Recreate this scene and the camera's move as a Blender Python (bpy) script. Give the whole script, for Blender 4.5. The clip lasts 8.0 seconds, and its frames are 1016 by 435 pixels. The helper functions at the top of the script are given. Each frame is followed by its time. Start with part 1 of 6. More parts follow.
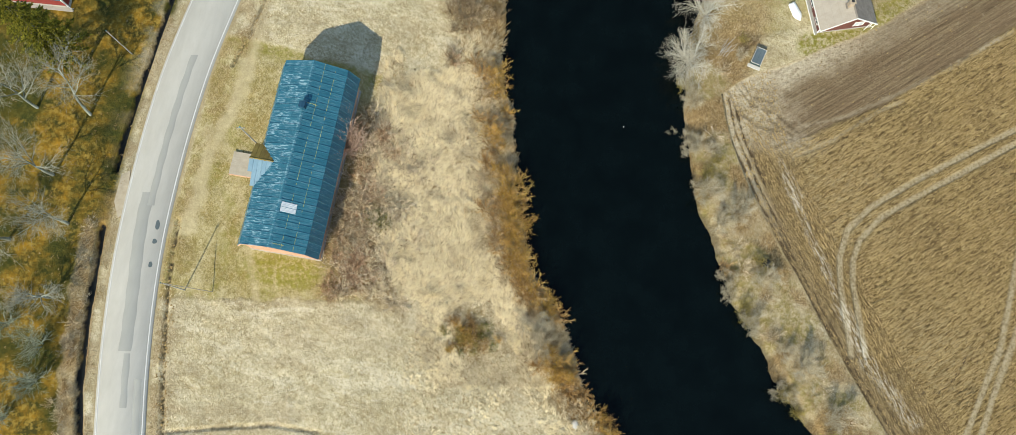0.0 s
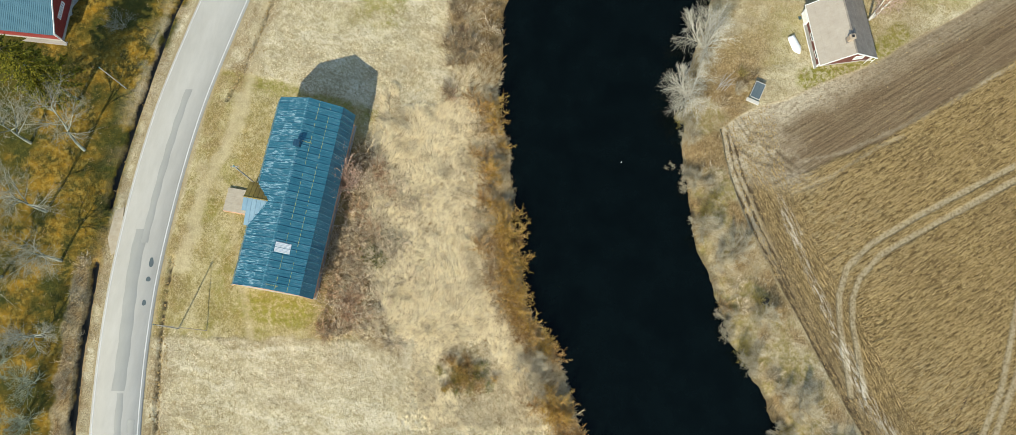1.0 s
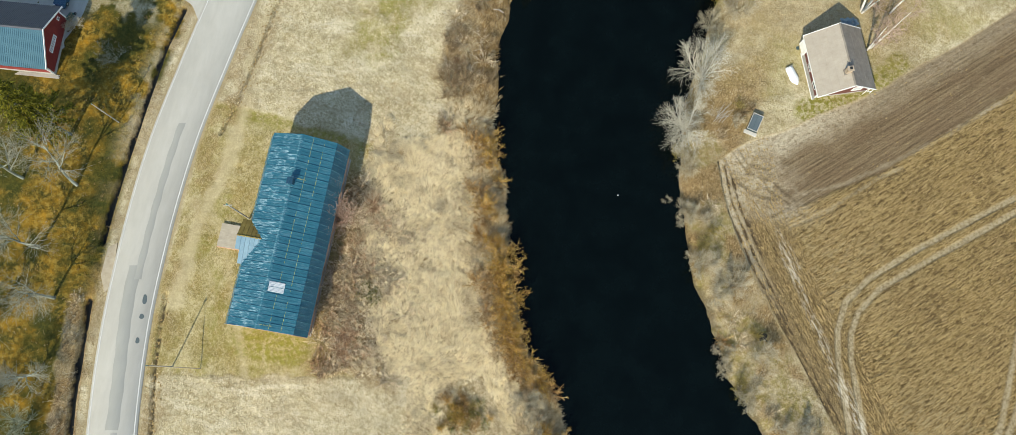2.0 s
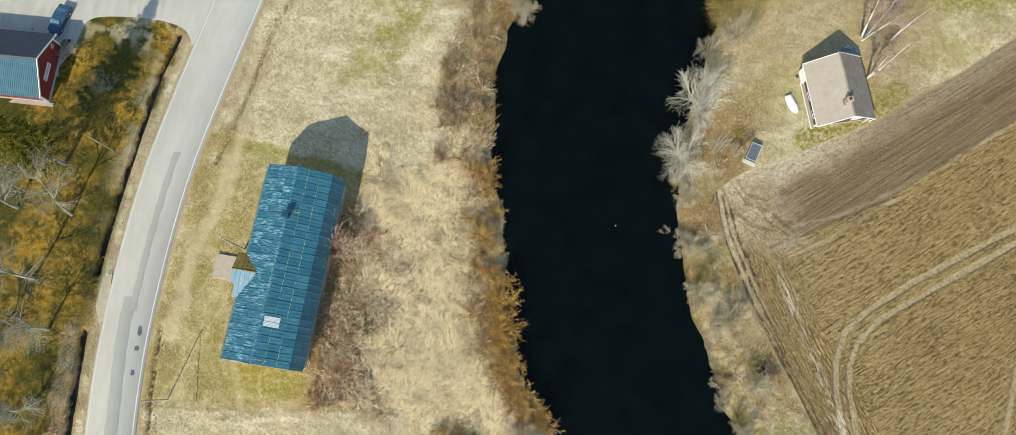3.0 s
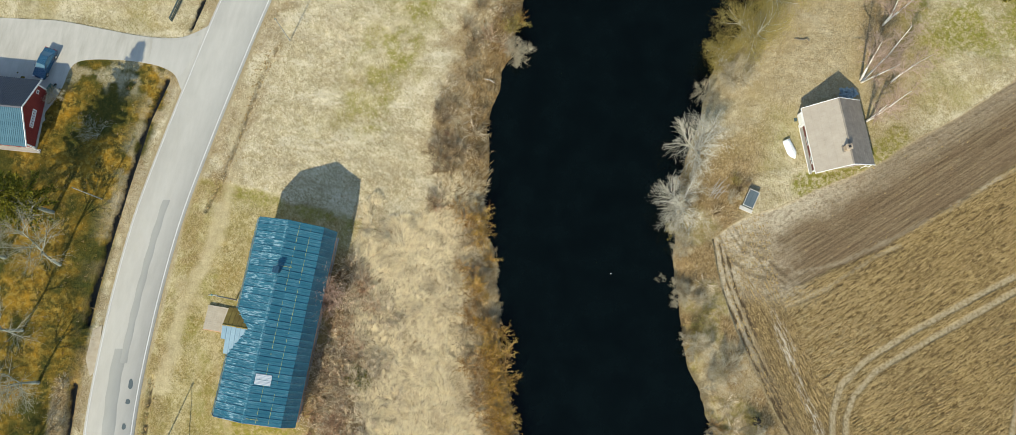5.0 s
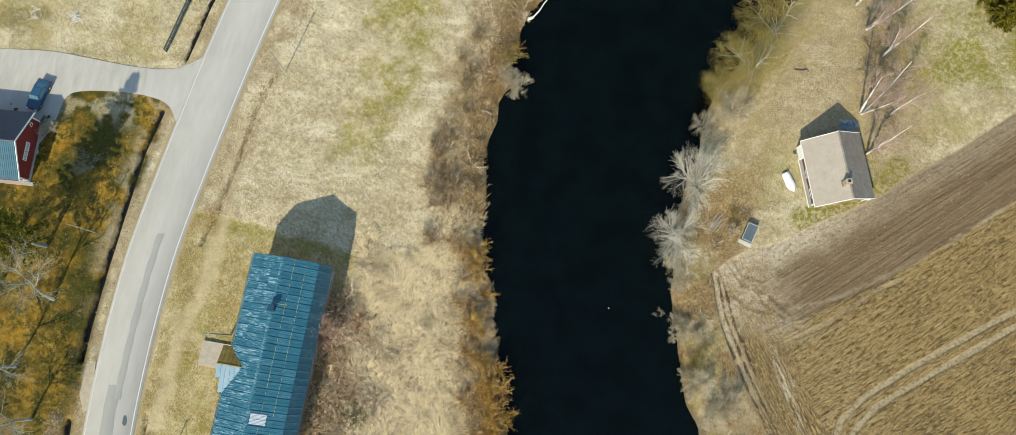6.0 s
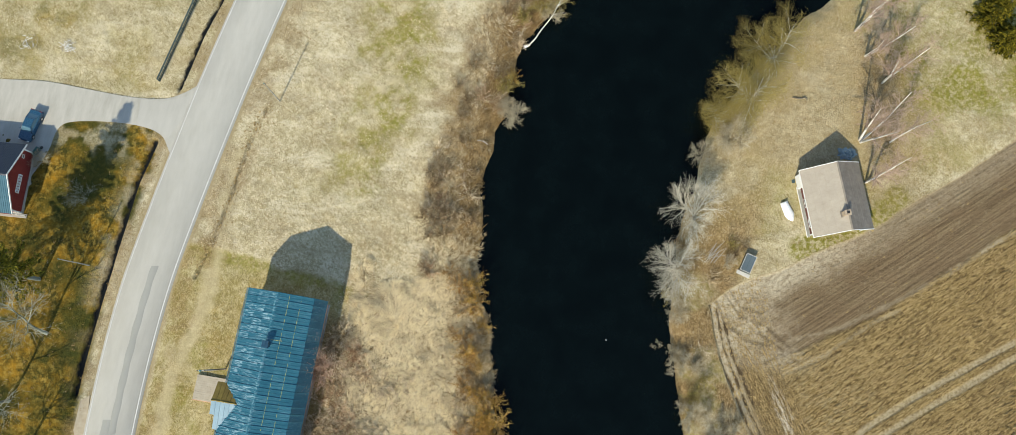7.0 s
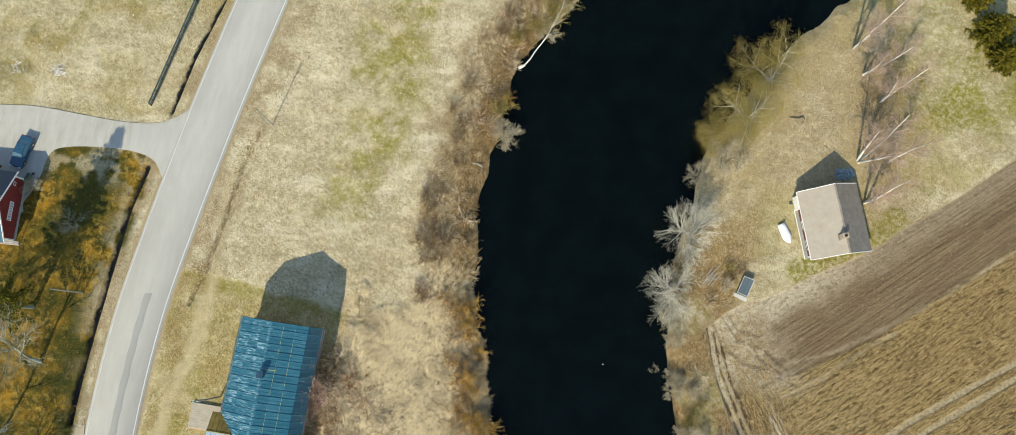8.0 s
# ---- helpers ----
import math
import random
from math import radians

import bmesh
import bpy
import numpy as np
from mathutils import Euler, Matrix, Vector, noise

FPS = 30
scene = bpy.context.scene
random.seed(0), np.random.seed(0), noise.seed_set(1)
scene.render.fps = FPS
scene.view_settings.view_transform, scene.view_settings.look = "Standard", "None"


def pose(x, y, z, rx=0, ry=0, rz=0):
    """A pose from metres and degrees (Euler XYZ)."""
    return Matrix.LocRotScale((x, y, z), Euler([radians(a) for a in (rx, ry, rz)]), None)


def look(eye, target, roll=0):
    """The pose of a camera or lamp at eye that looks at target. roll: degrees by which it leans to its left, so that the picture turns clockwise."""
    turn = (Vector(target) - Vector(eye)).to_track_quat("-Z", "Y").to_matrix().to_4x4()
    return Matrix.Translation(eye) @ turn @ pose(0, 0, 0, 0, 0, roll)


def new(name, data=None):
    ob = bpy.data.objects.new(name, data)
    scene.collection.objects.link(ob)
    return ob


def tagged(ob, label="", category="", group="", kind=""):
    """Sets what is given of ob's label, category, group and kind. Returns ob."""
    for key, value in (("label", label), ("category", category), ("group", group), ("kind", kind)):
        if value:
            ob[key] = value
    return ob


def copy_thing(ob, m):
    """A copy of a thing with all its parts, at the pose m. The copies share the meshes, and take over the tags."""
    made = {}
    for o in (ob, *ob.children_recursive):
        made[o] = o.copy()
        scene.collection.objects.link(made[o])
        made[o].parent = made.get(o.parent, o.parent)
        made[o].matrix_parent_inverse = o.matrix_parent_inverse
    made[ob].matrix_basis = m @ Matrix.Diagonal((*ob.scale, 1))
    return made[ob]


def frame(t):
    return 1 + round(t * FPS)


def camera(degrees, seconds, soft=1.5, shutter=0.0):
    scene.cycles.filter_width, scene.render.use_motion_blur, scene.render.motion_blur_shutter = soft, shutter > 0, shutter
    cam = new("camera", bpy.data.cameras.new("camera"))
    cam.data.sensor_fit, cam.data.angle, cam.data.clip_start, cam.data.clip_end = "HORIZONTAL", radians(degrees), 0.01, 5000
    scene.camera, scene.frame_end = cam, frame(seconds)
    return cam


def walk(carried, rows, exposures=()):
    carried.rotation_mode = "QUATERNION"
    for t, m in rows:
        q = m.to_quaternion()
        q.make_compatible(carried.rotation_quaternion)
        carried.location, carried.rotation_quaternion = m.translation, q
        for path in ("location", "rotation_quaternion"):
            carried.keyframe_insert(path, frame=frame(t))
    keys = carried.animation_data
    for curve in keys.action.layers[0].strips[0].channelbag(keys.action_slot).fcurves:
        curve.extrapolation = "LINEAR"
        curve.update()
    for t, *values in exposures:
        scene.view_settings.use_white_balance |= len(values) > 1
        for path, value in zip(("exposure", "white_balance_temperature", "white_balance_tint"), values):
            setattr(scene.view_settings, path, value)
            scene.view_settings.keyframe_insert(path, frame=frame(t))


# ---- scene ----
cam = camera(68.0, 8.0, soft=0.6)
PATH = [
    (0, (0.153, -1.474, 101.424), (0.16, -1.039, 99.471), 1.8),
    (0.5, (0.462, 1.119, 101.55), (0.468, 1.554, 99.598), 1.6),
    (1, (0.766, 3.74, 101.694), (0.769, 4.174, 99.742), 1.3),
    (1.5, (1.052, 6.362, 101.843), (1.055, 6.793, 99.89), 1.1),
    (3, (1.821, 14.073, 102.558), (1.821, 14.484, 100.601), 0.8),
    (3.5, (1.975, 16.446, 102.712), (1.976, 16.845, 100.752), 0.8),
    (4, (2.093, 18.67, 102.869), (2.095, 19.057, 100.906), 1.0),
    (4.5, (2.221, 20.943, 102.97), (2.224, 21.316, 101.005), 1.1),
    (6, (2.694, 28.243, 103.163), (2.698, 28.605, 101.196), 1.3),
    (6.5, (2.879, 30.688, 103.199), (2.883, 31.049, 101.232), 1.3),
    (7, (3.089, 33.091, 103.245), (3.094, 33.444, 101.276), 1.3),
    (7.5, (3.396, 35.453, 103.284), (3.401, 35.793, 101.313), 1.2),
    (8, (3.761, 37.773, 103.318), (3.765, 38.101, 101.345), 0.8),
]
walk(cam, [(t, look(eye, target, roll)) for t, eye, target, roll in PATH],
     exposures=[(0.0, 0.62, 7400, 4), (8.0, 0.54, 7500, 5)])

# ---- daylight: a clear spring day, the sun in the south-south-west ----
SUN_AZ, SUN_EL = radians(201.7), radians(37.0)
world = bpy.data.worlds.new("spring_sky")
scene.world = world
world.use_nodes = True
wt = world.node_tree
wt.nodes.clear()
sky = wt.nodes.new("ShaderNodeTexSky")
sky.sky_type, sky.sun_disc = "NISHITA", False
sky.sun_elevation, sky.sun_rotation = SUN_EL, SUN_AZ
sky.air_density, sky.dust_density, sky.ozone_density = 1.0, 0.3, 2.4
wbg = wt.nodes.new("ShaderNodeBackground")
wbg.inputs["Strength"].default_value = 0.15
wout = wt.nodes.new("ShaderNodeOutputWorld")
wt.links.new(sky.outputs[0], wbg.inputs[0])
wt.links.new(wbg.outputs[0], wout.inputs[0])
sun_way = Vector((math.sin(SUN_AZ) * math.cos(SUN_EL), math.cos(SUN_AZ) * math.cos(SUN_EL), math.sin(SUN_EL)))
sun = new("sun", bpy.data.lights.new("sun", "SUN"))
sun.data.energy, sun.data.angle, sun.data.color = 3.40, radians(0.53), (1.0, 0.955, 0.865)
sun.matrix_world = look(sun_way * 300, (0, 0, 0))

# ---- materials ----
class Mat:
    """A small hand for building node materials."""
    def __init__(self, name, rough=0.8, metal=0.0, spec=0.5):
        self.m = bpy.data.materials.new(name)
        self.m.use_nodes = True
        self.t = self.m.node_tree
        self.b = self.t.nodes["Principled BSDF"]
        self.b.inputs["Roughness"].default_value = rough
        self.b.inputs["Metallic"].default_value = metal
        self.b.inputs["Specular IOR Level"].default_value = spec
        self.co = self.t.nodes.new("ShaderNodeTexCoord").outputs["Object"]
        self.geo = self.t.nodes.new("ShaderNodeNewGeometry")

    def link(self, a, b):
        self.t.links.new(a, b)

    def put(self, sock, v):
        if isinstance(v, (int, float)):
            sock.default_value = v
        elif isinstance(v, tuple):
            sock.default_value = (*v, 1.0) if len(v) == 3 and len(sock.default_value) == 4 else v
        else:
            self.link(v, sock)

    def at(self, scale=(1, 1, 1), turn=0.0, src=None):
        """Places turned about z, then stretched along the turned axes."""
        v = src or self.geo.outputs["Position"]
        for name, value in (("Rotation", (0, 0, turn)), ("Scale", scale)):
            n = self.t.nodes.new("ShaderNodeMapping")
            n.inputs[name].default_value = value
            self.link(v, n.inputs["Vector"])
            v = n.outputs[0]
        return v

    def noise(self, scale, detail=4.0, rough=0.6, vec=None, distort=0.0):
        n = self.t.nodes.new("ShaderNodeTexNoise")
        n.inputs["Scale"].default_value, n.inputs["Detail"].default_value = scale, detail
        n.inputs["Roughness"].default_value, n.inputs["Distortion"].default_value = rough, distort
        self.link(vec or self.geo.outputs["Position"], n.inputs["Vector"])
        return n.outputs[0]

    def voronoi(self, scale, vec=None, out="Distance"):
        n = self.t.nodes.new("ShaderNodeTexVoronoi")
        n.inputs["Scale"].default_value = scale
        self.link(vec or self.geo.outputs["Position"], n.inputs["Vector"])
        return n.outputs[out]

    def wave(self, scale, distort, dscale, vec=None, axis="X"):
        n = self.t.nodes.new("ShaderNodeTexWave")
        n.bands_direction = axis
        n.inputs["Scale"].default_value, n.inputs["Distortion"].default_value = scale, distort
        n.inputs["Detail"].default_value, n.inputs["Detail Scale"].default_value = 3.0, dscale
        self.link(vec or self.geo.outputs["Position"], n.inputs["Vector"])
        return n.outputs["Fac"]

    def span(self, v, a, b, c=0.0, d=1.0):
        n = self.t.nodes.new("ShaderNodeMapRange")
        for i, x in enumerate((v, a, b, c, d)):
            self.put(n.inputs[i], x)
        return n.outputs[0]

    def math(self, op, a, b=0.0):
        n = self.t.nodes.new("ShaderNodeMath")
        n.operation = op
        self.put(n.inputs[0], a)
        self.put(n.inputs[1], b)
        return n.outputs[0]

    def mix(self, f, a, b, blend="MIX"):
        n = self.t.nodes.new("ShaderNodeMix")
        n.data_type, n.blend_type = "RGBA", blend
        self.put(n.inputs[0], f)
        self.put(n.inputs[6], a)
        self.put(n.inputs[7], b)
        return n.outputs[2]

    def attr(self, name):
        n = self.t.nodes.new("ShaderNodeAttribute")
        n.attribute_name = name
        return n

    def rgb(self, name):
        n = self.t.nodes.new("ShaderNodeSeparateColor")
        a = self.attr(name)
        self.link(a.outputs["Color"], n.inputs[0])
        return (*n.outputs, a.outputs["Alpha"])

    def rand(self):
        return self.t.nodes.new("ShaderNodeObjectInfo").outputs["Random"]

    def done(self, colour, rough=None, height=None, strength=0.4, distance=0.05):
        self.put(self.b.inputs["Base Color"], colour)
        if rough is not None:
            self.put(self.b.inputs["Roughness"], rough)
        if height is not None:
            n = self.t.nodes.new("ShaderNodeBump")
            n.inputs["Strength"].default_value, n.inputs["Distance"].default_value = strength, distance
            self.link(height, n.inputs["Height"])
            self.link(n.outputs[0], self.b.inputs["Normal"])
        return self.m


def plain(name, dark, light, scale=6.0, rough=0.7, metal=0.0, bump=0.2, spec=0.5, dist=0.02):
    """Paint, wood, stone and the like: two tones, large stains and fine grain, a little different from piece to piece."""
    k = Mat(name, rough, metal, spec)
    big, fine = k.noise(scale * 0.15, 3), k.noise(scale * 4, 5, 0.7)
    f = k.math("ADD", k.math("MULTIPLY", k.span(big, 0.3, 0.7), 0.5), k.math("MULTIPLY", k.span(fine, 0.25, 0.75), 0.3))
    f = k.math("ADD", f, k.math("MULTIPLY", k.rand(), 0.25))
    return k.done(k.mix(f, dark, light), k.span(fine, 0.2, 0.8, rough - 0.1, min(1.0, rough + 0.1)), fine, bump, dist)


def ground_material():
    k = Mat("meadow_and_soil", 0.95, spec=0.15)
    lawn, moss, soil, brown = k.rgb("zone_a")
    mud, dust, green, harrow = k.rgb("zone_b")
    head, bare, trod, wet_shade = k.rgb("zone_c")
    from_west, from_north, strip, pits = k.rgb("zone_d")
    crust, ruts, pale, rows = k.rgb("zone_e")
    n_big, n_mid, n_fine = k.noise(0.12, 5, 0.6), k.noise(0.7, 6, 0.65), k.noise(2.6, 5, 0.7)
    n_patch, n_ochre = k.noise(0.28, 7, 0.66), k.noise(0.36, 7, 0.66, k.at((1, 0.6, 1), 0.3), 0.4)
    strand = k.noise(1.9, 6, 0.72, k.at((1.5, 0.8, 1), 0.5), 2.2)
    grain = k.noise(4.2, 4, 0.7, k.at((1.3, 0.9, 1), 0.5), 1.0)
    rough_patch = k.span(k.noise(0.24, 5, 0.62), 0.42, 0.56, 0.25, 1.0)
    n_speck = k.noise(1.5, 4, 0.65)
    streak = k.noise(1.1, 4, 0.62, k.at((2.6, 0.7, 1), 0.4), 1.6)
    # dry straw grass
    c = k.mix(k.span(n_mid, 0.36, 0.64), (0.51, 0.43, 0.255), (0.67, 0.585, 0.39))
    c = k.mix(k.math("MULTIPLY", strip, 0.75), c, (0.76, 0.675, 0.48))
    c = k.mix(k.math("MULTIPLY", strip, k.span(streak, 0.53, 0.60, 0, 0.8)), c, (0.36, 0.28, 0.15))
    c = k.mix(k.span(n_patch, 0.47, 0.60, 0.0, 0.55), c, (0.38, 0.30, 0.155))
    c = k.mix(k.span(strand, 0.49, 0.40, 0, 0.75), c, (0.27, 0.205, 0.10))
    c = k.mix(k.math("MULTIPLY", k.span(grain, 0.48, 0.43, 0, 0.80), rough_patch), c, (0.25, 0.19, 0.09))
    c = k.mix(k.span(grain, 0.55, 0.62, 0, 0.30), c, (0.72, 0.64, 0.45))
    c = k.mix(k.span(strand, 0.52, 0.61, 0, 0.75), c, (0.70, 0.62, 0.43))
    n_broad = k.noise(0.085, 4, 0.6, None, 0.5)
    c = k.mix(k.span(n_broad, 0.50, 0.62, 0, 0.55), c, (0.66, 0.57, 0.385))
    c = k.mix(k.span(n_broad, 0.47, 0.38, 0, 0.40), c, (0.40, 0.325, 0.185))
    nap = k.noise(2.1, 4, 0.75, k.at((1.0, 2.0, 1), 0.9), 1.2)
    clump = k.span(k.noise(0.5, 5, 0.7, k.at((0.6, 1.5, 1), 0.2), 1.0), 0.40, 0.56, 0.35, 1.0)
    nap_dark, nap_pale = k.math("MULTIPLY", k.span(nap, 0.47, 0.41, 0, 0.95), clump), k.span(nap, 0.55, 0.64, 0, 0.35)
    mats = k.noise(0.16, 6, 0.68, k.at((0.55, 1.6, 1), 0.1), 0.8)
    c = k.mix(k.span(mats, 0.52, 0.60, 0, 0.55), c, (0.41, 0.325, 0.20))
    c = k.mix(k.span(mats, 0.47, 0.39, 0, 0.60), c, (0.74, 0.66, 0.48))
    c = k.mix(nap_dark, c, (0.27, 0.21, 0.105))
    c = k.mix(nap_pale, c, (0.74, 0.66, 0.47))
    tuft = k.noise(0.95, 5, 0.72, k.at((0.9, 1.25, 1), 0.6), 1.4)
    tuft_dark, tuft_pale = k.span(tuft, 0.46, 0.38, 0, 0.46), k.span(tuft, 0.54, 0.63, 0, 0.42)
    c = k.mix(tuft_dark, c, (0.33, 0.26, 0.14))
    c = k.mix(tuft_pale, c, (0.76, 0.68, 0.50))
    # short mown grass, olive and tan with ochre patches and pale swaths
    lawn_c = k.mix(k.span(n_patch, 0.38, 0.60), (0.47, 0.385, 0.195), (0.265, 0.215, 0.068))
    lawn_c = k.mix(k.span(n_ochre, 0.52, 0.61, 0, 0.75), lawn_c, (0.29, 0.20, 0.058))
    lawn_c = k.mix(k.span(n_ochre, 0.46, 0.36, 0, 0.70), lawn_c, (0.56, 0.475, 0.28))
    lawn_c = k.mix(k.span(strand, 0.49, 0.41, 0, 0.50), lawn_c, (0.19, 0.150, 0.055))
    lawn_c = k.mix(k.math("MULTIPLY", k.span(grain, 0.48, 0.435, 0, 0.80), k.math("MULTIPLY", rough_patch, k.span(n_mid, 0.38, 0.54, 0.3, 1.0))), lawn_c, (0.17, 0.13, 0.05))
    lawn_c = k.mix(k.span(strand, 0.52, 0.61, 0, 0.55), lawn_c, (0.58, 0.50, 0.31))
    lawn_c = k.mix(k.span(grain, 0.55, 0.62, 0, 0.25), lawn_c, (0.62, 0.53, 0.33))
    lawn_c = k.mix(k.math("MULTIPLY", nap_dark, 0.85), lawn_c, (0.185, 0.145, 0.055))
    lawn_c = k.mix(nap_pale, lawn_c, (0.62, 0.53, 0.33))
    lawn_c = k.mix(k.math("MULTIPLY", tuft_dark, 0.8), lawn_c, (0.215, 0.165, 0.062))
    lawn_c = k.mix(k.math("MULTIPLY", tuft_pale, 0.6), lawn_c, (0.60, 0.51, 0.32))
    c = k.mix(lawn, c, lawn_c)
    green_c = k.mix(k.span(n_fine, 0.35, 0.65), (0.17, 0.160, 0.025), (0.285, 0.255, 0.062))
    c = k.mix(k.math("MULTIPLY", green, k.span(n_speck, 0.42, 0.56, 0.25, 1.0)), c, green_c)
    n_moss = k.noise(0.45, 6, 0.7)
    # orange moss; its dark tones also paint in the shade of the trees
    moss_shade_c = k.mix(k.span(n_moss, 0.36, 0.60), (0.35, 0.188, 0.020), (0.066, 0.056, 0.012))
    moss_shade_c = k.mix(k.span(n_speck, 0.49, 0.60, 0, 0.65), moss_shade_c, (0.40, 0.27, 0.06))
    # broad dark green patches deepen that painted tree shade
    moss_shade_c = k.mix(k.span(n_big, 0.43, 0.56, 0, 0.8), moss_shade_c, (0.034, 0.046, 0.009))
    c = k.mix(moss, c, moss_shade_c)
    brown_c = k.mix(k.span(n_mid, 0.3, 0.7), (0.24, 0.148, 0.060), (0.37, 0.248, 0.112))
    brown_c = k.mix(k.span(strand, 0.50, 0.42, 0, 0.85), brown_c, (0.12, 0.078, 0.036))
    brown_c = k.mix(k.span(strand, 0.53, 0.61, 0, 0.75), brown_c, (0.50, 0.39, 0.235))
    c = k.mix(brown, c, brown_c)
    c = k.mix(trod, c, k.mix(k.span(n_fine, 0.3, 0.7), (0.44, 0.36, 0.21), (0.58, 0.49, 0.31)))
    c = k.mix(pits, c, (0.07, 0.055, 0.03))
    # ploughed soil: clods lie along the field, and along its edge on the headland
    turn = radians(-32)
    furrow = k.wave(0.42, 4.0, 1.2, k.at((1, 1, 1), turn), "Y")
    ribs = k.noise(1.5, 6, 0.70, k.at((0.46, 2.1, 1), turn), 0.6)
    wob = k.noise(0.35, 4, 0.6)
    ribs_h = k.noise(1.7, 6, 0.72, k.at((0.40, 2.3, 1), radians(67)), 0.9)
    rb = k.mix(head, ribs, ribs_h)
    s = k.mix(k.span(rb, 0.42, 0.60), (0.125, 0.080, 0.030), (0.370, 0.260, 0.108))
    s = k.mix(k.math("MULTIPLY", k.span(furrow, 0.2, 1.0, 0.0, 0.32), k.math("SUBTRACT", 1.0, head)), s, (0.38, 0.268, 0.112))
    s = k.mix(k.span(n_big, 0.44, 0.62, 0, 0.40), s, (0.145, 0.098, 0.045))
    s = k.mix(k.math("MULTIPLY", k.span(n_patch, 0.50, 0.66, 0, 0.55), k.span(rb, 0.45, 0.56)), s, (0.48, 0.355, 0.16))
    s = k.mix(k.math("MULTIPLY", k.math("MULTIPLY", rows, k.span(ribs, 0.47, 0.58)), 0.8), s, (0.40, 0.315, 0.175))
    s = k.mix(k.span(n_fine, 0.46, 0.40, 0, 0.55), s, (0.085, 0.056, 0.024))
    # headland: dark clods with long ruts close to the edge
    s = k.mix(k.math("MULTIPLY", head, k.span(ribs_h, 0.52, 0.42, 0, 0.55)), s, (0.120, 0.078, 0.034))
    near = k.math("MULTIPLY", k.span(from_west, 3.4, 1.4), head)
    s = k.mix(k.math("MULTIPLY", near, 0.50), s, k.mix(k.span(ribs_h, 0.38, 0.6), (0.19, 0.140, 0.075), (0.33, 0.260, 0.155)))
    lines = k.math("SINE", k.math("ADD", k.math("MULTIPLY", from_west, 5.2), k.math("MULTIPLY", wob, 4.5)))
    s = k.mix(k.math("MULTIPLY", k.math("MULTIPLY", near, k.span(lines, 0.45, 0.85)), k.span(n_mid, 0.40, 0.52)), s, (0.065, 0.046, 0.026))
    s = k.mix(k.math("MULTIPLY", head, 0.25), s, (0.230, 0.160, 0.078))
    # harrowed strip along the north edge, fine lines drawn along it
    comb = k.noise(1.5, 6, 0.74, k.at((0.07, 2.6, 1), turn))
    smooth = k.mix(k.span(comb, 0.38, 0.62), (0.095, 0.064, 0.034), (0.250, 0.184, 0.106))
    smooth = k.mix(k.span(n_patch, 0.40, 0.60, 0, 0.5), smooth, (0.165, 0.110, 0.062))
    smooth = k.mix(k.span(n_fine, 0.56, 0.70, 0, 0.6), smooth, (0.30, 0.235, 0.155))
    s = k.mix(harrow, s, smooth)
    s = k.mix(k.math("MULTIPLY", pale, k.span(k.noise(1.4, 6, 0.7), 0.38, 0.52, 0.40, 1.0)), s, k.mix(k.span(n_fine, 0.35, 0.65), (0.38, 0.315, 0.21), (0.53, 0.455, 0.33)))
    s = k.mix(k.math("MULTIPLY", dust, k.span(n_fine, 0.36, 0.56, 0.45, 1.0)), s, k.mix(k.span(n_fine, 0.35, 0.65), (0.29, 0.228, 0.135), (0.41, 0.335, 0.21)))
    s = k.mix(k.math("MULTIPLY", crust, k.span(ribs_h, 0.47, 0.56)), s, (0.60, 0.53, 0.41))
    s = k.mix(k.math("MULTIPLY", ruts, k.span(n_mid, 0.40, 0.48, 0.15, 1.0)), s, (0.085, 0.058, 0.031))
    s = k.mix(k.math("MULTIPLY", k.span(n_fine, 0.64, 0.74), k.math("SUBTRACT", 1.0, k.math("MULTIPLY", harrow, 0.6))), s, (0.42, 0.34, 0.21))
    c = k.mix(soil, c, s)
    c = k.mix(bare, c, k.mix(k.span(n_fine, 0.3, 0.7), (0.33, 0.26, 0.145), (0.43, 0.35, 0.215)))
    c = k.mix(mud, c, (0.012, 0.015, 0.017))
    # wet river rim, plus bank shade painted along the east edge
    c = k.mix(wet_shade, c, (0.05, 0.04, 0.022))
    calm = k.math("SUBTRACT", 1.0, k.math("MULTIPLY", k.math("MAXIMUM", harrow, k.math("MAXIMUM", pale, dust)), 0.72))
    hs = k.math("ADD", k.math("MULTIPLY", rb, 1.7), k.math("MULTIPLY", furrow, k.span(head, 0, 1, 0.25, 0.0)))
    hs = k.math("SUBTRACT", k.math("MULTIPLY", hs, calm), k.math("MULTIPLY", ruts, 0.2))
    hg = k.math("ADD", k.math("MULTIPLY", streak, k.span(strip, 0, 1, 0.15, 1.1)), k.math("ADD", k.math("MULTIPLY", strand, k.span(brown, 0, 1, 0.55, 1.1)), k.math("MULTIPLY", n_mid, 0.3)))
    hg = k.math("ADD", hg, k.math("MULTIPLY", k.math("MULTIPLY", grain, rough_patch), 0.5))
    hg = k.math("MULTIPLY", hg, k.math("SUBTRACT", 1.0, k.math("MULTIPLY", lawn, 0.55)))
    h = k.mix(soil, hg, k.math("ADD", hs, k.math("MULTIPLY", n_fine, 0.6)))
    return k.done(c, None, h, 1.0, 0.25)


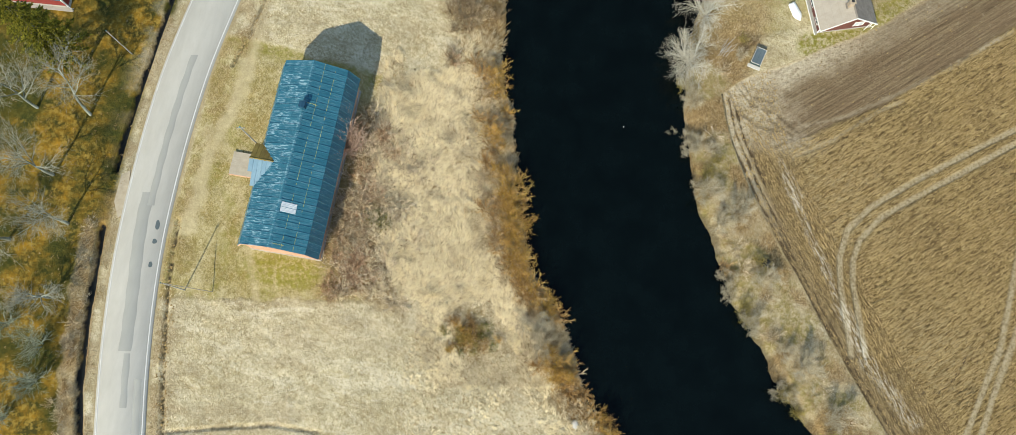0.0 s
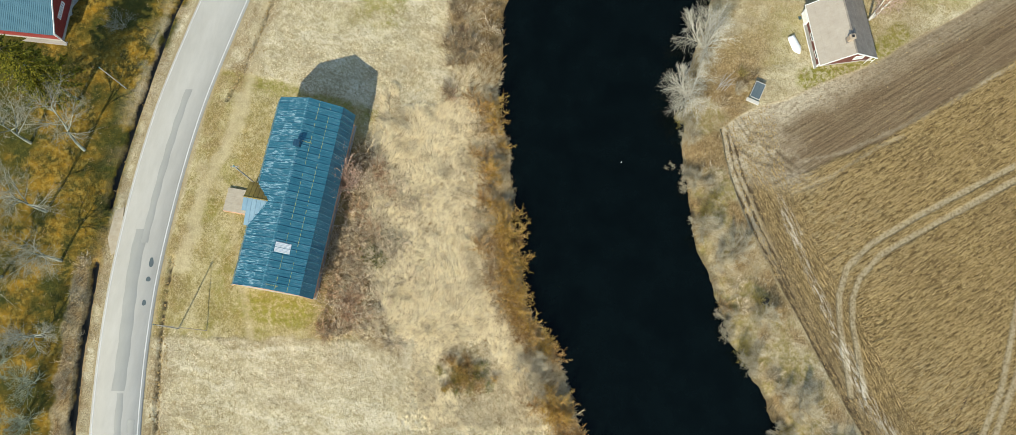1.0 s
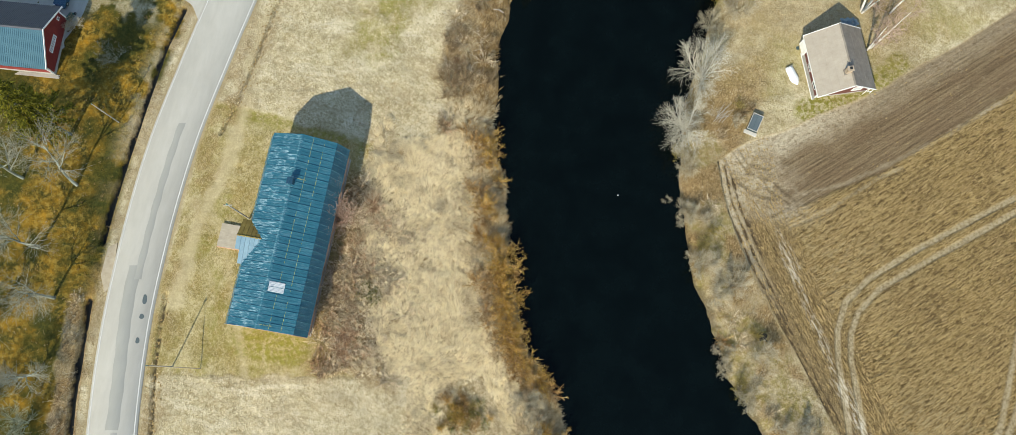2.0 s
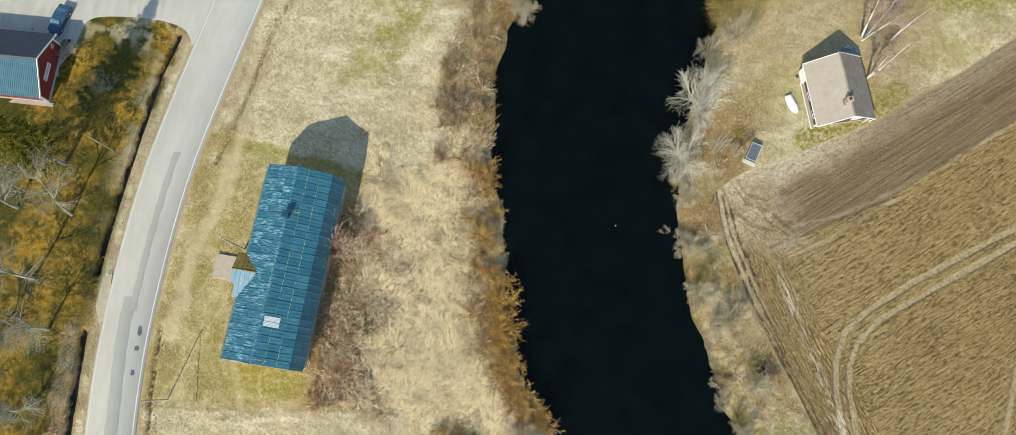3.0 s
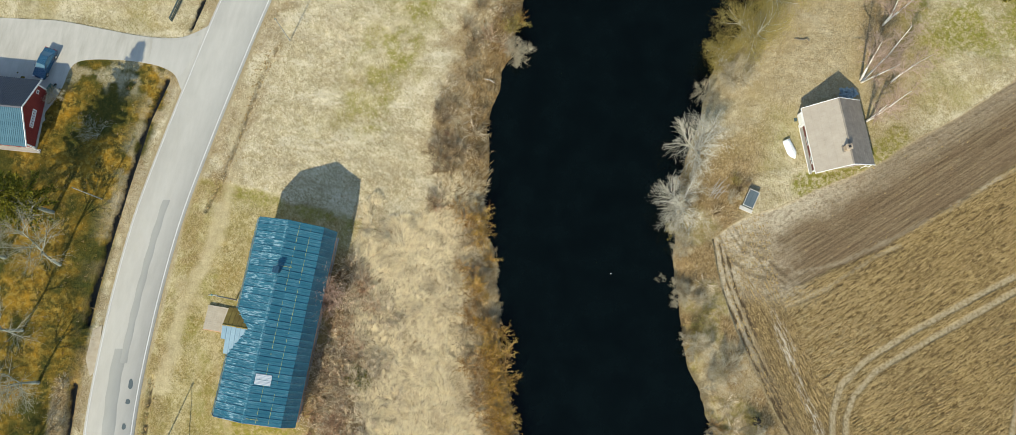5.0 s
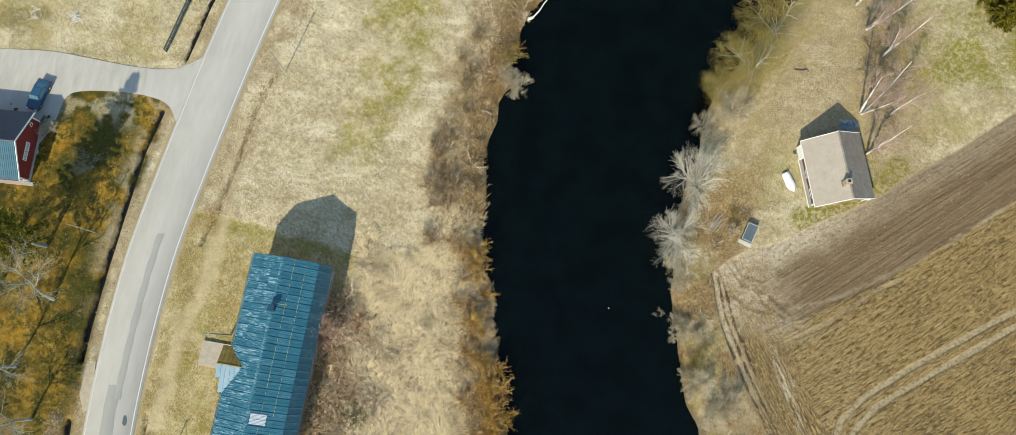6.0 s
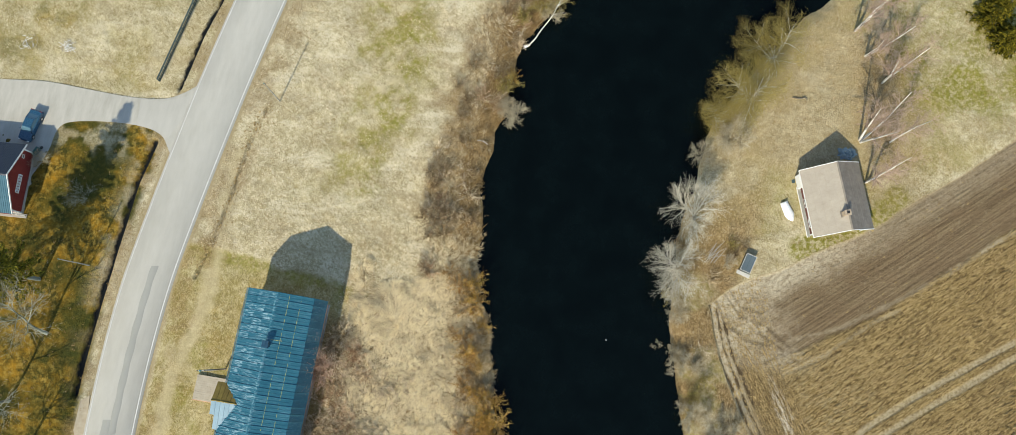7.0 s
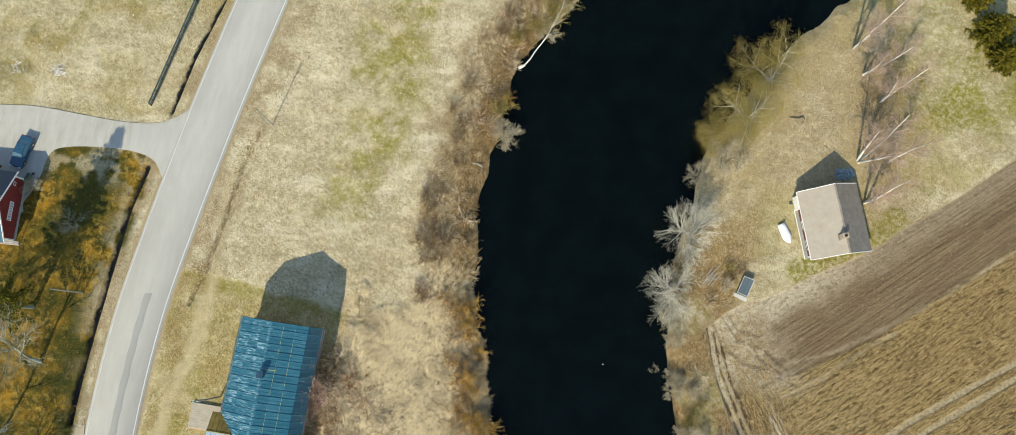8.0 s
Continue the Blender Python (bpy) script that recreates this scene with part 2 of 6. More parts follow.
def felt_material(name, dark, light, stain):
    """Old roofing felt, blotched and streaked down the slope."""
    k = Mat(name, 0.95, spec=0.2)
    fine, mid, run = k.noise(9, 5, 0.72), k.noise(0.9, 6, 0.68), k.noise(1.6, 6, 0.7, k.at((0.35, 2.2, 1), radians(-9)))
    c = k.mix(k.span(mid, 0.25, 0.75), dark, light)
    c = k.mix(k.span(run, 0.52, 0.68, 0, 0.22), c, stain)
    c = k.mix(k.span(fine, 0.54, 0.68, 0, 0.35), c, stain)
    c = k.mix(k.span(fine, 0.44, 0.34, 0, 0.4), c, light)
    return k.done(c, None, fine, 0.4, 0.02)


def water_material():
    k = Mat("dark_river_water", 0.10, spec=0.11)
    n = k.noise(0.25, 3)
    w = k.noise(1.6, 4, 0.6, k.at((1.6, 0.7, 1)))
    return k.done(k.mix(k.span(n, 0.35, 0.7), (0.0010, 0.0025, 0.0026), (0.0017, 0.0043, 0.0045)), None, w, 0.08, 0.05)


def asphalt_material(name, dark, light, worn=0.5):
    k = Mat(name, 0.85, spec=0.3)
    big, fine, mid = k.noise(0.08, 4), k.noise(22, 4, 0.7), k.noise(1.1, 5, 0.65, k.at((1, 0.22, 1), 0.16))
    f = k.math("ADD", k.math("MULTIPLY", k.span(big, 0.35, 0.65), 0.35), k.math("MULTIPLY", k.span(mid, 0.3, 0.7), worn))
    c = k.mix(f, dark, light)
    c = k.mix(k.span(fine, 0.55, 0.8, 0, 0.25), c, tuple(v * 0.6 for v in dark))
    return k.done(c, None, fine, 0.25, 0.01)


def roof_sheet_material():
    """Blue painted steel sheets, specked in places, with pale sun glints painted into the colour."""
    k = Mat("blue_sheet_metal", 0.42, spec=0.25)
    fine, mid, rnd = k.noise(5, 6, 0.75), k.noise(0.8, 5, 0.65), k.rand()
    f = k.math("ADD", k.math("MULTIPLY", rnd, 0.5), k.math("MULTIPLY", k.span(mid, 0.3, 0.7), 0.5))
    c = k.mix(f, (0.016, 0.100, 0.150), (0.034, 0.155, 0.215))
    # pale dashes stand in for light glancing off the ribs
    glint = k.span(k.noise(1.5, 5, 0.72, k.at((0.75, 4.2, 1), 0.158), 0.4), 0.50, 0.60, 0, 1.0)
    sep = k.t.nodes.new("ShaderNodeSeparateXYZ")
    k.link(k.geo.outputs["Position"], sep.inputs[0])
    across = k.math("SUBTRACT", k.math("MULTIPLY", k.math("ADD", sep.outputs[0], 27.6), 0.988), k.math("MULTIPLY", k.math("SUBTRACT", sep.outputs[1], 27.7), 0.157))
    glint_side = k.span(across, 0.6, -0.6, 0.16, 1.0)  # painted glints: most on the west slope, few on the east
    c = k.mix(k.math("MULTIPLY", k.math("MULTIPLY", glint, glint_side), k.span(rnd, 0.2, 0.8, 0.25, 1.0)), c, (0.27, 0.42, 0.48))
    c = k.mix(k.span(fine, 0.68, 0.8, 0, 0.5), c, (0.22, 0.21, 0.17))
    return k.done(c, k.span(fine, 0.2, 0.8, 0.22, 0.42), k.noise(1.0, 4, 0.6, k.at((0.6, 1.6, 1), 0.158)), 0.5, 0.10)


M = {
    "ground": ground_material(),
    "water": water_material(),
    "asphalt": asphalt_material("grey_asphalt", (0.395, 0.38, 0.34), (0.50, 0.485, 0.44)),
    "asphalt_patch": asphalt_material("newer_asphalt", (0.305, 0.305, 0.28), (0.375, 0.375, 0.345), 0.4),
    "asphalt_blot": asphalt_material("dark_patch_asphalt", (0.075, 0.10, 0.11), (0.12, 0.15, 0.155), 0.4),
    "drive": asphalt_material("driveway_asphalt", (0.35, 0.335, 0.29), (0.50, 0.48, 0.43), 0.7),
    "gravel": plain("gravel_shoulder", (0.30, 0.24, 0.16), (0.50, 0.43, 0.32), 8, 0.95, bump=0.5),
    "line": plain("white_road_paint", (0.44, 0.435, 0.41), (0.66, 0.655, 0.63), 3, 0.7),
    "roof_blue": roof_sheet_material(),
    "seam_blue": plain("blue_steel_seam", (0.008, 0.045, 0.085), (0.015, 0.07, 0.12), 4, 0.45),
    "roof_pale": plain("pale_corrugated_sheet", (0.42, 0.47, 0.51), (0.56, 0.60, 0.63), 6, 0.45),
    "lichen": plain("yellow_lichen", (0.26, 0.27, 0.10), (0.46, 0.45, 0.19), 14, 0.95, bump=0.6),
    "moss_roof": plain("mossy_tarred_felt", (0.10, 0.065, 0.015), (0.26, 0.19, 0.045), 7, 0.9, bump=0.5),
    "porch_pale": plain("pale_blue_sheet", (0.13, 0.235, 0.31), (0.22, 0.34, 0.41), 6, 0.4),
    "wall_pink": plain("faded_salmon_boards", (0.50, 0.29, 0.19), (0.66, 0.42, 0.30), 5, 0.85),
    "stone": plain("rough_foundation_stone", (0.26, 0.24, 0.21), (0.42, 0.40, 0.36), 5, 0.95, bump=0.6),
    "plank": plain("weathered_plank", (0.34, 0.295, 0.225), (0.48, 0.43, 0.345), 9, 0.9),
    "grey_wood": plain("grey_weathered_wood", (0.22, 0.22, 0.20), (0.42, 0.42, 0.38), 9, 0.9, bump=0.4),
    "dark_wood": plain("dark_fence_wood", (0.018, 0.040, 0.044), (0.050, 0.085, 0.088), 9, 0.85, bump=0.4),
    "red_wall": plain("falu_red_boards", (0.17, 0.018, 0.016), (0.26, 0.035, 0.028), 8, 0.85),
    "brown_wall": plain("brown_red_boards", (0.095, 0.03, 0.024), (0.16, 0.055, 0.042), 8, 0.85),
    "white": plain("white_painted_wood", (0.70, 0.70, 0.68), (0.85, 0.85, 0.83), 8, 0.6),
    "white_hull": plain("white_gelcoat", (0.82, 0.82, 0.80), (0.90, 0.90, 0.89), 3, 0.35, bump=0.05),
    # one steel roof in two tones: sunlit blue-grey, shade painted as navy
    "steel_lit": plain("corrugated_steel_lit", (0.035, 0.105, 0.150), (0.065, 0.150, 0.20), 5, 0.65, spec=0.2),
    "steel_shaded": plain("corrugated_steel_shaded", (0.012, 0.020, 0.042), (0.022, 0.034, 0.062), 5, 0.45),
    # lit and shaded copies of the same felt, stains included
    "felt": felt_material("roofing_felt_lit_tone", (0.34, 0.298, 0.245), (0.425, 0.378, 0.318), (0.24, 0.20, 0.155)),
    "felt_dark": felt_material("roofing_felt_shaded_tone", (0.18, 0.158, 0.135), (0.29, 0.258, 0.222), (0.10, 0.086, 0.072)),
    "brick": plain("weathered_brick", (0.27, 0.20, 0.14), (0.50, 0.41, 0.31), 12, 0.9, bump=0.5),
    "soot": plain("sooty_opening", (0.012, 0.012, 0.012), (0.03, 0.03, 0.03), 8, 0.95),
    "slab": plain("pale_concrete", (0.48, 0.46, 0.42), (0.62, 0.60, 0.55), 6, 0.9, bump=0.4),
    "glass": plain("dark_window_glass", (0.02, 0.035, 0.045), (0.05, 0.075, 0.09), 2, 0.08, bump=0.0),
    "car_paint": plain("dark_blue_car_paint", (0.014, 0.060, 0.115), (0.022, 0.085, 0.150), 2, 0.28, bump=0.0, spec=0.5),
    # grey-blue sky reflection painted into the cold frame's glass
    "frame_glass": plain("sky_toned_frame_glass", (0.05, 0.075, 0.09), (0.11, 0.14, 0.155), 2, 0.15, bump=0.0),
    # light blue base stands in for sky mirrored in the car windows
    "car_glass": plain("sky_toned_car_glass", (0.05, 0.12, 0.17), (0.09, 0.18, 0.24), 2, 0.08, bump=0.0),
    "rubber": plain("black_rubber", (0.012, 0.012, 0.012), (0.03, 0.03, 0.03), 10, 0.85),
    "alloy": plain("silver_wheel_alloy", (0.45, 0.46, 0.47), (0.6, 0.6, 0.6), 8, 0.35, 0.8),
    "lamp_red": plain("red_lamp_glass", (0.25, 0.01, 0.01), (0.35, 0.02, 0.02), 5, 0.2),
    "lamp_clear": plain("clear_lamp_glass", (0.55, 0.58, 0.6), (0.7, 0.72, 0.74), 5, 0.15),
    "teal": plain("teal_painted_steel", (0.05, 0.17, 0.17), (0.09, 0.25, 0.24), 6, 0.5),
    "bark_grey": plain("pale_grey_bark", (0.34, 0.31, 0.27), (0.56, 0.52, 0.46), 5, 0.95, bump=0.6),
    "bark_dark": plain("dark_bark", (0.10, 0.085, 0.06), (0.20, 0.17, 0.13), 5, 0.95, bump=0.6),
    "tarp": plain("faded_blue_tarpaulin", (0.09, 0.16, 0.20), (0.34, 0.42, 0.45), 7, 0.5, bump=0.3),
    "ceramic": plain("brown_ceramic", (0.08, 0.04, 0.03), (0.14, 0.07, 0.05), 5, 0.3),
    "char": plain("charred_black_wood", (0.006, 0.006, 0.006), (0.018, 0.016, 0.014), 7, 0.95, bump=0.6),
}


def part(name, bm, material, parent=None, label=""):
    """Links a bmesh as one mesh object, under a thing or a part if one is given."""
    me = bpy.data.meshes.new(name)
    bm.to_mesh(me)
    bm.free()
    me.materials.append(M[material] if isinstance(material, str) else material)
    ob = new(name, me)
    if parent is not None:
        ob.parent = parent
    if label:
        ob["label"] = label
    return ob


def again(name, src, m, parent):
    """Another piece on the mesh of src."""
    ob = new(name, src.data)
    ob.parent = parent
    ob.matrix_basis = m
    return ob


def empty(name, m, label, category, group=""):
    ob = new(name)
    ob.matrix_basis = m
    return tagged(ob, label, category, group)


def box(x0, x1, y0, y1, z0, z1, bevel=0.0, bm=None):
    bm = bm or bmesh.new()
    r = bmesh.ops.create_cube(bm, size=1.0, matrix=Matrix.LocRotScale(((x0 + x1) / 2, (y0 + y1) / 2, (z0 + z1) / 2), None, (x1 - x0, y1 - y0, z1 - z0)))
    if bevel:
        es = list({e for v in r["verts"] for e in v.link_edges})
        bmesh.ops.bevel(bm, geom=es, offset=bevel, segments=1, affect="EDGES")
    return bm


def rod(a, b, r0, r1=None, n=8, bm=None):
    """A tapered round bar from a to b."""
    bm = bm or bmesh.new()
    a, b = Vector(a), Vector(b)
    d = b - a
    m = Matrix.Translation((a + b) / 2) @ d.to_track_quat("Z", "Y").to_matrix().to_4x4()
    bmesh.ops.create_cone(bm, cap_ends=True, segments=n, radius1=r0, radius2=r0 if r1 is None else r1, depth=d.length, matrix=m)
    return bm


def prism(points, axis_from, axis_to, axis="Y", bm=None):
    """A closed outline, given in the plane across the axis, drawn out along it."""
    bm = bm or bmesh.new()
    put = (lambda p, s: (p[0], s, p[1])) if axis == "Y" else (lambda p, s: (s, p[0], p[1])) if axis == "X" else (lambda p, s: (p[0], p[1], s))
    a = [bm.verts.new(put(p, axis_from)) for p in points]
    b = [bm.verts.new(put(p, axis_to)) for p in points]
    n = len(points)
    for i in range(n):
        bm.faces.new((a[i], a[(i + 1) % n], b[(i + 1) % n], b[i]))
    bm.faces.new(a[::-1])
    bm.faces.new(b)
    bmesh.ops.recalc_face_normals(bm, faces=bm.faces)
    return bm


def sheet_mesh(name, verts, faces, material, smooth=False):
    """A mesh from number arrays; faces all of one length."""
    verts, faces = np.asarray(verts, np.float32), np.asarray(faces, np.int32)
    me = bpy.data.meshes.new(name)
    me.vertices.add(len(verts))
    me.vertices.foreach_set("co", verts.ravel())
    k = faces.shape[1]
    me.loops.add(faces.size)
    me.loops.foreach_set("vertex_index", faces.ravel())
    me.polygons.add(len(faces))
    me.polygons.foreach_set("loop_start", np.arange(0, faces.size, k, dtype=np.int32))
    me.update(calc_edges=True)
    if smooth:
        me.polygons.foreach_set("use_smooth", np.ones(len(faces), dtype=bool))
    me.materials.append(M[material] if isinstance(material, str) else material)
    return me

# ---- the lie of the land ----
TABLE = np.random.RandomState(7).rand(256, 256)


def value_noise(x, y, size, seed=0):
    """Smooth noise from 0 to 1 with lumps of about that size in metres."""
    u, v = np.asarray(x, float) / size + seed * 17.3, np.asarray(y, float) / size + seed * 9.7
    i, j = np.floor(u).astype(int), np.floor(v).astype(int)
    f, g = u - i, v - j
    f, g = f * f * (3 - 2 * f), g * g * (3 - 2 * g)
    t = lambda a, b: TABLE[a % 256, b % 256]
    return (t(i, j) * (1 - f) + t(i + 1, j) * f) * (1 - g) + (t(i, j + 1) * (1 - f) + t(i + 1, j + 1) * f) * g


def fbm(x, y, size, seed=0, octaves=4):
    s, a, total = 0.0, 1.0, 0.0
    for o in range(octaves):
        s, total = s + a * value_noise(x, y, size / 2 ** o, seed + o * 3.1), total + a
        a *= 0.5
    return s / total


def ease(v, a, b):
    t = np.clip((np.asarray(v, float) - a) / (b - a), 0, 1)
    return t * t * (3 - 2 * t)


def line_distance(x, y, pts):
    """Distance from places to a line through points."""
    best = np.full(np.shape(x), 1e9)
    for (ax, ay), (bx, by) in zip(pts, pts[1:]):
        dx, dy = bx - ax, by - ay
        t = np.clip(((x - ax) * dx + (y - ay) * dy) / (dx * dx + dy * dy), 0, 1)
        best = np.minimum(best, np.hypot(x - ax - t * dx, y - ay - t * dy))
    return best


def curve(pts):
    """x as a smooth function of y through points (y, x)."""
    ys, xs = np.array([p[0] for p in pts], float), np.array([p[1] for p in pts], float)
    slope = np.gradient(xs, ys)

    def f(y):
        y = np.asarray(y, float)
        i = np.clip(np.searchsorted(ys, y) - 1, 0, len(ys) - 2)
        h = ys[i + 1] - ys[i]
        t = (y - ys[i]) / h
        inside = (2 * t**3 - 3 * t**2 + 1) * xs[i] + (t**3 - 2 * t**2 + t) * h * slope[i] + (-2 * t**3 + 3 * t**2) * xs[i + 1] + (t**3 - t**2) * h * slope[i + 1]
        return np.where(y < ys[0], xs[0] + (y - ys[0]) * slope[0], np.where(y > ys[-1], xs[-1] + (y - ys[-1]) * slope[-1], inside))
    return f


WATER_Z = -0.95
road_x = curve([(-60, -44.0), (-30, -47.3), (-8.5, -49.3), (0, -49.8), (10, -49.9), (17, -49.6), (25, -48.8), (33, -47.7), (42, -46.0), (53, -43.0), (62, -40.3), (71, -37.5), (79, -34.8), (87, -32.0), (120, -20.5)])
road_half = curve([(-60, 2.9), (0, 2.9), (20, 2.95), (40, 3.1), (60, 3.25), (87, 3.45), (120, 3.5)])
bank_w = curve([(-60, 52), (-30, 30), (-8, 14.8), (-2, 10.9), (6.7, 8.0), (12, 5.0), (17.5, 2.9), (25, 1.8), (31, 1.5), (36, 1.0), (40, 0.2), (45.5, -0.8), (51, 0.0), (58, 0.4), (64, 2.0), (71, 4.0), (77, 5.6), (81.5, 8.9), (86.6, 14.0), (100, 32), (125, 70)])
bank_e = curve([(-60, 82), (-30, 58), (-7.3, 40.5), (-2.2, 37.0), (4.5, 34.0), (9.7, 31.3), (17.7, 28.6), (23, 26.7), (29, 25.8), (37, 25.9), (43, 25.6), (49, 27.0), (55.7, 29.2), (61, 30.6), (68, 33.5), (73, 38.5), (77.6, 42.5), (81.6, 46.5), (84.5, 50.0), (88, 54.5), (100, 74), (125, 112)])
field_w = curve([(-60, 80), (-7, 50.1), (2, 45.2), (13.3, 39.9), (23, 35.2), (32.5, 32.0), (40, 30.7), (60, 28.5)])
field_n = curve([(20, 33), (31, 40.0), (35, 42.7), (40, 44.4), (46.4, 47.3), (54.5, 50.8), (61, 54.8), (69, 59.4), (76, 64.0), (120, 93)])
DITCHES = [
    ([(-52.6, -30), (-54.6, -8.6), (-55.4, -2.7), (-55.6, 5.7), (-55.4, 12.7), (-55.2, 19)], 0.46, 0.8),
    ([(-54.3, 27), (-53.7, 31.5), (-52.4, 38.9), (-50.8, 46.5), (-48.7, 56.3), (-46.7, 62)], 0.34, 0.7),
    ([(-43.9, 69.9), (-41.2, 78.1), (-37.6, 86.6), (-33, 98)], 0.24, 0.5),
    ([(-42.0, -30), (-43.9, -7.5), (-44.7, 0.8), (-45.2, 11), (-44.8, 20)], 0.35, 0.28),
    ([(-39.4, 42.9), (-37.2, 48.2), (-35.1, 55.4), (-33, 62.8), (-31.2, 67)], 0.28, 0.22),
    ([(-43.4, -8.1), (-37.2, -7.4), (-29.7, -7.0), (-23.7, -7.8)], 0.26, 0.22),
]
DRIVE = [(-90, 68.6), (-70, 68.2), (-62, 67.6), (-55, 66.9), (-49, 66.2), (-43, 65.2), (-40, 64.6)]


def river_side(x, y):
    """Metres to the river's edge: positive on land, negative over water."""
    wob = (fbm(x, y, 3.0, 5, 3) - 0.5) * 1.6
    w, e = bank_w(y), bank_e(y)
    sw, se = (bank_w(y + 0.5) - bank_w(y - 0.5)), (bank_e(y + 0.5) - bank_e(y - 0.5))
    dw = (w - x) / np.sqrt(1 + sw * sw)
    de = (x - e) / np.sqrt(1 + se * se)
    return np.maximum(dw, de) + wob


def road_side(x, y):
    s = road_x(y + 0.5) - road_x(y - 0.5)
    return (x - road_x(y)) / np.sqrt(1 + s * s)


def ditch_distance(x, y):
    best, depth = np.full(np.shape(x), 9.0), np.zeros(np.shape(x))
    for pts, half, deep in DITCHES:
        d = line_distance(x, y, pts) / half
        depth = np.maximum(depth, deep * (1 - ease(d, 0.15, 1.7)))
        if deep > 0.3:
            best = np.minimum(best, d)
    return best, depth


def field_inside(x, y):
    """Metres inside the ploughed field, and from its west and north edges."""
    w = (x - field_w(y)) * 0.9
    n = (field_n(x) - y) * 0.87
    return np.minimum(w, n), w, n


def ground_z(x, y):
    x, y = np.asarray(x, float), np.asarray(y, float)
    d = river_side(x, y)
    z = (fbm(x, y, 14, 1, 3) - 0.5) * 0.35 + (fbm(x, y, 1.6, 2, 3) - 0.5) * 0.16
    r = np.abs(road_side(x, y))
    flat = ease(r, 3.2, 6.5) * ease(line_distance(x, y, DRIVE), 2.6, 4.5)
    z = z * flat
    z = z - 0.10 * (1 - ease(r, 3.4, 4.6))
    ins, fw, fn = field_inside(x, y)
    inside = ease(ins, -0.2, 0.5)
    z = z * (1 - 0.6 * inside) - 0.12 * inside
    z = z - ditch_distance(x, y)[1]
    bank = ease(d, -2.4, 2.6)
    return z * bank + (bank - 1) * 2.1


def lay(x, y):
    return float(ground_z(np.array([x]), np.array([y]))[0])


def axis(lo, hi, step, far):
    mid = np.arange(lo, hi + step / 2, step)
    out, s, p = [], step, 0.0
    while p < far:
        s *= 1.22
        p += s
        out.append(p)
    out = np.array(out)
    return np.concatenate([lo - out[::-1], mid, hi + out])


def build_ground():
    xs, ys = axis(-76, 84, 0.3, 2600), axis(-14, 94, 0.3, 2600)
    xs = np.unique(np.concatenate([xs, np.arange(-57.85, -30, 0.3), np.arange(30.05, 66, 0.3)]).round(4))
    ys = np.unique(np.concatenate([ys, np.arange(-8.85, 45, 0.3)]).round(4))
    X, Y = np.meshgrid(xs, ys)
    x, y = X.ravel(), Y.ravel()
    z = ground_z(x, y)
    d = river_side(x, y)
    nx, ny = len(xs), len(ys)
    i = np.arange(nx * ny).reshape(ny, nx)
    faces = np.stack([i[:-1, :-1], i[:-1, 1:], i[1:, 1:], i[1:, :-1]], -1).reshape(-1, 4)
    me = sheet_mesh("ground", np.stack([x, y, z], 1), faces, "ground", True)
    n1, n2, n3 = fbm(x, y, 5, 11), fbm(x, y, 2.2, 12), fbm(x, y, 12, 13)
    rs = road_side(x, y)
    west, east = rs < 0, x > (bank_w(y) + bank_e(y)) / 2
    mid = ~west & ~east
    # mown ground round the barn and the greener strip north of it
    u = (x + 27.6) * 0.988 - (y - 27.7) * 0.157
    v = (x + 27.6) * 0.157 + (y - 27.7) * 0.988
    lawn = ease((n2 - 0.5) * 1.6 + np.minimum.reduce([u + 17, 11.5 - u, y - 9.2, (47.1 - 0.272 * (x + 38)) - y]), -0.4, 0.6) * mid
    lawn = lawn * (1 - 0.85 * ease(u, 5.5, 8.5) * (v < 14) * (v > -13))
    north = ease(y, 51, 58) * mid * ease(line_distance(x, y, [(-22, 47), (-18, 58), (-14, 72), (-10, 92)]) + (n1 - 0.5) * 12, 6.5, 1.0)
    yard = east * ease(field_inside(x, y)[0], 0.2, -0.4) * ease(y, 42, 47)
    lawn = np.clip(lawn + 0.95 * north * (0.45 + 0.55 * ease(n2, 0.38, 0.6)) + yard * (0.2 + 0.5 * ease(n1, 0.45, 0.65)), 0, 1)
    moss = west * ease(-rs, 4.2, 5.6) * ease(n2 - 0.5 + (66 - y) * 0.8, -0.4, 0.6)
    lawn = np.maximum(lawn, west * ease(y, 68, 70) * (0.25 + 0.40 * ease(n1, 0.42, 0.6)))
    moss = np.maximum(moss, west * ease(-rs, 4.2, 5.6) * ease(n1, 0.52, 0.64) * ease(n2, 0.42, 0.6) * np.where(y > 67, 0.35, 0.6))
    rim = np.maximum(ease(line_distance(x, y, DRIVE), 8.5, 4.0), ease(-rs, 9.5, 5.5) * ease(y, 30, 45)) * west
    moss = moss * (1 - 0.62 * rim * ease(n2, 0.40, 0.54))
    belt = west * ease(np.abs(line_distance(x, y, DITCHES[0][0]) - 1.5) + (n2 - 0.5) * 1.6, 1.5, 0.8) * (x < -54.6) * ease(y, 21, 17)
    moss = moss * (1 - 0.85 * belt)
    ins, fw, fn = field_inside(x, y)
    soil = ease(ins + (n2 - 0.5) * 0.35, -0.05, 0.25)
    brown = np.zeros_like(x)
    thicket = ease(np.minimum.reduce([u - 5.2, 16 - u, v + 17, 11 - v]) + (n1 - 0.5) * 9, -1.0, 2.5) * mid
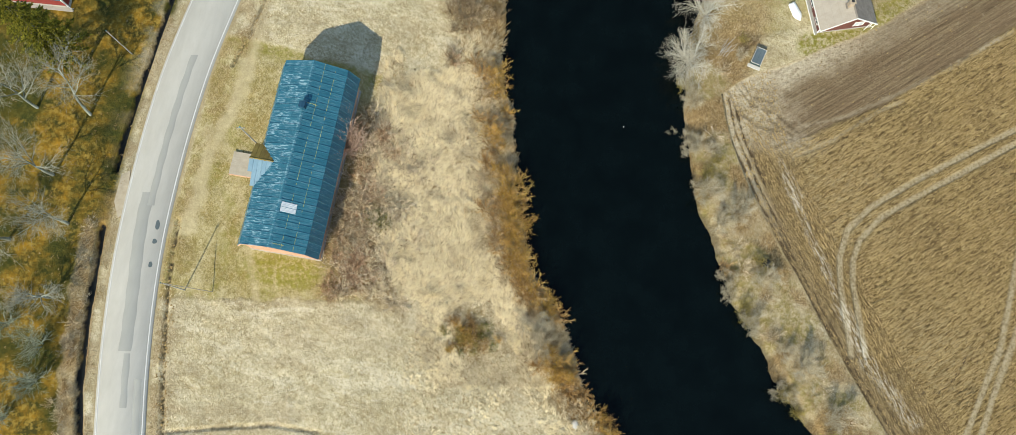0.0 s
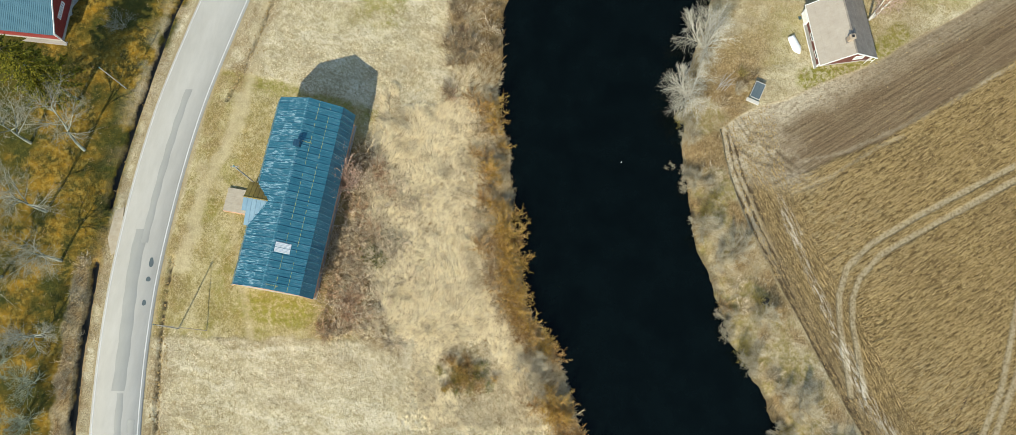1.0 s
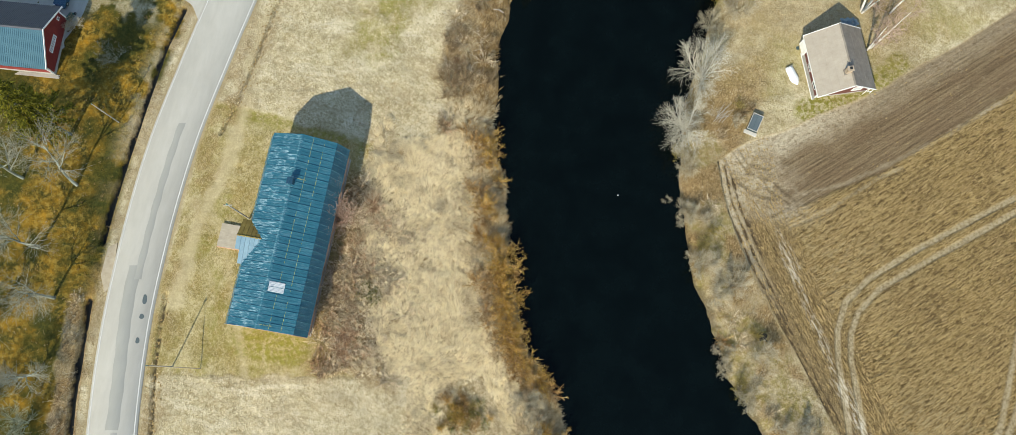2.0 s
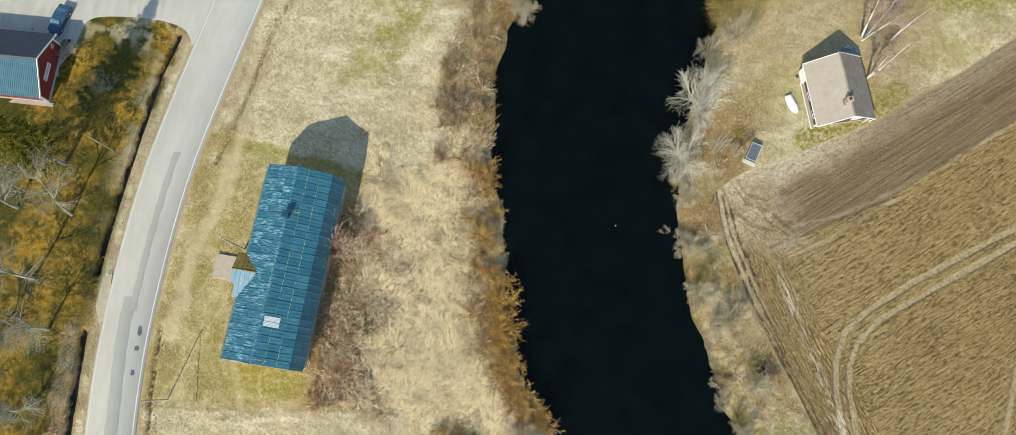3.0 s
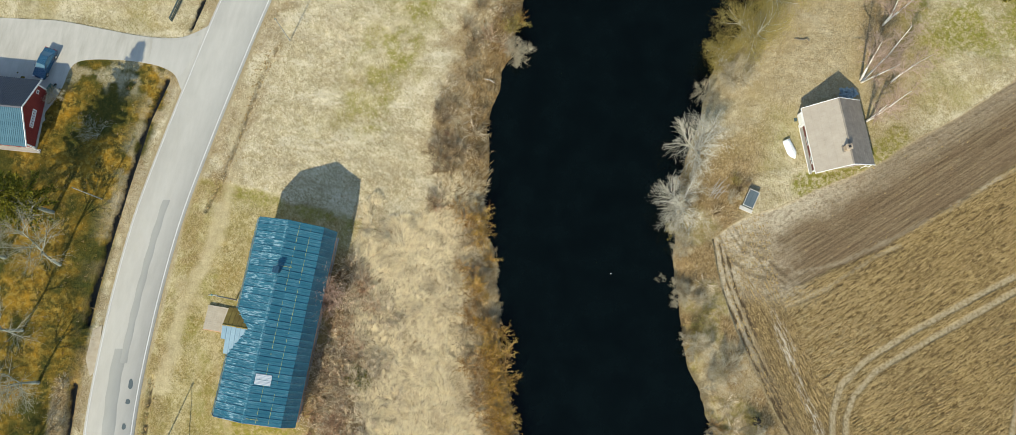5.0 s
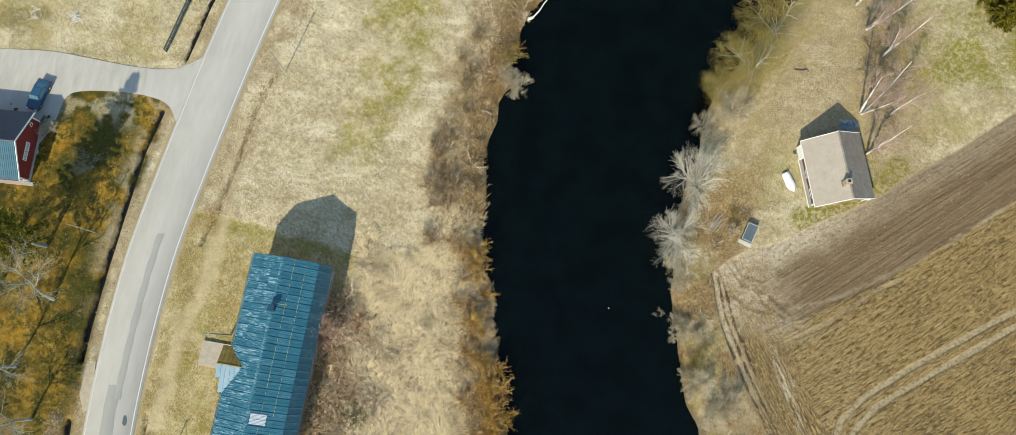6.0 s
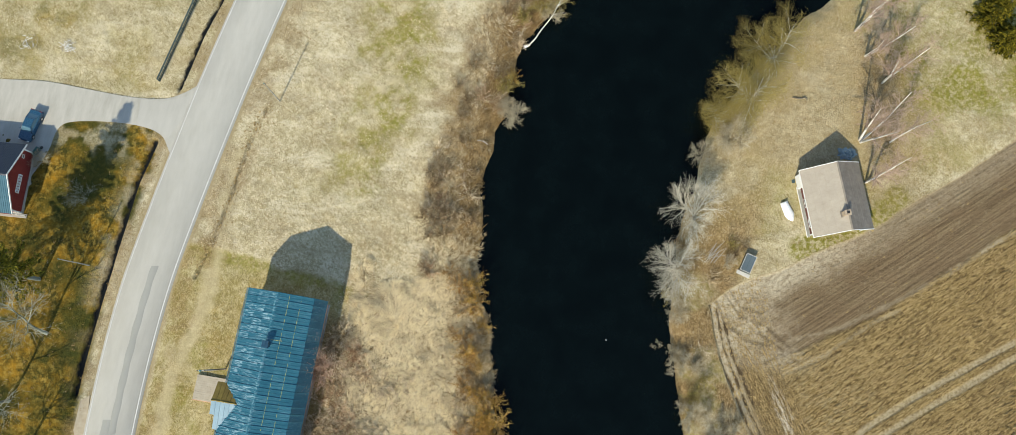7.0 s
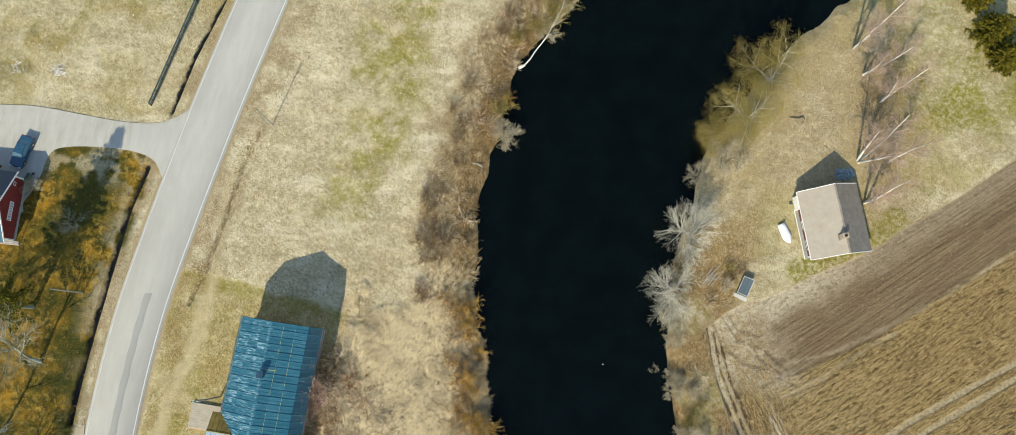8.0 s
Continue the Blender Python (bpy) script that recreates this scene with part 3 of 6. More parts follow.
    bankside = ease(d, 5.2, 3.0) * ease(n1 + 0.25 * ease(y, 40, 60), 0.32, 0.5) * mid
    ebank = east * ease(d, 12.0, 8.0) * ease(y, 66, 44) * (0.6 + 0.4 * ease(n1, 0.38, 0.58)) * (1 - soil)
    nbank = mid * ease(y, 44, 54) * ease(d + (n1 - 0.5) * 11 + (n2 - 0.5) * 6, 9.0, 4.5)
    brown = np.clip(np.maximum.reduce([thicket * 0.8, bankside, ebank * (0.65 + 0.3 * ease(n1, 0.44, 0.6)), nbank * 0.75]), 0, 1)
    verge = ease(np.abs(rs), 3.2, 4.0) * np.where(mid & (y > 36), ease(np.abs(rs) + (n2 - 0.5) * 2, 9.0, 7.6), ease(np.abs(rs), 8.0, 5.0))
    brown = np.maximum(brown, verge * 0.5 * ease(n2, 0.35, 0.6))
    birch_litter = east * np.exp(-(((x - 56.5) / 5.5) ** 2 + ((y - 69) / 13) ** 2))
    brown = np.maximum.reduce([brown, 0.9 * birch_litter, belt * (0.6 + 0.4 * ease(n2, 0.4, 0.6))])
    tan_yard = east * ease(y, 55, 62) * ease(x, 58, 50) * (0.55 + 0.3 * ease(n1, 0.4, 0.6))
    brown = np.maximum(brown, 0.62 * tan_yard)
    bramble = mid * ease(np.hypot((x + 4.7) / 3.4, (y - 4.7) / 3.6) + (n1 - 0.5) * 2.4, 1.1, 0.6) * ease(n2, 0.36, 0.52)
    brown = np.maximum(brown, bramble)
    dd, _ = ditch_distance(x, y)
    mud = ease(dd + (fbm(x, y, 1.1, 14) - 0.5) * 1.8, 1.05, 0.65)
    # wet at the waterline; the east term paints a shadowy fringe
    wet_shade = np.maximum(ease(d, 0.35, -0.25), 0.6 * east * ease(d + (n2 - 0.5) * 2.0, 1.4, 0.5) * ease(y, 36, 26))
    # dry, wheel-worn soil: tyre tracks, the turning place at the corner, a pale crust on the headland
    dust = np.zeros_like(x)
    for pts in TRACKS:
        dust = np.maximum(dust, ease(line_distance(x, y, pts) + (n2 - 0.5) * 0.25, 0.55, 0.25))
    for pts in SCRAPES:
        dust = np.maximum(dust, 0.8 * ease(line_distance(x, y, pts) + (n2 - 0.5) * 0.3, 0.40, 0.15))
    n4 = fbm(x, y, 1.1, 14)
    crust = ease(line_distance(x, y, CRUST) + (n2 - 0.5) * 1.2, np.where(y < 10, 1.5, 0.9), 0.1) * np.maximum(ease(n1, 0.38, 0.55), ease(y, 12, 6))
    crust = np.maximum(crust, 0.8 * ease(line_distance(x, y, [(38.8, 30), (40, 27.4), (41.6, 24.8)]) + (n4 - 0.5) * 0.8, 0.6, 0.1))
    ruts = np.zeros_like(x)
    for i, pts in enumerate(RUTS):
        ruts = np.maximum(ruts, (0.55 if i < 7 else 1.0) * ease(line_distance(x, y, pts) + (n4 - 0.5) * 0.4, 0.28, 0.08))
    pits = np.zeros_like(x)
    for i in (3, 4, 5):
        pits = np.maximum(pits, ease(line_distance(x, y, DITCHES[i][0]) + (n4 - 0.5) * 0.9, 0.45, 0.14) * ease(n4, 0.40, 0.50) * (1.0 if i == 3 else 0.6))
    rows = soil * np.exp(-(((x - 46) / 9) ** 2 + ((y - 25) / 9) ** 2)) + soil * np.exp(-(((x - 58) / 8) ** 2 + ((y - 3) / 8) ** 2))
    edge_w = soil * ease(fw + (n2 - 0.5) * 0.6, 2.6, 0.9) * ease(y, 16, 30) * 0.9
    edge_n = soil * ease(fn + (n2 - 0.5) * 2.0, 4.6, 1.2) * (0.30 + 0.70 * ease(x, 58, 44))
    edge_n = np.maximum(edge_n, 0.62 * soil * ease(fn, 10.6, 9.6) * ease(x + (n1 - 0.5) * 10 - 0.2 * fn, 43, 33) * (0.45 + 0.55 * ease(n4, 0.42, 0.56)))
    corner = soil * np.exp(-(((x - 35.5) / 4.6) ** 4 + ((y - 37.2) / 4.8) ** 4)) * (0.55 + 0.45 * ease(n4, 0.4, 0.6))
    corner = np.maximum(corner, 0.7 * soil * np.exp(-(((x - 40) / 4) ** 2 + ((y - 32.6) / 1.6) ** 2)))
    hline = ease(line_distance(x, y, HARROW_EDGE) + (n4 - 0.5) * 0.7, 0.42, 0.08) * (0.3 + 0.4 * ease(n1, 0.42, 0.58))
    pale = np.clip(np.maximum.reduce([edge_n, edge_w, corner, hline]), 0, 1) * soil
    dust = dust * soil
    harrow = soil * ease(fn + (n2 - 0.5) * 0.8, 10.8, 10.1) * ease(x + (n1 - 0.5) * 6, 33, 40)
    head = soil * ease(fw + (n2 - 0.5) * 1.0, 8.3, 7.6) * (1 - 0.8 * corner)
    green = np.clip(lawn * ease(n1, 0.5, 0.68) * ease(n2, 0.35, 0.6) * 0.5, 0, 1)
    mown_edge = mid * lawn * ease((47.1 - 0.272 * (x + 38)) - y, 3.2, 0.6) * ease(n2, 0.34, 0.56)
    south_gable = mid * np.exp(-(((u) / 5) ** 4 + ((v + 14.8) / 1.8) ** 4))
    stripe = mid * ease(line_distance(x, y, [(-17.0, 56), (-14.5, 63), (-12.5, 70), (-11, 77), (-9, 90)]) + (n1 - 0.5) * 8, 3.4, 0.3)
    house_s = east * ease(line_distance(x, y, [(44, 47.7), (53, 50.7), (58, 55)]) + (n1 - 0.5) * 2, 2.2, 0.8) * (1 - soil)
    corner_g = east * np.exp(-(((x - 29.3) / 1.6) ** 2 + ((y - 40) / 5) ** 2))
    birch_g = east * ease(x, 57, 60) * ease(y, 64, 70) * (0.35 + 0.65 * ease(n1, 0.35, 0.6))
    moss_g = moss * ease(n3, 0.5, 0.62) * 0.8
    green = np.clip(np.maximum.reduce([green, mown_edge * 0.8, south_gable * 2.4, stripe * 0.95 * ease(n2, 0.3, 0.6), bramble * 0.5, house_s * 1.2, corner_g * 0.8, east * ease(d, 11, 7) * ease(y, 52, 44) * ease(n2, 0.42, 0.58) * (1 - soil) * 0.8, birch_g * 1.0, moss_g]), 0, 1)
    path = ease(line_distance(x, y, [(-43.6, 19), (-41, 30.3), (-38, 38.5), (-36.4, 46), (-35, 60)]) + (n2 - 0.5) * 1.6, 1.6, 0.4) * 0.6
    gable_track = ease(line_distance(x, y, [(-42, 33), (-38, 29.5), (-33, 9)]) + (n1 - 0.5) * 2.5, 1.2, 0.4) * 0.35
    pale_stalks = np.exp(-(((x + 14.5) / 3.0) ** 2 + ((y - 71.5) / 5.5) ** 2)) * ease(fbm(x, y, 1.2, 15), 0.52, 0.68)
    trod = np.clip(np.maximum.reduce([path, gable_track, pale_stalks]), 0, 1) * mid
    trod = np.maximum(trod, 0.35 * tan_yard)
    strip = mid * np.maximum(ease(y + (n1 - 0.5) * 10, 46, 41) * ease(u, 6, 9) * ease(y, 3, 9), 0.45 * ease(d, 9, 4))
    bare = ease(np.abs(rs) - road_half(y) + (n2 - 0.5) * 0.8, 1.0, 0.35)
    for name, cols in (("zone_a", (lawn, moss, soil, brown)), ("zone_b", (mud, dust, green, harrow)), ("zone_c", (head, bare, trod, wet_shade)), ("zone_d", (fw, fn, strip, pits)), ("zone_e", (crust, ruts, pale, rows))):
        a = me.attributes.new(name, "FLOAT_COLOR", "POINT")
        a.data.foreach_set("color", np.stack(cols, 1).astype(np.float32).ravel())
    ob = new("ground", me)
    return tagged(ob, "dry straw meadow, mossy lawn and ploughed field along a river", "ground", kind="structure")


TRACKS = [
    [(46.5, 3), (46.2, 7.2), (45.8, 12.5), (46.0, 16.2), (47.4, 20.1), (51.0, 23.5), (58.2, 27.7), (65.9, 31.7), (90, 44)],
    [(48.4, 3), (48.0, 7.3), (47.5, 12.5), (47.8, 15.8), (49.0, 18.7), (52.2, 22.0), (59.9, 26.3), (72.3, 33.0), (91, 43)],
    [(59.6, -9.0), (63.7, -1.0), (66.5, 4.1), (68.8, 11.1), (72, 22)],
    [(61.7, -9), (64.9, -1.8), (68.8, 5.9), (73, 16)],
]
SCRAPES = [
    [(32.2, 36.5), (33.2, 32.6), (35.2, 27.2), (37.4, 22)], [(40.6, 30.4), (46.2, 33.0), (50.2, 35.6), (53.5, 37.6), (57, 39.2)],
]
RUTS = [
    [(31.7, 40.8), (32.9, 37.6), (35.9, 34.9), (39.0, 34.3)], [(33.1, 41.3), (35.2, 38.1), (38.7, 36.8), (42.1, 33.6)], [(33.6, 42.2), (35.2, 39.5), (37.9, 38.6), (40.7, 40.0)],
    [(37.0, 38.1), (37.8, 35.8), (40.8, 33.6)], [(38.3, 32.0), (40.2, 33.2), (42.6, 32.2)], [(41.4, 29.6), (45.6, 31.9), (49.3, 34.2), (52.6, 36.0), (57.3, 38.8)], [(47.5, 33.9), (51.3, 36.7), (54, 38.0)],
    [(31.0, 39.9), (31.7, 33.6), (34.7, 25.6), (38.6, 17.1), (41.7, 10.2), (46.0, 1.6), (50.3, -7)], [(31.9, 39.2), (32.7, 33.8), (35.6, 26), (39.4, 17.6)], [(32.9, 37.6), (33.8, 33), (36.3, 26.6)],
    [(55.5, -1.8), (57.8, -1.6), (60.0, 0.3), (62.5, 4.2)],
]
CRUST = [(36.3, 37.2), (37.2, 33.6), (38.8, 30.0), (39.2, 27.4), (40.6, 23.9), (42.2, 19.4), (44.8, 12), (48.6, 2.1), (54.0, -5.5)]
HARROW_EDGE = [(38.6, 34.0), (43.1, 35.3), (48.6, 36.7), (53.3, 38.8), (58.0, 41.0), (62.8, 43.5), (67.6, 46.4), (90, 60)]
ground = build_ground()


def ribbon(left, right, z, thick, n0, n1, step, flare=0.1):
    """A slab between two lines x(y)."""
    ys = np.arange(n0, n1 + step / 2, step)
    L, R = left(ys), right(ys)
    v = np.concatenate([np.stack([L, ys, 0 * ys + z], 1), np.stack([R, ys, 0 * ys + z], 1), np.stack([L - flare, ys, 0 * ys + z - thick], 1), np.stack([R + flare, ys, 0 * ys + z - thick], 1)])
    n = len(ys)
    i = np.arange(n - 1)
    f = [np.stack([a + i, b + i, b + i + 1, a + i + 1], 1) for a, b in ((0, n), (n, 3 * n), (2 * n, 0))]
    return v, np.concatenate(f)


def lane(o):
    return lambda y: road_x(y) + o(y)


def build_road():
    wide = lambda y: (road_half(y) + 0.28) * 1.03
    v, f = ribbon(lane(lambda y: -wide(y)), lane(wide), 0.10, 0.35, -60, 120, 1.0)
    road = tagged(new("road", sheet_mesh("road", v, f, "asphalt", False)), "worn pale grey asphalt road with white edge lines", "road", kind="structure")
    for s in (-1, 1):
        v, f = ribbon(lane(lambda y: s * road_half(y) * 1.03 - 0.07), lane(lambda y: s * road_half(y) * 1.03 + 0.07), 0.106, 0.01, -60, 120, 1.0, 0.004)
        ob = new("edge_line", sheet_mesh("edge_line", v, f, "line"))
        ob.parent = road
    # long repair strips and small round patches
    for o, w, a, b in ((0.35, 0.48, 22, 44.5), (-0.1, 0.85, 2.2, 24), (0.35, 0.45, -5.1, 2.0), (2.1, 0.48, -14, -1.6)):
        drift = lambda y, k=0.0: o + 0.25 * np.sin(y * 0.21) * (w > 0.6) + 0.05 * np.sin(y * 1.7 + k)
        z = 0.1035 + 0.001 * o
        v, f = ribbon(lane(lambda y: drift(y) - w), lane(lambda y: drift(y, 2.0) + w), z, 0.01, a, b, 0.7, 0.01)
        ob = new("repair_strip", sheet_mesh("repair_strip", v, f, "asphalt_patch"))
        ob.parent = road
        ob["label"] = "darker asphalt repair strip"
    for x, y, rx, ry in ((-47.5, 19.3, 0.30, 0.75), (-47.65, 17.0, 0.32, 0.38), (-47.85, 13.8, 0.27, 0.45)):
        bm = prism([(x + rx * math.cos(t) * (1 + 0.12 * math.sin(3 * t + x)), y + ry * math.sin(t) * (1 + 0.1 * math.cos(2 * t))) for t in np.linspace(0, math.tau, 15)[:-1]], 0.09, 0.106, "Z")
        part("pothole_patch", bm, "asphalt_blot", road, "small dark asphalt patch")
    return road


def build_driveway():
    top = [(-90, 71.8), (-68.4, 71.1), (-62.8, 70.8), (-56.3, 69.6), (-50.7, 68.6), (-46, 68.4), (-43.4, 69.2), (-41.2, 70.5)]
    low = [(-90, 55.0), (-66, 55.0), (-63.5, 57.0), (-61.6, 60.5), (-60.6, 63.8), (-58.5, 64.9), (-53.1, 64.9), (-48.5, 64.2), (-45.9, 63.0), (-44.8, 61.2), (-43.9, 59.0)]
    def rounded(line):
        """The same line with its corners eased."""
        out = []
        for a, b, c, d in zip([line[0]] + line, line, line[1:], line[2:] + [line[-1]]):
            for t in (0.0, 0.25, 0.5, 0.75):
                out.append(tuple(0.5 * (2 * b[i] + (c[i] - a[i]) * t + (2 * a[i] - 5 * b[i] + 4 * c[i] - d[i]) * t**2 + (3 * b[i] - a[i] - 3 * c[i] + d[i]) * t**3) for i in (0, 1)))
        return out + [line[-1]]
    pts = rounded(low) + [(-41.5, 59.6), (-39.6, 66.0), (-39.0, 70.0)] + rounded(top)[::-1]
    bm = prism(pts, -0.30, 0.085, "Z")
    ob = part("driveway", bm, "drive")
    v = tagged(ob, "pale blue-grey paved driveway joining the road", "driveway", kind="structure")
    patch = prism([(-49.5, 64.6), (-49.2, 68.3), (-46, 68.0), (-42.2, 68.9), (-42.9, 66), (-44.8, 62.6), (-46.4, 63.7)], 0.05, 0.091, "Z")
    part("resurfaced_apron", patch, "asphalt", ob, "paler resurfaced asphalt apron")
    lay_by = prism([(-53.4, 26.3), (-52.2, 27.0), (-52.2, 21), (-53.1, 20.2), (-53.9, 22.5)], -0.2, 0.02, "Z")
    tagged(part("gravel_layby", lay_by, "gravel"), "small gravel pull-in beside the road", "gravel", kind="structure")
    return v


def build_water():
    bm = bmesh.new()
    bmesh.ops.create_grid(bm, x_segments=2, y_segments=2, size=2600, matrix=Matrix.Translation((0, 0, WATER_Z)))
    return tagged(part("water", bm, "water"), "dark still river water between grassy banks", "water", kind="structure")


build_road()
build_driveway()
build_water()

# ---- buildings ----
def framed_window(parent, m, w, h, bars=1, label="", pane="glass"):
    """A white-framed window set on a wall that faces -y of m: frame, bars and pane."""
    f = 0.09
    bm = box(-w / 2, w / 2, -0.05, 0.03, 0, f, 0.01)
    box(-w / 2, w / 2, -0.05, 0.03, h - f, h, 0.01, bm)
    for s in (-1, 1):
        box(s * (w / 2 - f / 2) - f / 2, s * (w / 2 - f / 2) + f / 2, -0.048, 0.03, f, h - f, 0.01, bm)
    for i in range(bars):
        x = -w / 2 + (i + 1) * w / (bars + 1)
        box(x - 0.03, x + 0.03, -0.045, 0.03, f, h - f, 0.0, bm)
    ob = part("window", bm, "white", parent, label)
    ob.matrix_basis = m
    part("pane", box(-w / 2 + f, w / 2 - f, -0.02, 0.0, f, h - f), pane, ob, "dark glass pane" if pane == "glass" else "pale blind behind glass")
    return ob


def roof_panel(a, b, y0, y1, thick, rib, ribs, material, name, parent, label=""):
    """A metal roof slope across x from a (x, z) to b, along y, with ribs that run down the slope."""
    (ax, az), (bx, bz) = a, b
    d = Vector((bx - ax, 0, bz - az))
    nrm = Vector((-d.z, 0, d.x)).normalized()
    if nrm.z < 0:
        nrm = -nrm
    bm = bmesh.new()
    ys, hs = [], []
    n = max(1, round((y1 - y0) / ribs))
    for i in range(n):
        s = (y1 - y0) / n
        for f, h in ((0.0, 0.0), (0.3, 0.0), (0.42, rib), (0.58, rib), (0.7, 0.0)):
            ys.append(y0 + (i + f) * s)
            hs.append(h)
    ys.append(y1)
    hs.append(0.0)
    rows = []
    for p in (Vector((ax, 0, az)), Vector((bx, 0, bz))):
        rows.append([bm.verts.new(p + nrm * h + Vector((0, y, 0))) for y, h in zip(ys, hs)])
        rows.append([bm.verts.new(p - nrm * thick + Vector((0, y, 0))) for y in ys])
    for i in range(len(ys) - 1):
        bm.faces.new((rows[0][i], rows[0][i + 1], rows[2][i + 1], rows[2][i]))
        bm.faces.new((rows[1][i], rows[3][i], rows[3][i + 1], rows[1][i + 1]))
        bm.faces.new((rows[0][i], rows[1][i], rows[1][i + 1], rows[0][i + 1]))
        bm.faces.new((rows[2][i], rows[2][i + 1], rows[3][i + 1], rows[3][i]))
    for k in (0, -1):
        bm.faces.new((rows[0][k], rows[2][k], rows[3][k], rows[1][k]))
    bmesh.ops.recalc_face_normals(bm, faces=bm.faces)
    return part(name, bm, material, parent, label)


def build_barn():
    barn = empty("barn", pose(-27.6, 27.7, 0, 0, 0, -9.05), "long salmon-walled barn with a blue sheet-metal gambrel roof", "barn")
    L, W, EZ, K, KZ, RZ = 12.8, 5.42, 3.85, 4.25, 6.35, 7.95
    part("foundation", box(-4.92, 4.92, -L + 0.30, L - 0.30, -0.4, 0.35, 0.04), "stone", barn)
    outline = [(-4.75, 0.35), (4.75, 0.35), (4.75, 4.9), (3.98, KZ - 0.12), (0, RZ - 0.22), (-3.98, KZ - 0.12), (-4.75, 4.9)]
    part("wall", prism(outline, -L + 0.4, L - 0.4), "wall_pink", barn, "faded salmon boarded wall")
    for s in (-1, 1):
        bm = bmesh.new()
        for i in range(26):
            x = -4.75 + i * 0.38
            top = np.interp(abs(x), [0, 3.95, 4.8], [RZ - 0.25, KZ - 0.2, 4.75])
            y = s * (L - 0.4)
            box(x - 0.025, x + 0.025, min(y, y + s * 0.025), max(y, y + s * 0.025), 0.36, top, 0, bm)
        part("gable_batten", bm, "wall_pink", barn)
    roof = part("roof", prism([(-W + 0.06, EZ - 0.06), (-K, KZ - 0.06), (0, RZ - 0.06), (K, KZ - 0.06), (W - 0.06, EZ - 0.06), (W - 0.16, EZ - 0.10), (K - 0.12, KZ - 0.2), (0, RZ - 0.22), (-K + 0.12, KZ - 0.2), (-W + 0.16, EZ - 0.10)], -L, L), "seam_blue", barn, "blue painted sheet-metal gambrel roof")
    rows, pitch = 28, 2 * L / 28
    spans = []
    for s in (-1, 1):
        for i in range(3):
            f0, f1 = i / 3, (i + 1) / 3
            spans.append((s, (K * f0, RZ + (KZ - RZ) * f0), (K * f1, RZ + (KZ - RZ) * f1)))
        spans.append((s, (K, KZ), (W, EZ)))
    rng = random.Random(4)
    for s, a, b in spans:
        d = Vector((s * (b[0] - a[0]), 0, b[1] - a[1]))
        length = d.length
        ang = math.atan2(-d.z, abs(d.x))
        bm = box(0.0, length + 0.05, -pitch / 2, pitch / 2 - 0.025, -0.035, 0.0)
        box(0.0, length + 0.05, pitch / 2 - 0.075, pitch / 2 + 0.02, 0.001, 0.065, 0.012, bm)
        box(0.0, length + 0.05, -0.02, 0.02, 0.001, 0.02, 0, bm)
        first = part("roof_sheet", bm, "roof_blue", roof)
        for i in range(rows):
            base = Matrix.Translation((s * a[0], -L + (i + 0.5) * pitch, a[1])) @ Matrix.Rotation(0 if s > 0 else math.pi, 4, "Z") @ Matrix.Rotation(ang, 4, "Y")
            m = base @ pose(0, 0, 0.02 + rng.uniform(0, 0.012), rng.uniform(-0.5, 0.5), rng.uniform(-0.4, 0.4), rng.uniform(-0.25, 0.25))
            if i == 0:
                first.matrix_basis = m
            else:
                again("roof_sheet", first, m, roof)
    part("ridge_cap", prism([(-0.22, RZ - 0.02), (0, RZ + 0.10), (0.22, RZ - 0.02), (0, RZ + 0.06)], -L - 0.03, L + 0.03), "roof_blue", roof)
    for s in (-1, 1):
        y0, y1 = (-L - 0.05, -L + 0.03) if s < 0 else (L - 0.03, L + 0.05)
        part("barge_board", prism([(-W, EZ - 0.05), (-K, KZ), (0, RZ + 0.0), (K, KZ), (W, EZ - 0.05), (W - 0.14, EZ - 0.1), (K - 0.13, KZ - 0.22), (0, RZ - 0.24), (-K + 0.13, KZ - 0.22), (-W + 0.14, EZ - 0.1)], y0, y1), "wall_pink" if s < 0 else "seam_blue", roof)
    # lichen along the sheet laps
    bm = bmesh.new()
    for frac, keep in ((1 / 3, 0.92), (2 / 3, 0.88)):
        x, z = K * frac, RZ + (KZ - RZ) * frac
        v = -L + 0.2
        while v < L - 0.3:
            step = rng.uniform(0.15, 0.5)
            if rng.random() < keep * (0.5 + 0.8 * math.sin(v * 0.45 + 6 * frac) ** 2):
                w = rng.uniform(0.012, 0.03)
                box(x - w, x + w, v, v + step, z + 0.0, z + 0.052 + rng.uniform(0, 0.01), 0, bm)
            v += step
    for v, x0, x1 in ((-12.2, 0.35, 1.6), (6.9, 0.4, 1.5)):
        for i in range(7):
            x = x0 + (x1 - x0) * i / 6 + rng.uniform(-0.05, 0.05)
            z = RZ - (RZ - KZ) / K * x
            box(x - 0.07, x + 0.07, v - rng.uniform(0.02, 0.06), v + 0.03, z, z + 0.055, 0, bm)
    ob = part("lichen", bm, "lichen", roof, "yellow lichen growing along the sheet laps")
    ob["kind"] = "stuff"
    slope = math.atan2(RZ - KZ, K)
    sky_m = Matrix.Translation((0.30, -7.35, RZ - 0.30 * math.tan(slope) + 0.07)) @ Matrix.Rotation(slope, 4, "Y")
    bm = bmesh.new()
    for i in range(8):
        box(0, 1.95, -0.63 + i * 0.16, -0.63 + i * 0.16 + 0.10, 0.0, 0.045, 0.01, bm)
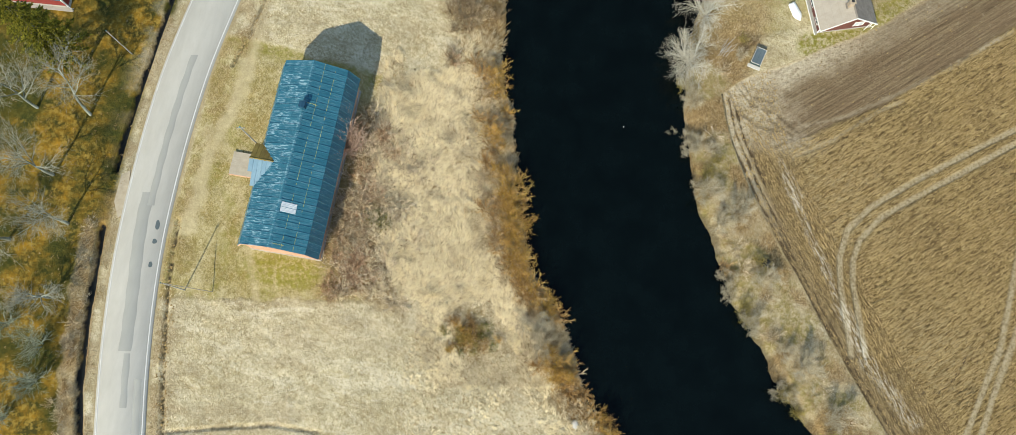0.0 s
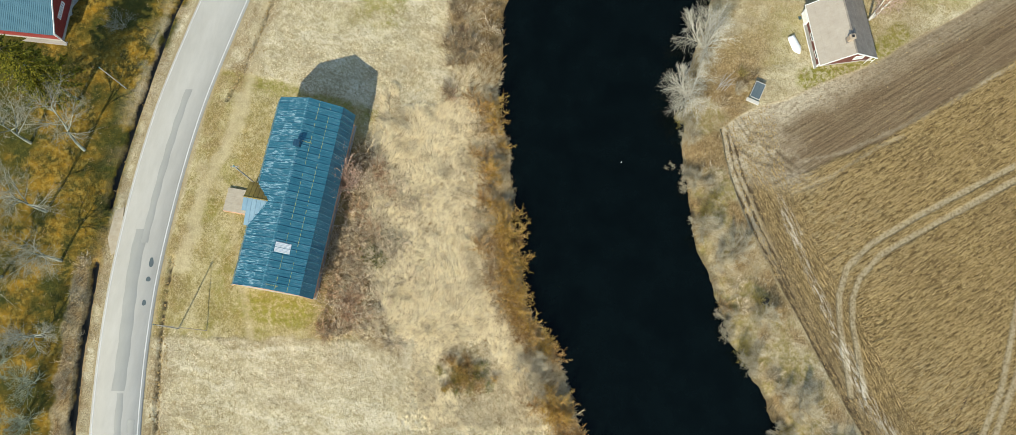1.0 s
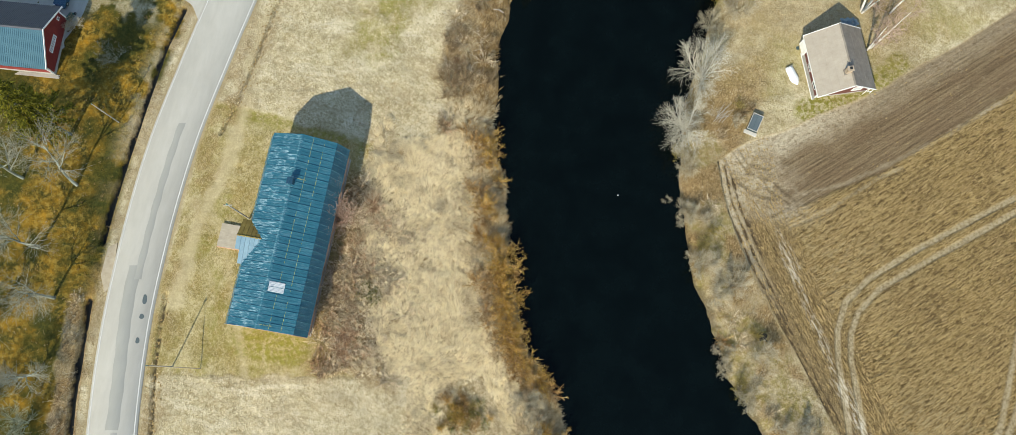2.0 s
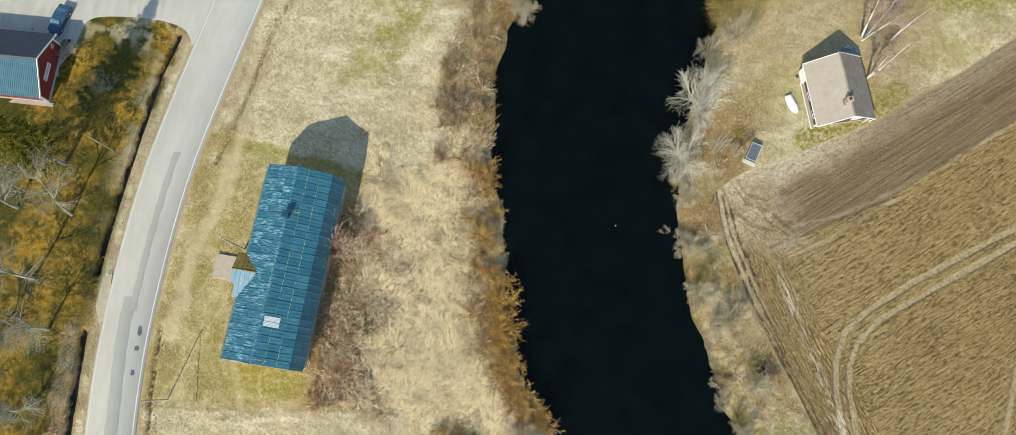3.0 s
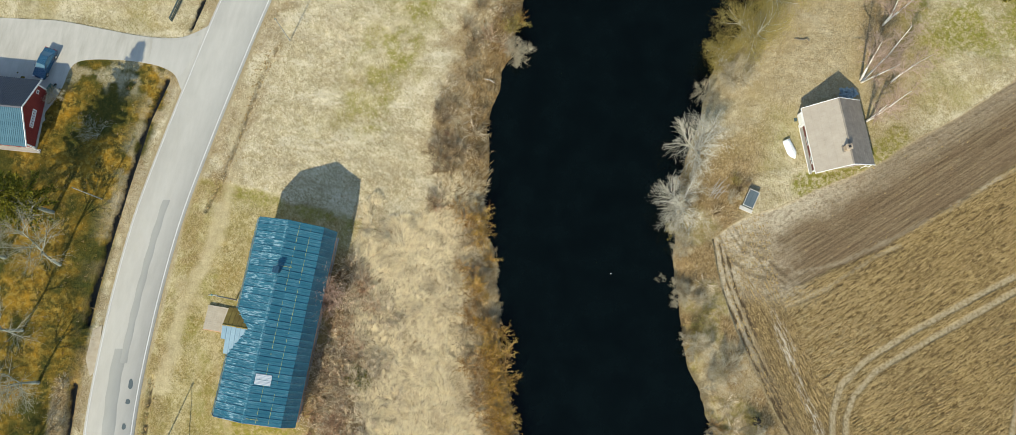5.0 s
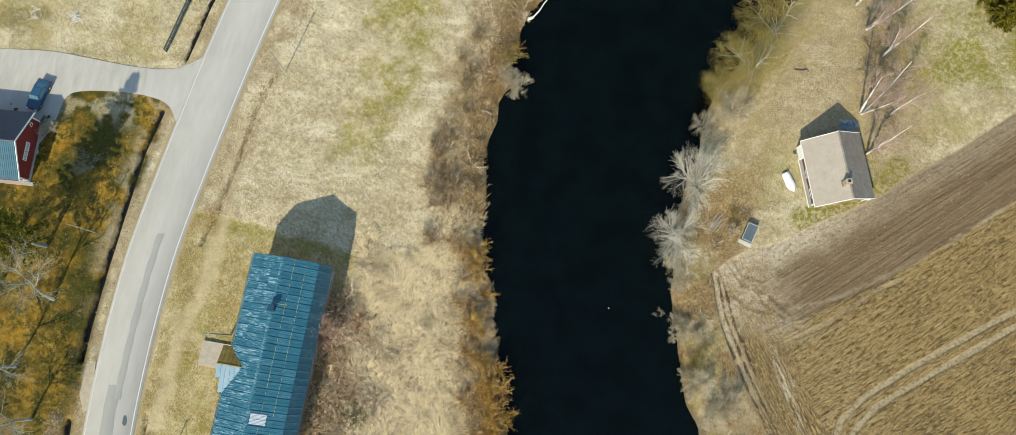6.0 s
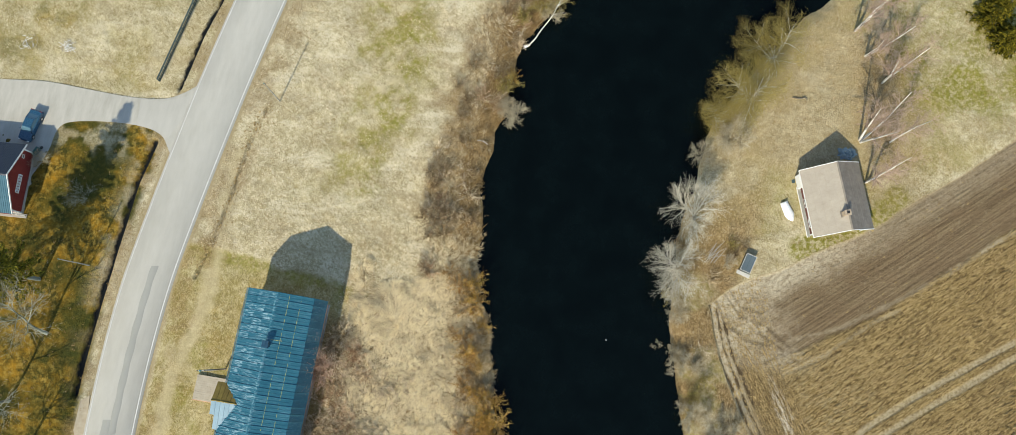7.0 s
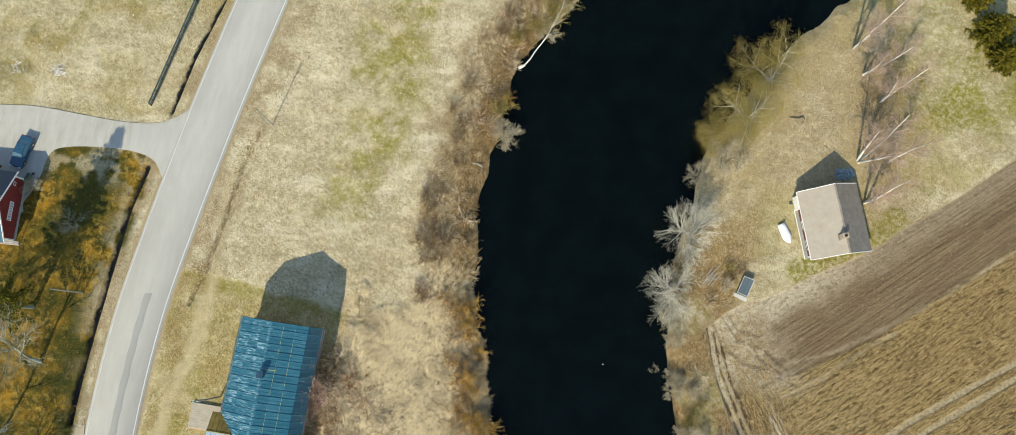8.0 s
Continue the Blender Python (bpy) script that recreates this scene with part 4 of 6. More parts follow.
    box(0, 1.95, -0.65, 0.65, -0.02, 0.02, 0, bm)
    ob = part("roof_light", bm, "roof_pale", roof, "pale translucent corrugated roof sheet")
    ob.matrix_basis = sky_m
    # chimney, clad in the same sheet
    ch = part("chimney", box(-0.3, 0.4, 5.9, 6.6, 7.2, 8.75, 0.03), "seam_blue", roof, "sheet-clad chimney stack")
    part("cap", prism([(-0.38, 8.75), (0.48, 8.75), (0.44, 8.84), (0.05, 8.92), (-0.34, 8.84)], 5.82, 6.68), "seam_blue", ch)
    # tall gabled entrance on the road side
    py, pr, px = -1.55, 7.1, -5.5
    part("entrance_wall", prism([(py - 2.6, 0.3), (py + 2.0, 0.3), (py + 2.0, pr - 0.85), (py, pr - 0.14), (py - 2.6, pr - 0.75)], px + 0.75, -4.6, "X"), "wall_pink", barn, "faded salmon boarded entrance")
    for s, mat, lab, pw, drop in ((-1, "porch_pale", "pale blue sheet-metal roof slope", 3.5, 0.78), (1, "moss_roof", "brown mossy roof slope", 2.2, 0.80)):
        tilt, ln = math.atan2(drop, pw), math.hypot(pw, drop)
        ob = part("entrance_roof", box(px if s > 0 else px + 0.6, -2.0, 0, ln, -0.06, 0.0), mat, barn, lab)
        ob.matrix_basis = Matrix.Translation((0, py, pr)) @ Matrix.Diagonal((1, s, 1, 1)) @ Matrix.Rotation(-tilt, 4, "X")
        bm = box(0, 0.56, 0, ln + 0.04, 0.002, 0.03, 0.006)
        box(0.51, 0.59, 0, ln + 0.04, 0.031, 0.07, 0, bm)
        first = part("roof_sheet", bm, mat, ob)
        for i in range(6):
            m = pose(px + i * 0.58, 0, 0)
            if i == 0:
                first.matrix_basis = m
            else:
                again("roof_sheet", first, m, ob)
        if s < 0:
            first.matrix_basis = pose(px, 0, 0) @ Matrix.Diagonal((1, 0.5, 1, 1))
    part("entrance_ridge", prism([(py - 0.15, pr - 0.02), (py, pr + 0.11), (py + 0.15, pr - 0.02)], px - 0.03, -2.3, "X"), "moss_roof", barn)
    # loading deck in front of the entrance
    deck = part("deck", box(-10.5, -5.1, -2.7, 0.55, 0.10, 0.36), "grey_wood", barn, "plank loading deck on a low frame")
    plank = part("plank", box(-2.70, 2.70, -0.135, 0.135, 0.0, 0.05, 0.008), "plank", deck)
    for i in range(12):
        m = pose(-7.80 + rng.uniform(-0.04, 0.04), -2.56 + i * 0.272, 0.365, 0, 0, rng.uniform(-0.3, 0.3))
        if i == 0:
            plank.matrix_basis = m
        else:
            again("plank", plank, m, deck)
    part("skirting", box(-10.5, -5.2, -2.79, -2.71, 0.0, 0.36), "wall_pink", deck)
    return barn


def build_cottage():
    c = empty("cottage", pose(48.56, 54.22, 0, 0, 0, 8.77), "small brown-red cottage with white trim and a beige felt roof", "house")
    L, W, EZ, RZ = 4.7, 4.2, 1.75, 4.6
    part("foundation", box(-4.0, 4.0, -4.22, 4.22, -0.3, 0.22, 0.03), "stone", c)
    part("wall", prism([(-3.93, 0.22), (3.93, 0.22), (3.93, 1.70), (0, RZ - 0.28), (-3.93, 1.70)], -4.15, 4.15), "brown_wall", c, "brown-red boarded wall")
    slope = (RZ - EZ) / W
    # light on the west slope and shade on the east are in the colours
    for s, mat, lab in ((-1, "felt", "beige roofing felt in a painted sunlit tone"), (1, "felt_dark", "roofing felt with shade painted in as darker grey-brown")):
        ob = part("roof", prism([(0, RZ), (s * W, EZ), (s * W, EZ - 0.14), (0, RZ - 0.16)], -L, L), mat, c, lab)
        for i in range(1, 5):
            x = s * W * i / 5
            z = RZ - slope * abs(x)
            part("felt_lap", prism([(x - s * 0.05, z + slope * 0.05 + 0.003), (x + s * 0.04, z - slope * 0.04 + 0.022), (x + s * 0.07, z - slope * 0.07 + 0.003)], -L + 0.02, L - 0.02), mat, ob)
    part("ridge_cap", prism([(-0.18, RZ - 0.09), (0, RZ + 0.05), (0.18, RZ - 0.09)], -L - 0.02, L + 0.02), "felt_dark", c)
    for y0, y1 in ((-L - 0.09, -L - 0.002), (L + 0.002, L + 0.09)):
        for s in (-1, 1):
            part("barge_board", prism([(0, RZ + 0.03), (s * (W + 0.04), EZ + 0.03), (s * (W + 0.04), EZ - 0.19), (0, RZ - 0.19)], y0, y1), "white", c, "white barge board")
    part("eaves_board", box(-W - 0.05, -W, -L, L, EZ - 0.2, EZ + 0.01), "white", c, "white eaves board")
    for x in (-3.95, 3.95):
        for y in (-4.19, 4.19):
            part("corner_board", box(x - 0.08, x + 0.08, y - 0.08, y + 0.08, 0.2, 1.68, 0.01), "white", c, "white corner board")
    for y in (-2.6, 0.2):
        framed_window(c, pose(-3.94, y, 0.55, 0, 0, -90), 1.25, 0.95, 1, "white-framed window")
    framed_window(c, pose(1.75, -4.16, 0.85), 1.5, 1.15, 1, "white-framed double window with pale curtains", "roof_pale")
    # low veranda along the west wall and a white entrance screen
    ver = part("veranda", box(-4.36, -4.01, -4.4, 2.7, -0.1, 0.14, 0.02), "grey_wood", c, "low grey veranda floor")
    part("edge_board", box(-4.42, -4.36, -4.45, 2.75, 0.0, 0.18), "white", ver)
    part("entrance_screen", box(-4.30, -4.02, 2.4, 4.3, 0.1, 1.5, 0.02), "white", c, "white boarded entrance lobby")
    for i in range(6):
        part("screen_batten", box(-4.34, -4.30, 2.5 + i * 0.32, 2.56 + i * 0.32, 0.15, 1.47), "white", c)
    part("porch_step", box(-4.85, -4.42, 3.4, 3.9, -0.1, 0.14, 0.02), "dark_wood", c, "dark wooden step")
    for x in (3.0, 4.05):
        part("porch_post", rod((x, -4.62, 0.0), (x, -4.62, np.interp(x, [0, W], [RZ, EZ]) - 0.2), 0.05), "white", c, "white porch post")
    part("porch_rail", box(3.0, 4.05, -4.65, -4.59, 0.8, 0.88), "white", c)
    ch = part("chimney", box(-0.85, -0.15, -2.75, -2.1, 3.6, 5.25, 0.03), "brick", c, "weathered pale brown brick chimney")
    part("cap", box(-0.92, -0.08, -2.82, -2.03, 5.25, 5.33, 0.02), "brick", ch)
    part("flue", box(-0.68, -0.32, -2.58, -2.27, 5.361, 5.43), "soot", ch)
    part("flashing", box(-0.95, -0.05, -2.86, -2.0, 3.9, 4.2, 0.03), "felt_dark", ch)
    return c


def build_red_house():
    h = empty("farmhouse", pose(-63.2, 55.8, 0, 0, 0, -5.1), "falu-red wooden farmhouse with corrugated blue-grey steel roof", "house")
    W, EZ, RZ, BACK = 4.85, 3.05, 5.75, -15.0
    part("foundation", box(BACK + 0.4, -0.5, -4.35, 4.35, -0.3, 0.35, 0.03), "stone", h, "pale concrete plinth")
    part("apron", box(BACK, 0.10, -4.92, -4.36, -0.3, 0.05, 0.02), "stone", h, "pale concrete paving strip")
    bm = prism([(-4.25, 0.35), (4.25, 0.35), (4.25, 3.3), (0, RZ - 0.2), (-4.25, 3.3)], BACK + 0.5, -0.6, "X")
    part("wall", bm, "red_wall", h, "falu-red boarded wall")
    for i in range(24):
        y = -4.2 + i * 0.365
        top = np.interp(abs(y), [0, 4.25], [RZ - 0.25, 3.25])
        part("board_batten", box(-0.6, -0.565, y - 0.03, y + 0.03, 0.36, top), "red_wall", h)
    # south slope takes the lit tone, north slope the painted shade
    for s, mat, lab in ((-1, "steel_lit", "blue-grey corrugated steel roof slope in a painted sunlit tone"), (1, "steel_shaded", "corrugated steel roof slope with shade painted in as navy")):
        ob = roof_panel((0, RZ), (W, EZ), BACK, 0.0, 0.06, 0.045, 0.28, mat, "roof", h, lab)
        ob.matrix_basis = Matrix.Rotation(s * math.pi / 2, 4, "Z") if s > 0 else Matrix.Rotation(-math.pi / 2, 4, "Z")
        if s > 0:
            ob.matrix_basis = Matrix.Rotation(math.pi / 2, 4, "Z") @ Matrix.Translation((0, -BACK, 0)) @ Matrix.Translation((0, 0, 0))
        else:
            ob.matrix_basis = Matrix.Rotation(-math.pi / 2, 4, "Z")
    part("ridge_cap", prism([(-0.2, RZ - 0.04), (0, RZ + 0.10), (0.2, RZ - 0.04)], BACK, 0.02, "X"), "steel_shaded", h)
    for s in (-1, 1):
        part("barge_board", prism([(0, RZ + 0.07), (s * (W + 0.03), EZ + 0.07), (s * (W + 0.03), EZ - 0.16), (0, RZ - 0.16)], 0.004, 0.09, "X"), "white", h, "white barge board")
        part("corner_board", box(-0.66, -0.54, s * 4.26 - 0.1, s * 4.26 + 0.1, 0.3, 3.15, 0.01), "white", h, "white corner board")
    part("eaves_board", box(BACK, 0.0, -W - 0.06, -W + 0.0, EZ - 0.18, EZ - 0.02), "red_wall", h, "red eaves board")
    framed_window(h, pose(-0.59, -0.5, 1.7, 0, 0, 90), 2.6, 0.8, 0, "long white-framed window", "roof_pale")
    framed_window(h, pose(-0.59, 3.3, 2.1, 0, 0, 90), 0.55, 0.5, 0, "small white-framed window")
    dp = part("downpipe", rod((-0.15, -4.75, EZ - 0.15), (0.05, -4.6, 0.25), 0.05), "white", h, "white rain downpipe")
    part("elbow", rod((0.05, -4.6, 0.28), (0.25, -4.62, 0.12), 0.055), "soot", dp, "black downpipe outlet")
    return h


build_barn()
build_cottage()
build_red_house()


# ---- poles ----
def utility_pole(x, y, h, label, brace=None, arm=0.0, r=0.115):
    z = lay(x, y)
    p = empty("utility_pole", pose(x, y, z), label, "utility pole", "poles beside the road")
    part("shaft", rod((0, 0, -0.3), (0, 0, h), r, 0.7 * r, 10), "grey_wood", p, "weathered grey wooden shaft")
    part("top_cap", rod((0, 0, h), (0, 0, h + 0.08), 1.1 * r, 0.05, 10), "teal", p)
    if brace:
        part("brace", rod((brace[0], brace[1], -0.2), (0.05 * brace[0], 0.05 * brace[1], h * 0.93), 0.05, 0.04, 9), "plank", p, "slanting brace pole")
    if arm:
        part("crossarm", box(-arm, arm, -0.06, 0.06, h - 0.45, h - 0.33, 0.01), "grey_wood", p)
    for s in (-1, 1):
        ins = part("insulator", rod((s * max(arm, 0.16) * 0.8, 0, h - 0.33), (s * max(arm, 0.16) * 0.8, 0, h - 0.12), 0.05, 0.035, 8), "ceramic", p)
        ins["label"] = "brown ceramic insulator"
    return p


utility_pole(-42.85, 10.4, 7.4, "weathered wooden pole with a slanting brace on the verge", brace=(3.9, -0.2), arm=0.0, r=0.085)
utility_pole(-29.4, 68.2, 7.3, "slim weathered wooden pole standing in dry grass", r=0.075)
utility_pole(-54.1, 44.4, 7.3, "slim pale wooden pole on the mossy lawn", r=0.085)
utility_pole(-34.34, 30.6, 8.7, "slim wooden service pole beside the barn entrance", arm=0.55)

# ---- trees, shrubs and grass ----
def leaf_material(name, dark, light, spec=0.2, thin=0.0):
    """Twigs, blades and leaves, coloured by a tint stored for each."""
    k = Mat(name, 0.85, spec=spec)
    c = k.mix(k.attr("tint").outputs["Fac"], dark, light)
    m = k.done(c)
    if thin:
        # light passes through blades and needles
        tr, mx = k.t.nodes.new("ShaderNodeBsdfTranslucent"), k.t.nodes.new("ShaderNodeMixShader")
        k.link(c, tr.inputs["Color"])
        mx.inputs[0].default_value = thin
        k.link(k.b.outputs[0], mx.inputs[1])
        k.link(tr.outputs[0], mx.inputs[2])
        k.link(mx.outputs[0], k.t.nodes["Material Output"].inputs["Surface"])
    return m


for key, dark, light in (
    ("twig_brown", (0.23, 0.155, 0.08), (0.82, 0.67, 0.45)),
    ("twig_gold", (0.24, 0.12, 0.030), (0.78, 0.51, 0.19)),
    ("twig_grey", (0.42, 0.38, 0.29), (0.76, 0.71, 0.59)),
    ("twig_red", (0.25, 0.135, 0.070), (0.78, 0.55, 0.36)),
    ("twig_garden", (0.20, 0.195, 0.15), (0.42, 0.41, 0.335)),
    ("twig_cane", (0.27, 0.19, 0.11), (0.88, 0.75, 0.55)),
    ("twig_blush", (0.33, 0.20, 0.14), (0.68, 0.49, 0.38)),
    ("twig_haze", (0.36, 0.305, 0.205), (0.62, 0.55, 0.41)),
    ("twig_umber", (0.17, 0.115, 0.06), (0.40, 0.29, 0.17)),
    ("twig_rust", (0.22, 0.11, 0.035), (0.80, 0.54, 0.24)),
    ("twig_mauve", (0.34, 0.235, 0.175), (0.56, 0.42, 0.33)),
    ("twig_olive", (0.22, 0.175, 0.055), (0.50, 0.42, 0.17)),
    ("twig_moss", (0.15, 0.175, 0.125), (0.40, 0.43, 0.33)),
    ("birch_bark", (0.42, 0.40, 0.36), (0.78, 0.76, 0.71)),
    ("garden_bark", (0.17, 0.185, 0.155), (0.37, 0.395, 0.335)),
    ("grey_bark", (0.44, 0.42, 0.35), (0.76, 0.74, 0.66)),
    ("needles", (0.045, 0.060, 0.010), (0.33, 0.30, 0.04)),
    ("needles_gold", (0.032, 0.044, 0.008), (0.29, 0.240, 0.026)),
    ("straw", (0.29, 0.19, 0.08), (0.90, 0.81, 0.59)),
    ("clod", (0.225, 0.152, 0.065), (0.43, 0.312, 0.144)),
    ("catkin", (0.44, 0.27, 0.035), (0.84, 0.60, 0.14)),
    ("bud", (0.17, 0.130, 0.030), (0.54, 0.42, 0.125)),
):
    M[key] = leaf_material(key, dark, light, thin=0.45 if key in ("straw", "needles", "needles_gold", "catkin", "bud") else 0.0)


def tubes(segs, sides):
    """Straight tapered tubes: rows of a, b (places), r0, r1 and tint."""
    s = np.array(segs, float)
    a, b, r0, r1, tint = s[:, 0:3], s[:, 3:6], s[:, 6], s[:, 7], s[:, 8]
    d = b - a
    d /= np.linalg.norm(d, axis=1)[:, None] + 1e-9
    ref = np.where(np.abs(d[:, 2:3]) < 0.9, [[0, 0, 1.0]], [[1.0, 0, 0]])
    u = np.cross(d, ref)
    u /= np.linalg.norm(u, axis=1)[:, None]
    w = np.cross(d, u)
    n = len(s)
    v = np.empty((n, 2 * sides, 3))
    for i in range(sides):
        t = math.tau * i / sides
        o = u * math.cos(t) + w * math.sin(t)
        v[:, i] = a + o * r0[:, None]
        v[:, sides + i] = b + o * r1[:, None]
    base = np.arange(n)[:, None, None] * 2 * sides
    quad = np.array([[i, (i + 1) % sides, sides + (i + 1) % sides, sides + i] for i in range(sides)])
    return v.reshape(-1, 3), (base + quad[None]).reshape(-1, 4), np.repeat(tint, 2 * sides)


def tinted(name, verts, faces, tint, material):
    me = sheet_mesh(name, verts, faces, material)
    at = me.attributes.new("tint", "FLOAT", "POINT")
    at.data.foreach_set("value", np.asarray(tint, np.float32))
    return me


def tube_part(name, segs, sides, material, parent, label=""):
    v, f, t = tubes(segs, sides)
    ob = new(name, tinted(name, v, f, t, material))
    ob.parent = parent
    if label:
        ob["label"] = label
    return ob


def flakes(places, ways, size, wide, rng, lo=0.0, hi=1.0):
    """Small kite-shaped leaves or sprays, each at its place, along its way."""
    p, d = np.array(places, float), np.array(ways, float)
    n = len(p)
    d /= np.linalg.norm(d, axis=1)[:, None] + 1e-9
    side = np.cross(d, rng.normal(size=(n, 3)))
    side /= np.linalg.norm(side, axis=1)[:, None] + 1e-9
    s = size * rng.uniform(0.6, 1.4, (n, 1))
    v = np.stack([p, p + d * s * 0.45 + side * s * wide, p + d * s, p + d * s * 0.45 - side * s * wide], 1).reshape(-1, 3)
    f = np.arange(4 * n).reshape(n, 4)
    return v, f, np.repeat(rng.uniform(lo, hi, n), 4)


def grow(rng, start, way, length, radius, depth, spec, out):
    """One limb and all that springs from it; out[depth] collects segments."""
    steps = spec["steps"][depth]
    p, d = Vector(start), Vector(way).normalized()
    seg = length / steps
    for i in range(steps):
        wander = spec["wander"][depth]
        d = (d + Vector((rng.gauss(0, wander), rng.gauss(0, wander), rng.gauss(0, wander) + spec["rise"][depth]))).normalized()
        q = p + d * seg
        r0 = radius * (1 - 0.8 * i / steps)
        r1 = radius * (1 - 0.8 * (i + 1) / steps)
        out[depth].append((*p, *q, max(r0, spec["thin"]), max(r1, spec["thin"]), rng.random()))
        p = q
        if depth + 1 < len(spec["steps"]) and (i + 1) / steps > spec["bare"][depth]:
            for _ in range(spec["kids"][depth]):
                side = d.cross(Vector((rng.gauss(0, 1), rng.gauss(0, 1), rng.gauss(0, 1)))).normalized()
                a = radians(rng.uniform(*spec["spread"][depth]))
                kid = d * math.cos(a) + side * math.sin(a)
                grow(rng, p, kid, length * rng.uniform(*spec["ratio"][depth]) * (1.15 - 0.5 * (i + 1) / steps), r1 * 0.62 + 0.004, depth + 1, spec, out)


BROAD = dict(steps=(6, 5, 4, 3), wander=(0.09, 0.17, 0.22, 0.25), rise=(0.03, 0.06, 0.05, 0.03), bare=(0.2, 0.15, 0.1), kids=(2, 2, 1), spread=((35, 65), (30, 55), (25, 55)), ratio=((0.45, 0.75), (0.45, 0.7), (0.5, 0.8)), thin=0.019)
BIRCH = dict(steps=(9, 4, 4, 2), wander=(0.035, 0.14, 0.2, 0.25), rise=(0.02, 0.05, -0.02, -0.05), bare=(0.3, 0.1, 0.0), kids=(2, 2, 2), spread=((30, 55), (25, 55), (25, 60)), ratio=((0.18, 0.34), (0.4, 0.7), (0.4, 0.7)), thin=0.006)
FAN = dict(steps=(5, 5, 4, 3), wander=(0.06, 0.09, 0.12, 0.16), rise=(0.02, 0.05, 0.04, 0.02), bare=(0.1, 0.15, 0.1), kids=(2, 2, 1), spread=((22, 50), (20, 48), (20, 48)), ratio=((0.5, 0.8), (0.45, 0.7), (0.45, 0.75)), thin=0.0105)
SLIM = dict(steps=(6, 4, 3), wander=(0.10, 0.2, 0.25), rise=(0.05, 0.05, 0.02), bare=(0.2, 0.1), kids=(2, 2), spread=((25, 55), (25, 55)), ratio=((0.4, 0.6), (0.4, 0.6)), thin=0.014)


def bare_tree(seed, spec, height, radius, lean, stems, bark, twig, label, leaf=None, category="bare tree", name="bare_tree", group=""):
    """A leafless tree at the origin: trunk and limbs, a crown of twigs, and buds if it has them."""
    rng = random.Random(seed)
    out = [[] for _ in spec["steps"]]
    for k in range(stems):
        a = math.tau * k / max(stems, 1) + rng.uniform(0, 1)
        off = 0.18 if stems > 1 else 0.0
        open_out = 0.22 if stems < 5 else 0.55
        way = Vector((lean[0] + open_out * math.cos(a) * (stems > 1), lean[1] + open_out * math.sin(a) * (stems > 1), 1))
        grow(rng, (off * math.cos(a), off * math.sin(a), -0.25), way, height * rng.uniform(0.85, 1.0), radius, 0, spec, out)
    tree = new(name)
    tagged(tree, label, category, group)
    cut = 2 if len(out) > 3 and "birch" not in bark else 1
    wood = tube_part("trunk", sum(out[:cut], []), 6, bark, tree, "pale bark trunk and limbs" if "birch" in bark else "")
    if category == "shrub":
        wood["kind"] = "stuff"
    tube_part("crown", sum(out[cut:], []), 3, twig, tree)
    if leaf:
        r = np.random.RandomState(seed)
        tips = np.array(out[-1])
        pick = tips[r.randint(0, len(tips), leaf[1])]
        pos = pick[:, 3:6] + r.normal(0, leaf[3], (leaf[1], 3))
        v, f, t = flakes(pos, r.normal(size=(leaf[1], 3)) + [0, 0, 0.6], leaf[2], 0.3, r)
        ob = new("bud_cloud", tinted("bud_cloud", v, f, t, leaf[0]))
        ob["kind"] = "stuff"
        ob.parent = tree
        ob["label"] = "cloud of small opening buds"
    return tree


def shrub(seed, stems, height, reach, twig, label, leaf=None, category="shrub", name="shrub", group="", tuft=0.3, thin=0.011):
    """A leafless shrub: many stems from one stool, with side twigs."""
    rng = random.Random(seed)
    segs, tips = [], []
    for _ in range(stems):
        a, lean = rng.uniform(0, math.tau), rng.uniform(0.05, 1.0) ** 0.7
        d = Vector((math.cos(a) * lean * reach, math.sin(a) * lean * reach, height)).normalized()
        p = Vector((math.cos(a), math.sin(a), 0)) * rng.uniform(0, tuft)
        p.z = -0.1
        length = math.hypot(height, reach * lean) * rng.uniform(0.6, 1.05)
        tint = rng.random()
        for i in range(4):
            d = (d + Vector((rng.gauss(0, 0.13), rng.gauss(0, 0.13), 0.04))).normalized()
            q = p + d * length / 4
            segs.append((*p, *q, max(0.03 * (1 - i / 5), thin), max(0.03 * (1 - (i + 1) / 5), thin), tint))
            p = q
            if i > 0:
                for _k in range(3):
                    w = (d + Vector((rng.gauss(0, 0.55), rng.gauss(0, 0.55), rng.gauss(0.1, 0.4)))).normalized()
                    e = p + w * length * rng.uniform(0.14, 0.32)
                    segs.append((*p, *e, thin, thin * 0.8, min(1, tint + rng.uniform(-0.2, 0.35))))
                    tips.append(tuple(e))
    s = new(name)
    tagged(s, label, category, group)
    tube_part("crown", segs, 3, twig, s)
    if leaf:
        r = np.random.RandomState(seed)
        pos = np.array(tips)[r.randint(0, len(tips), leaf[1])] + r.normal(0, 0.08, (leaf[1], 3))
        v, f, t = flakes(pos, r.normal(size=(leaf[1], 3)), leaf[2], 0.28, r)
        ob = new("catkin_cloud", tinted("catkin_cloud", v, f, t, leaf[0]))
        ob["kind"] = "stuff"
        ob.parent = s
        ob["label"] = "yellow catkins"
    return s


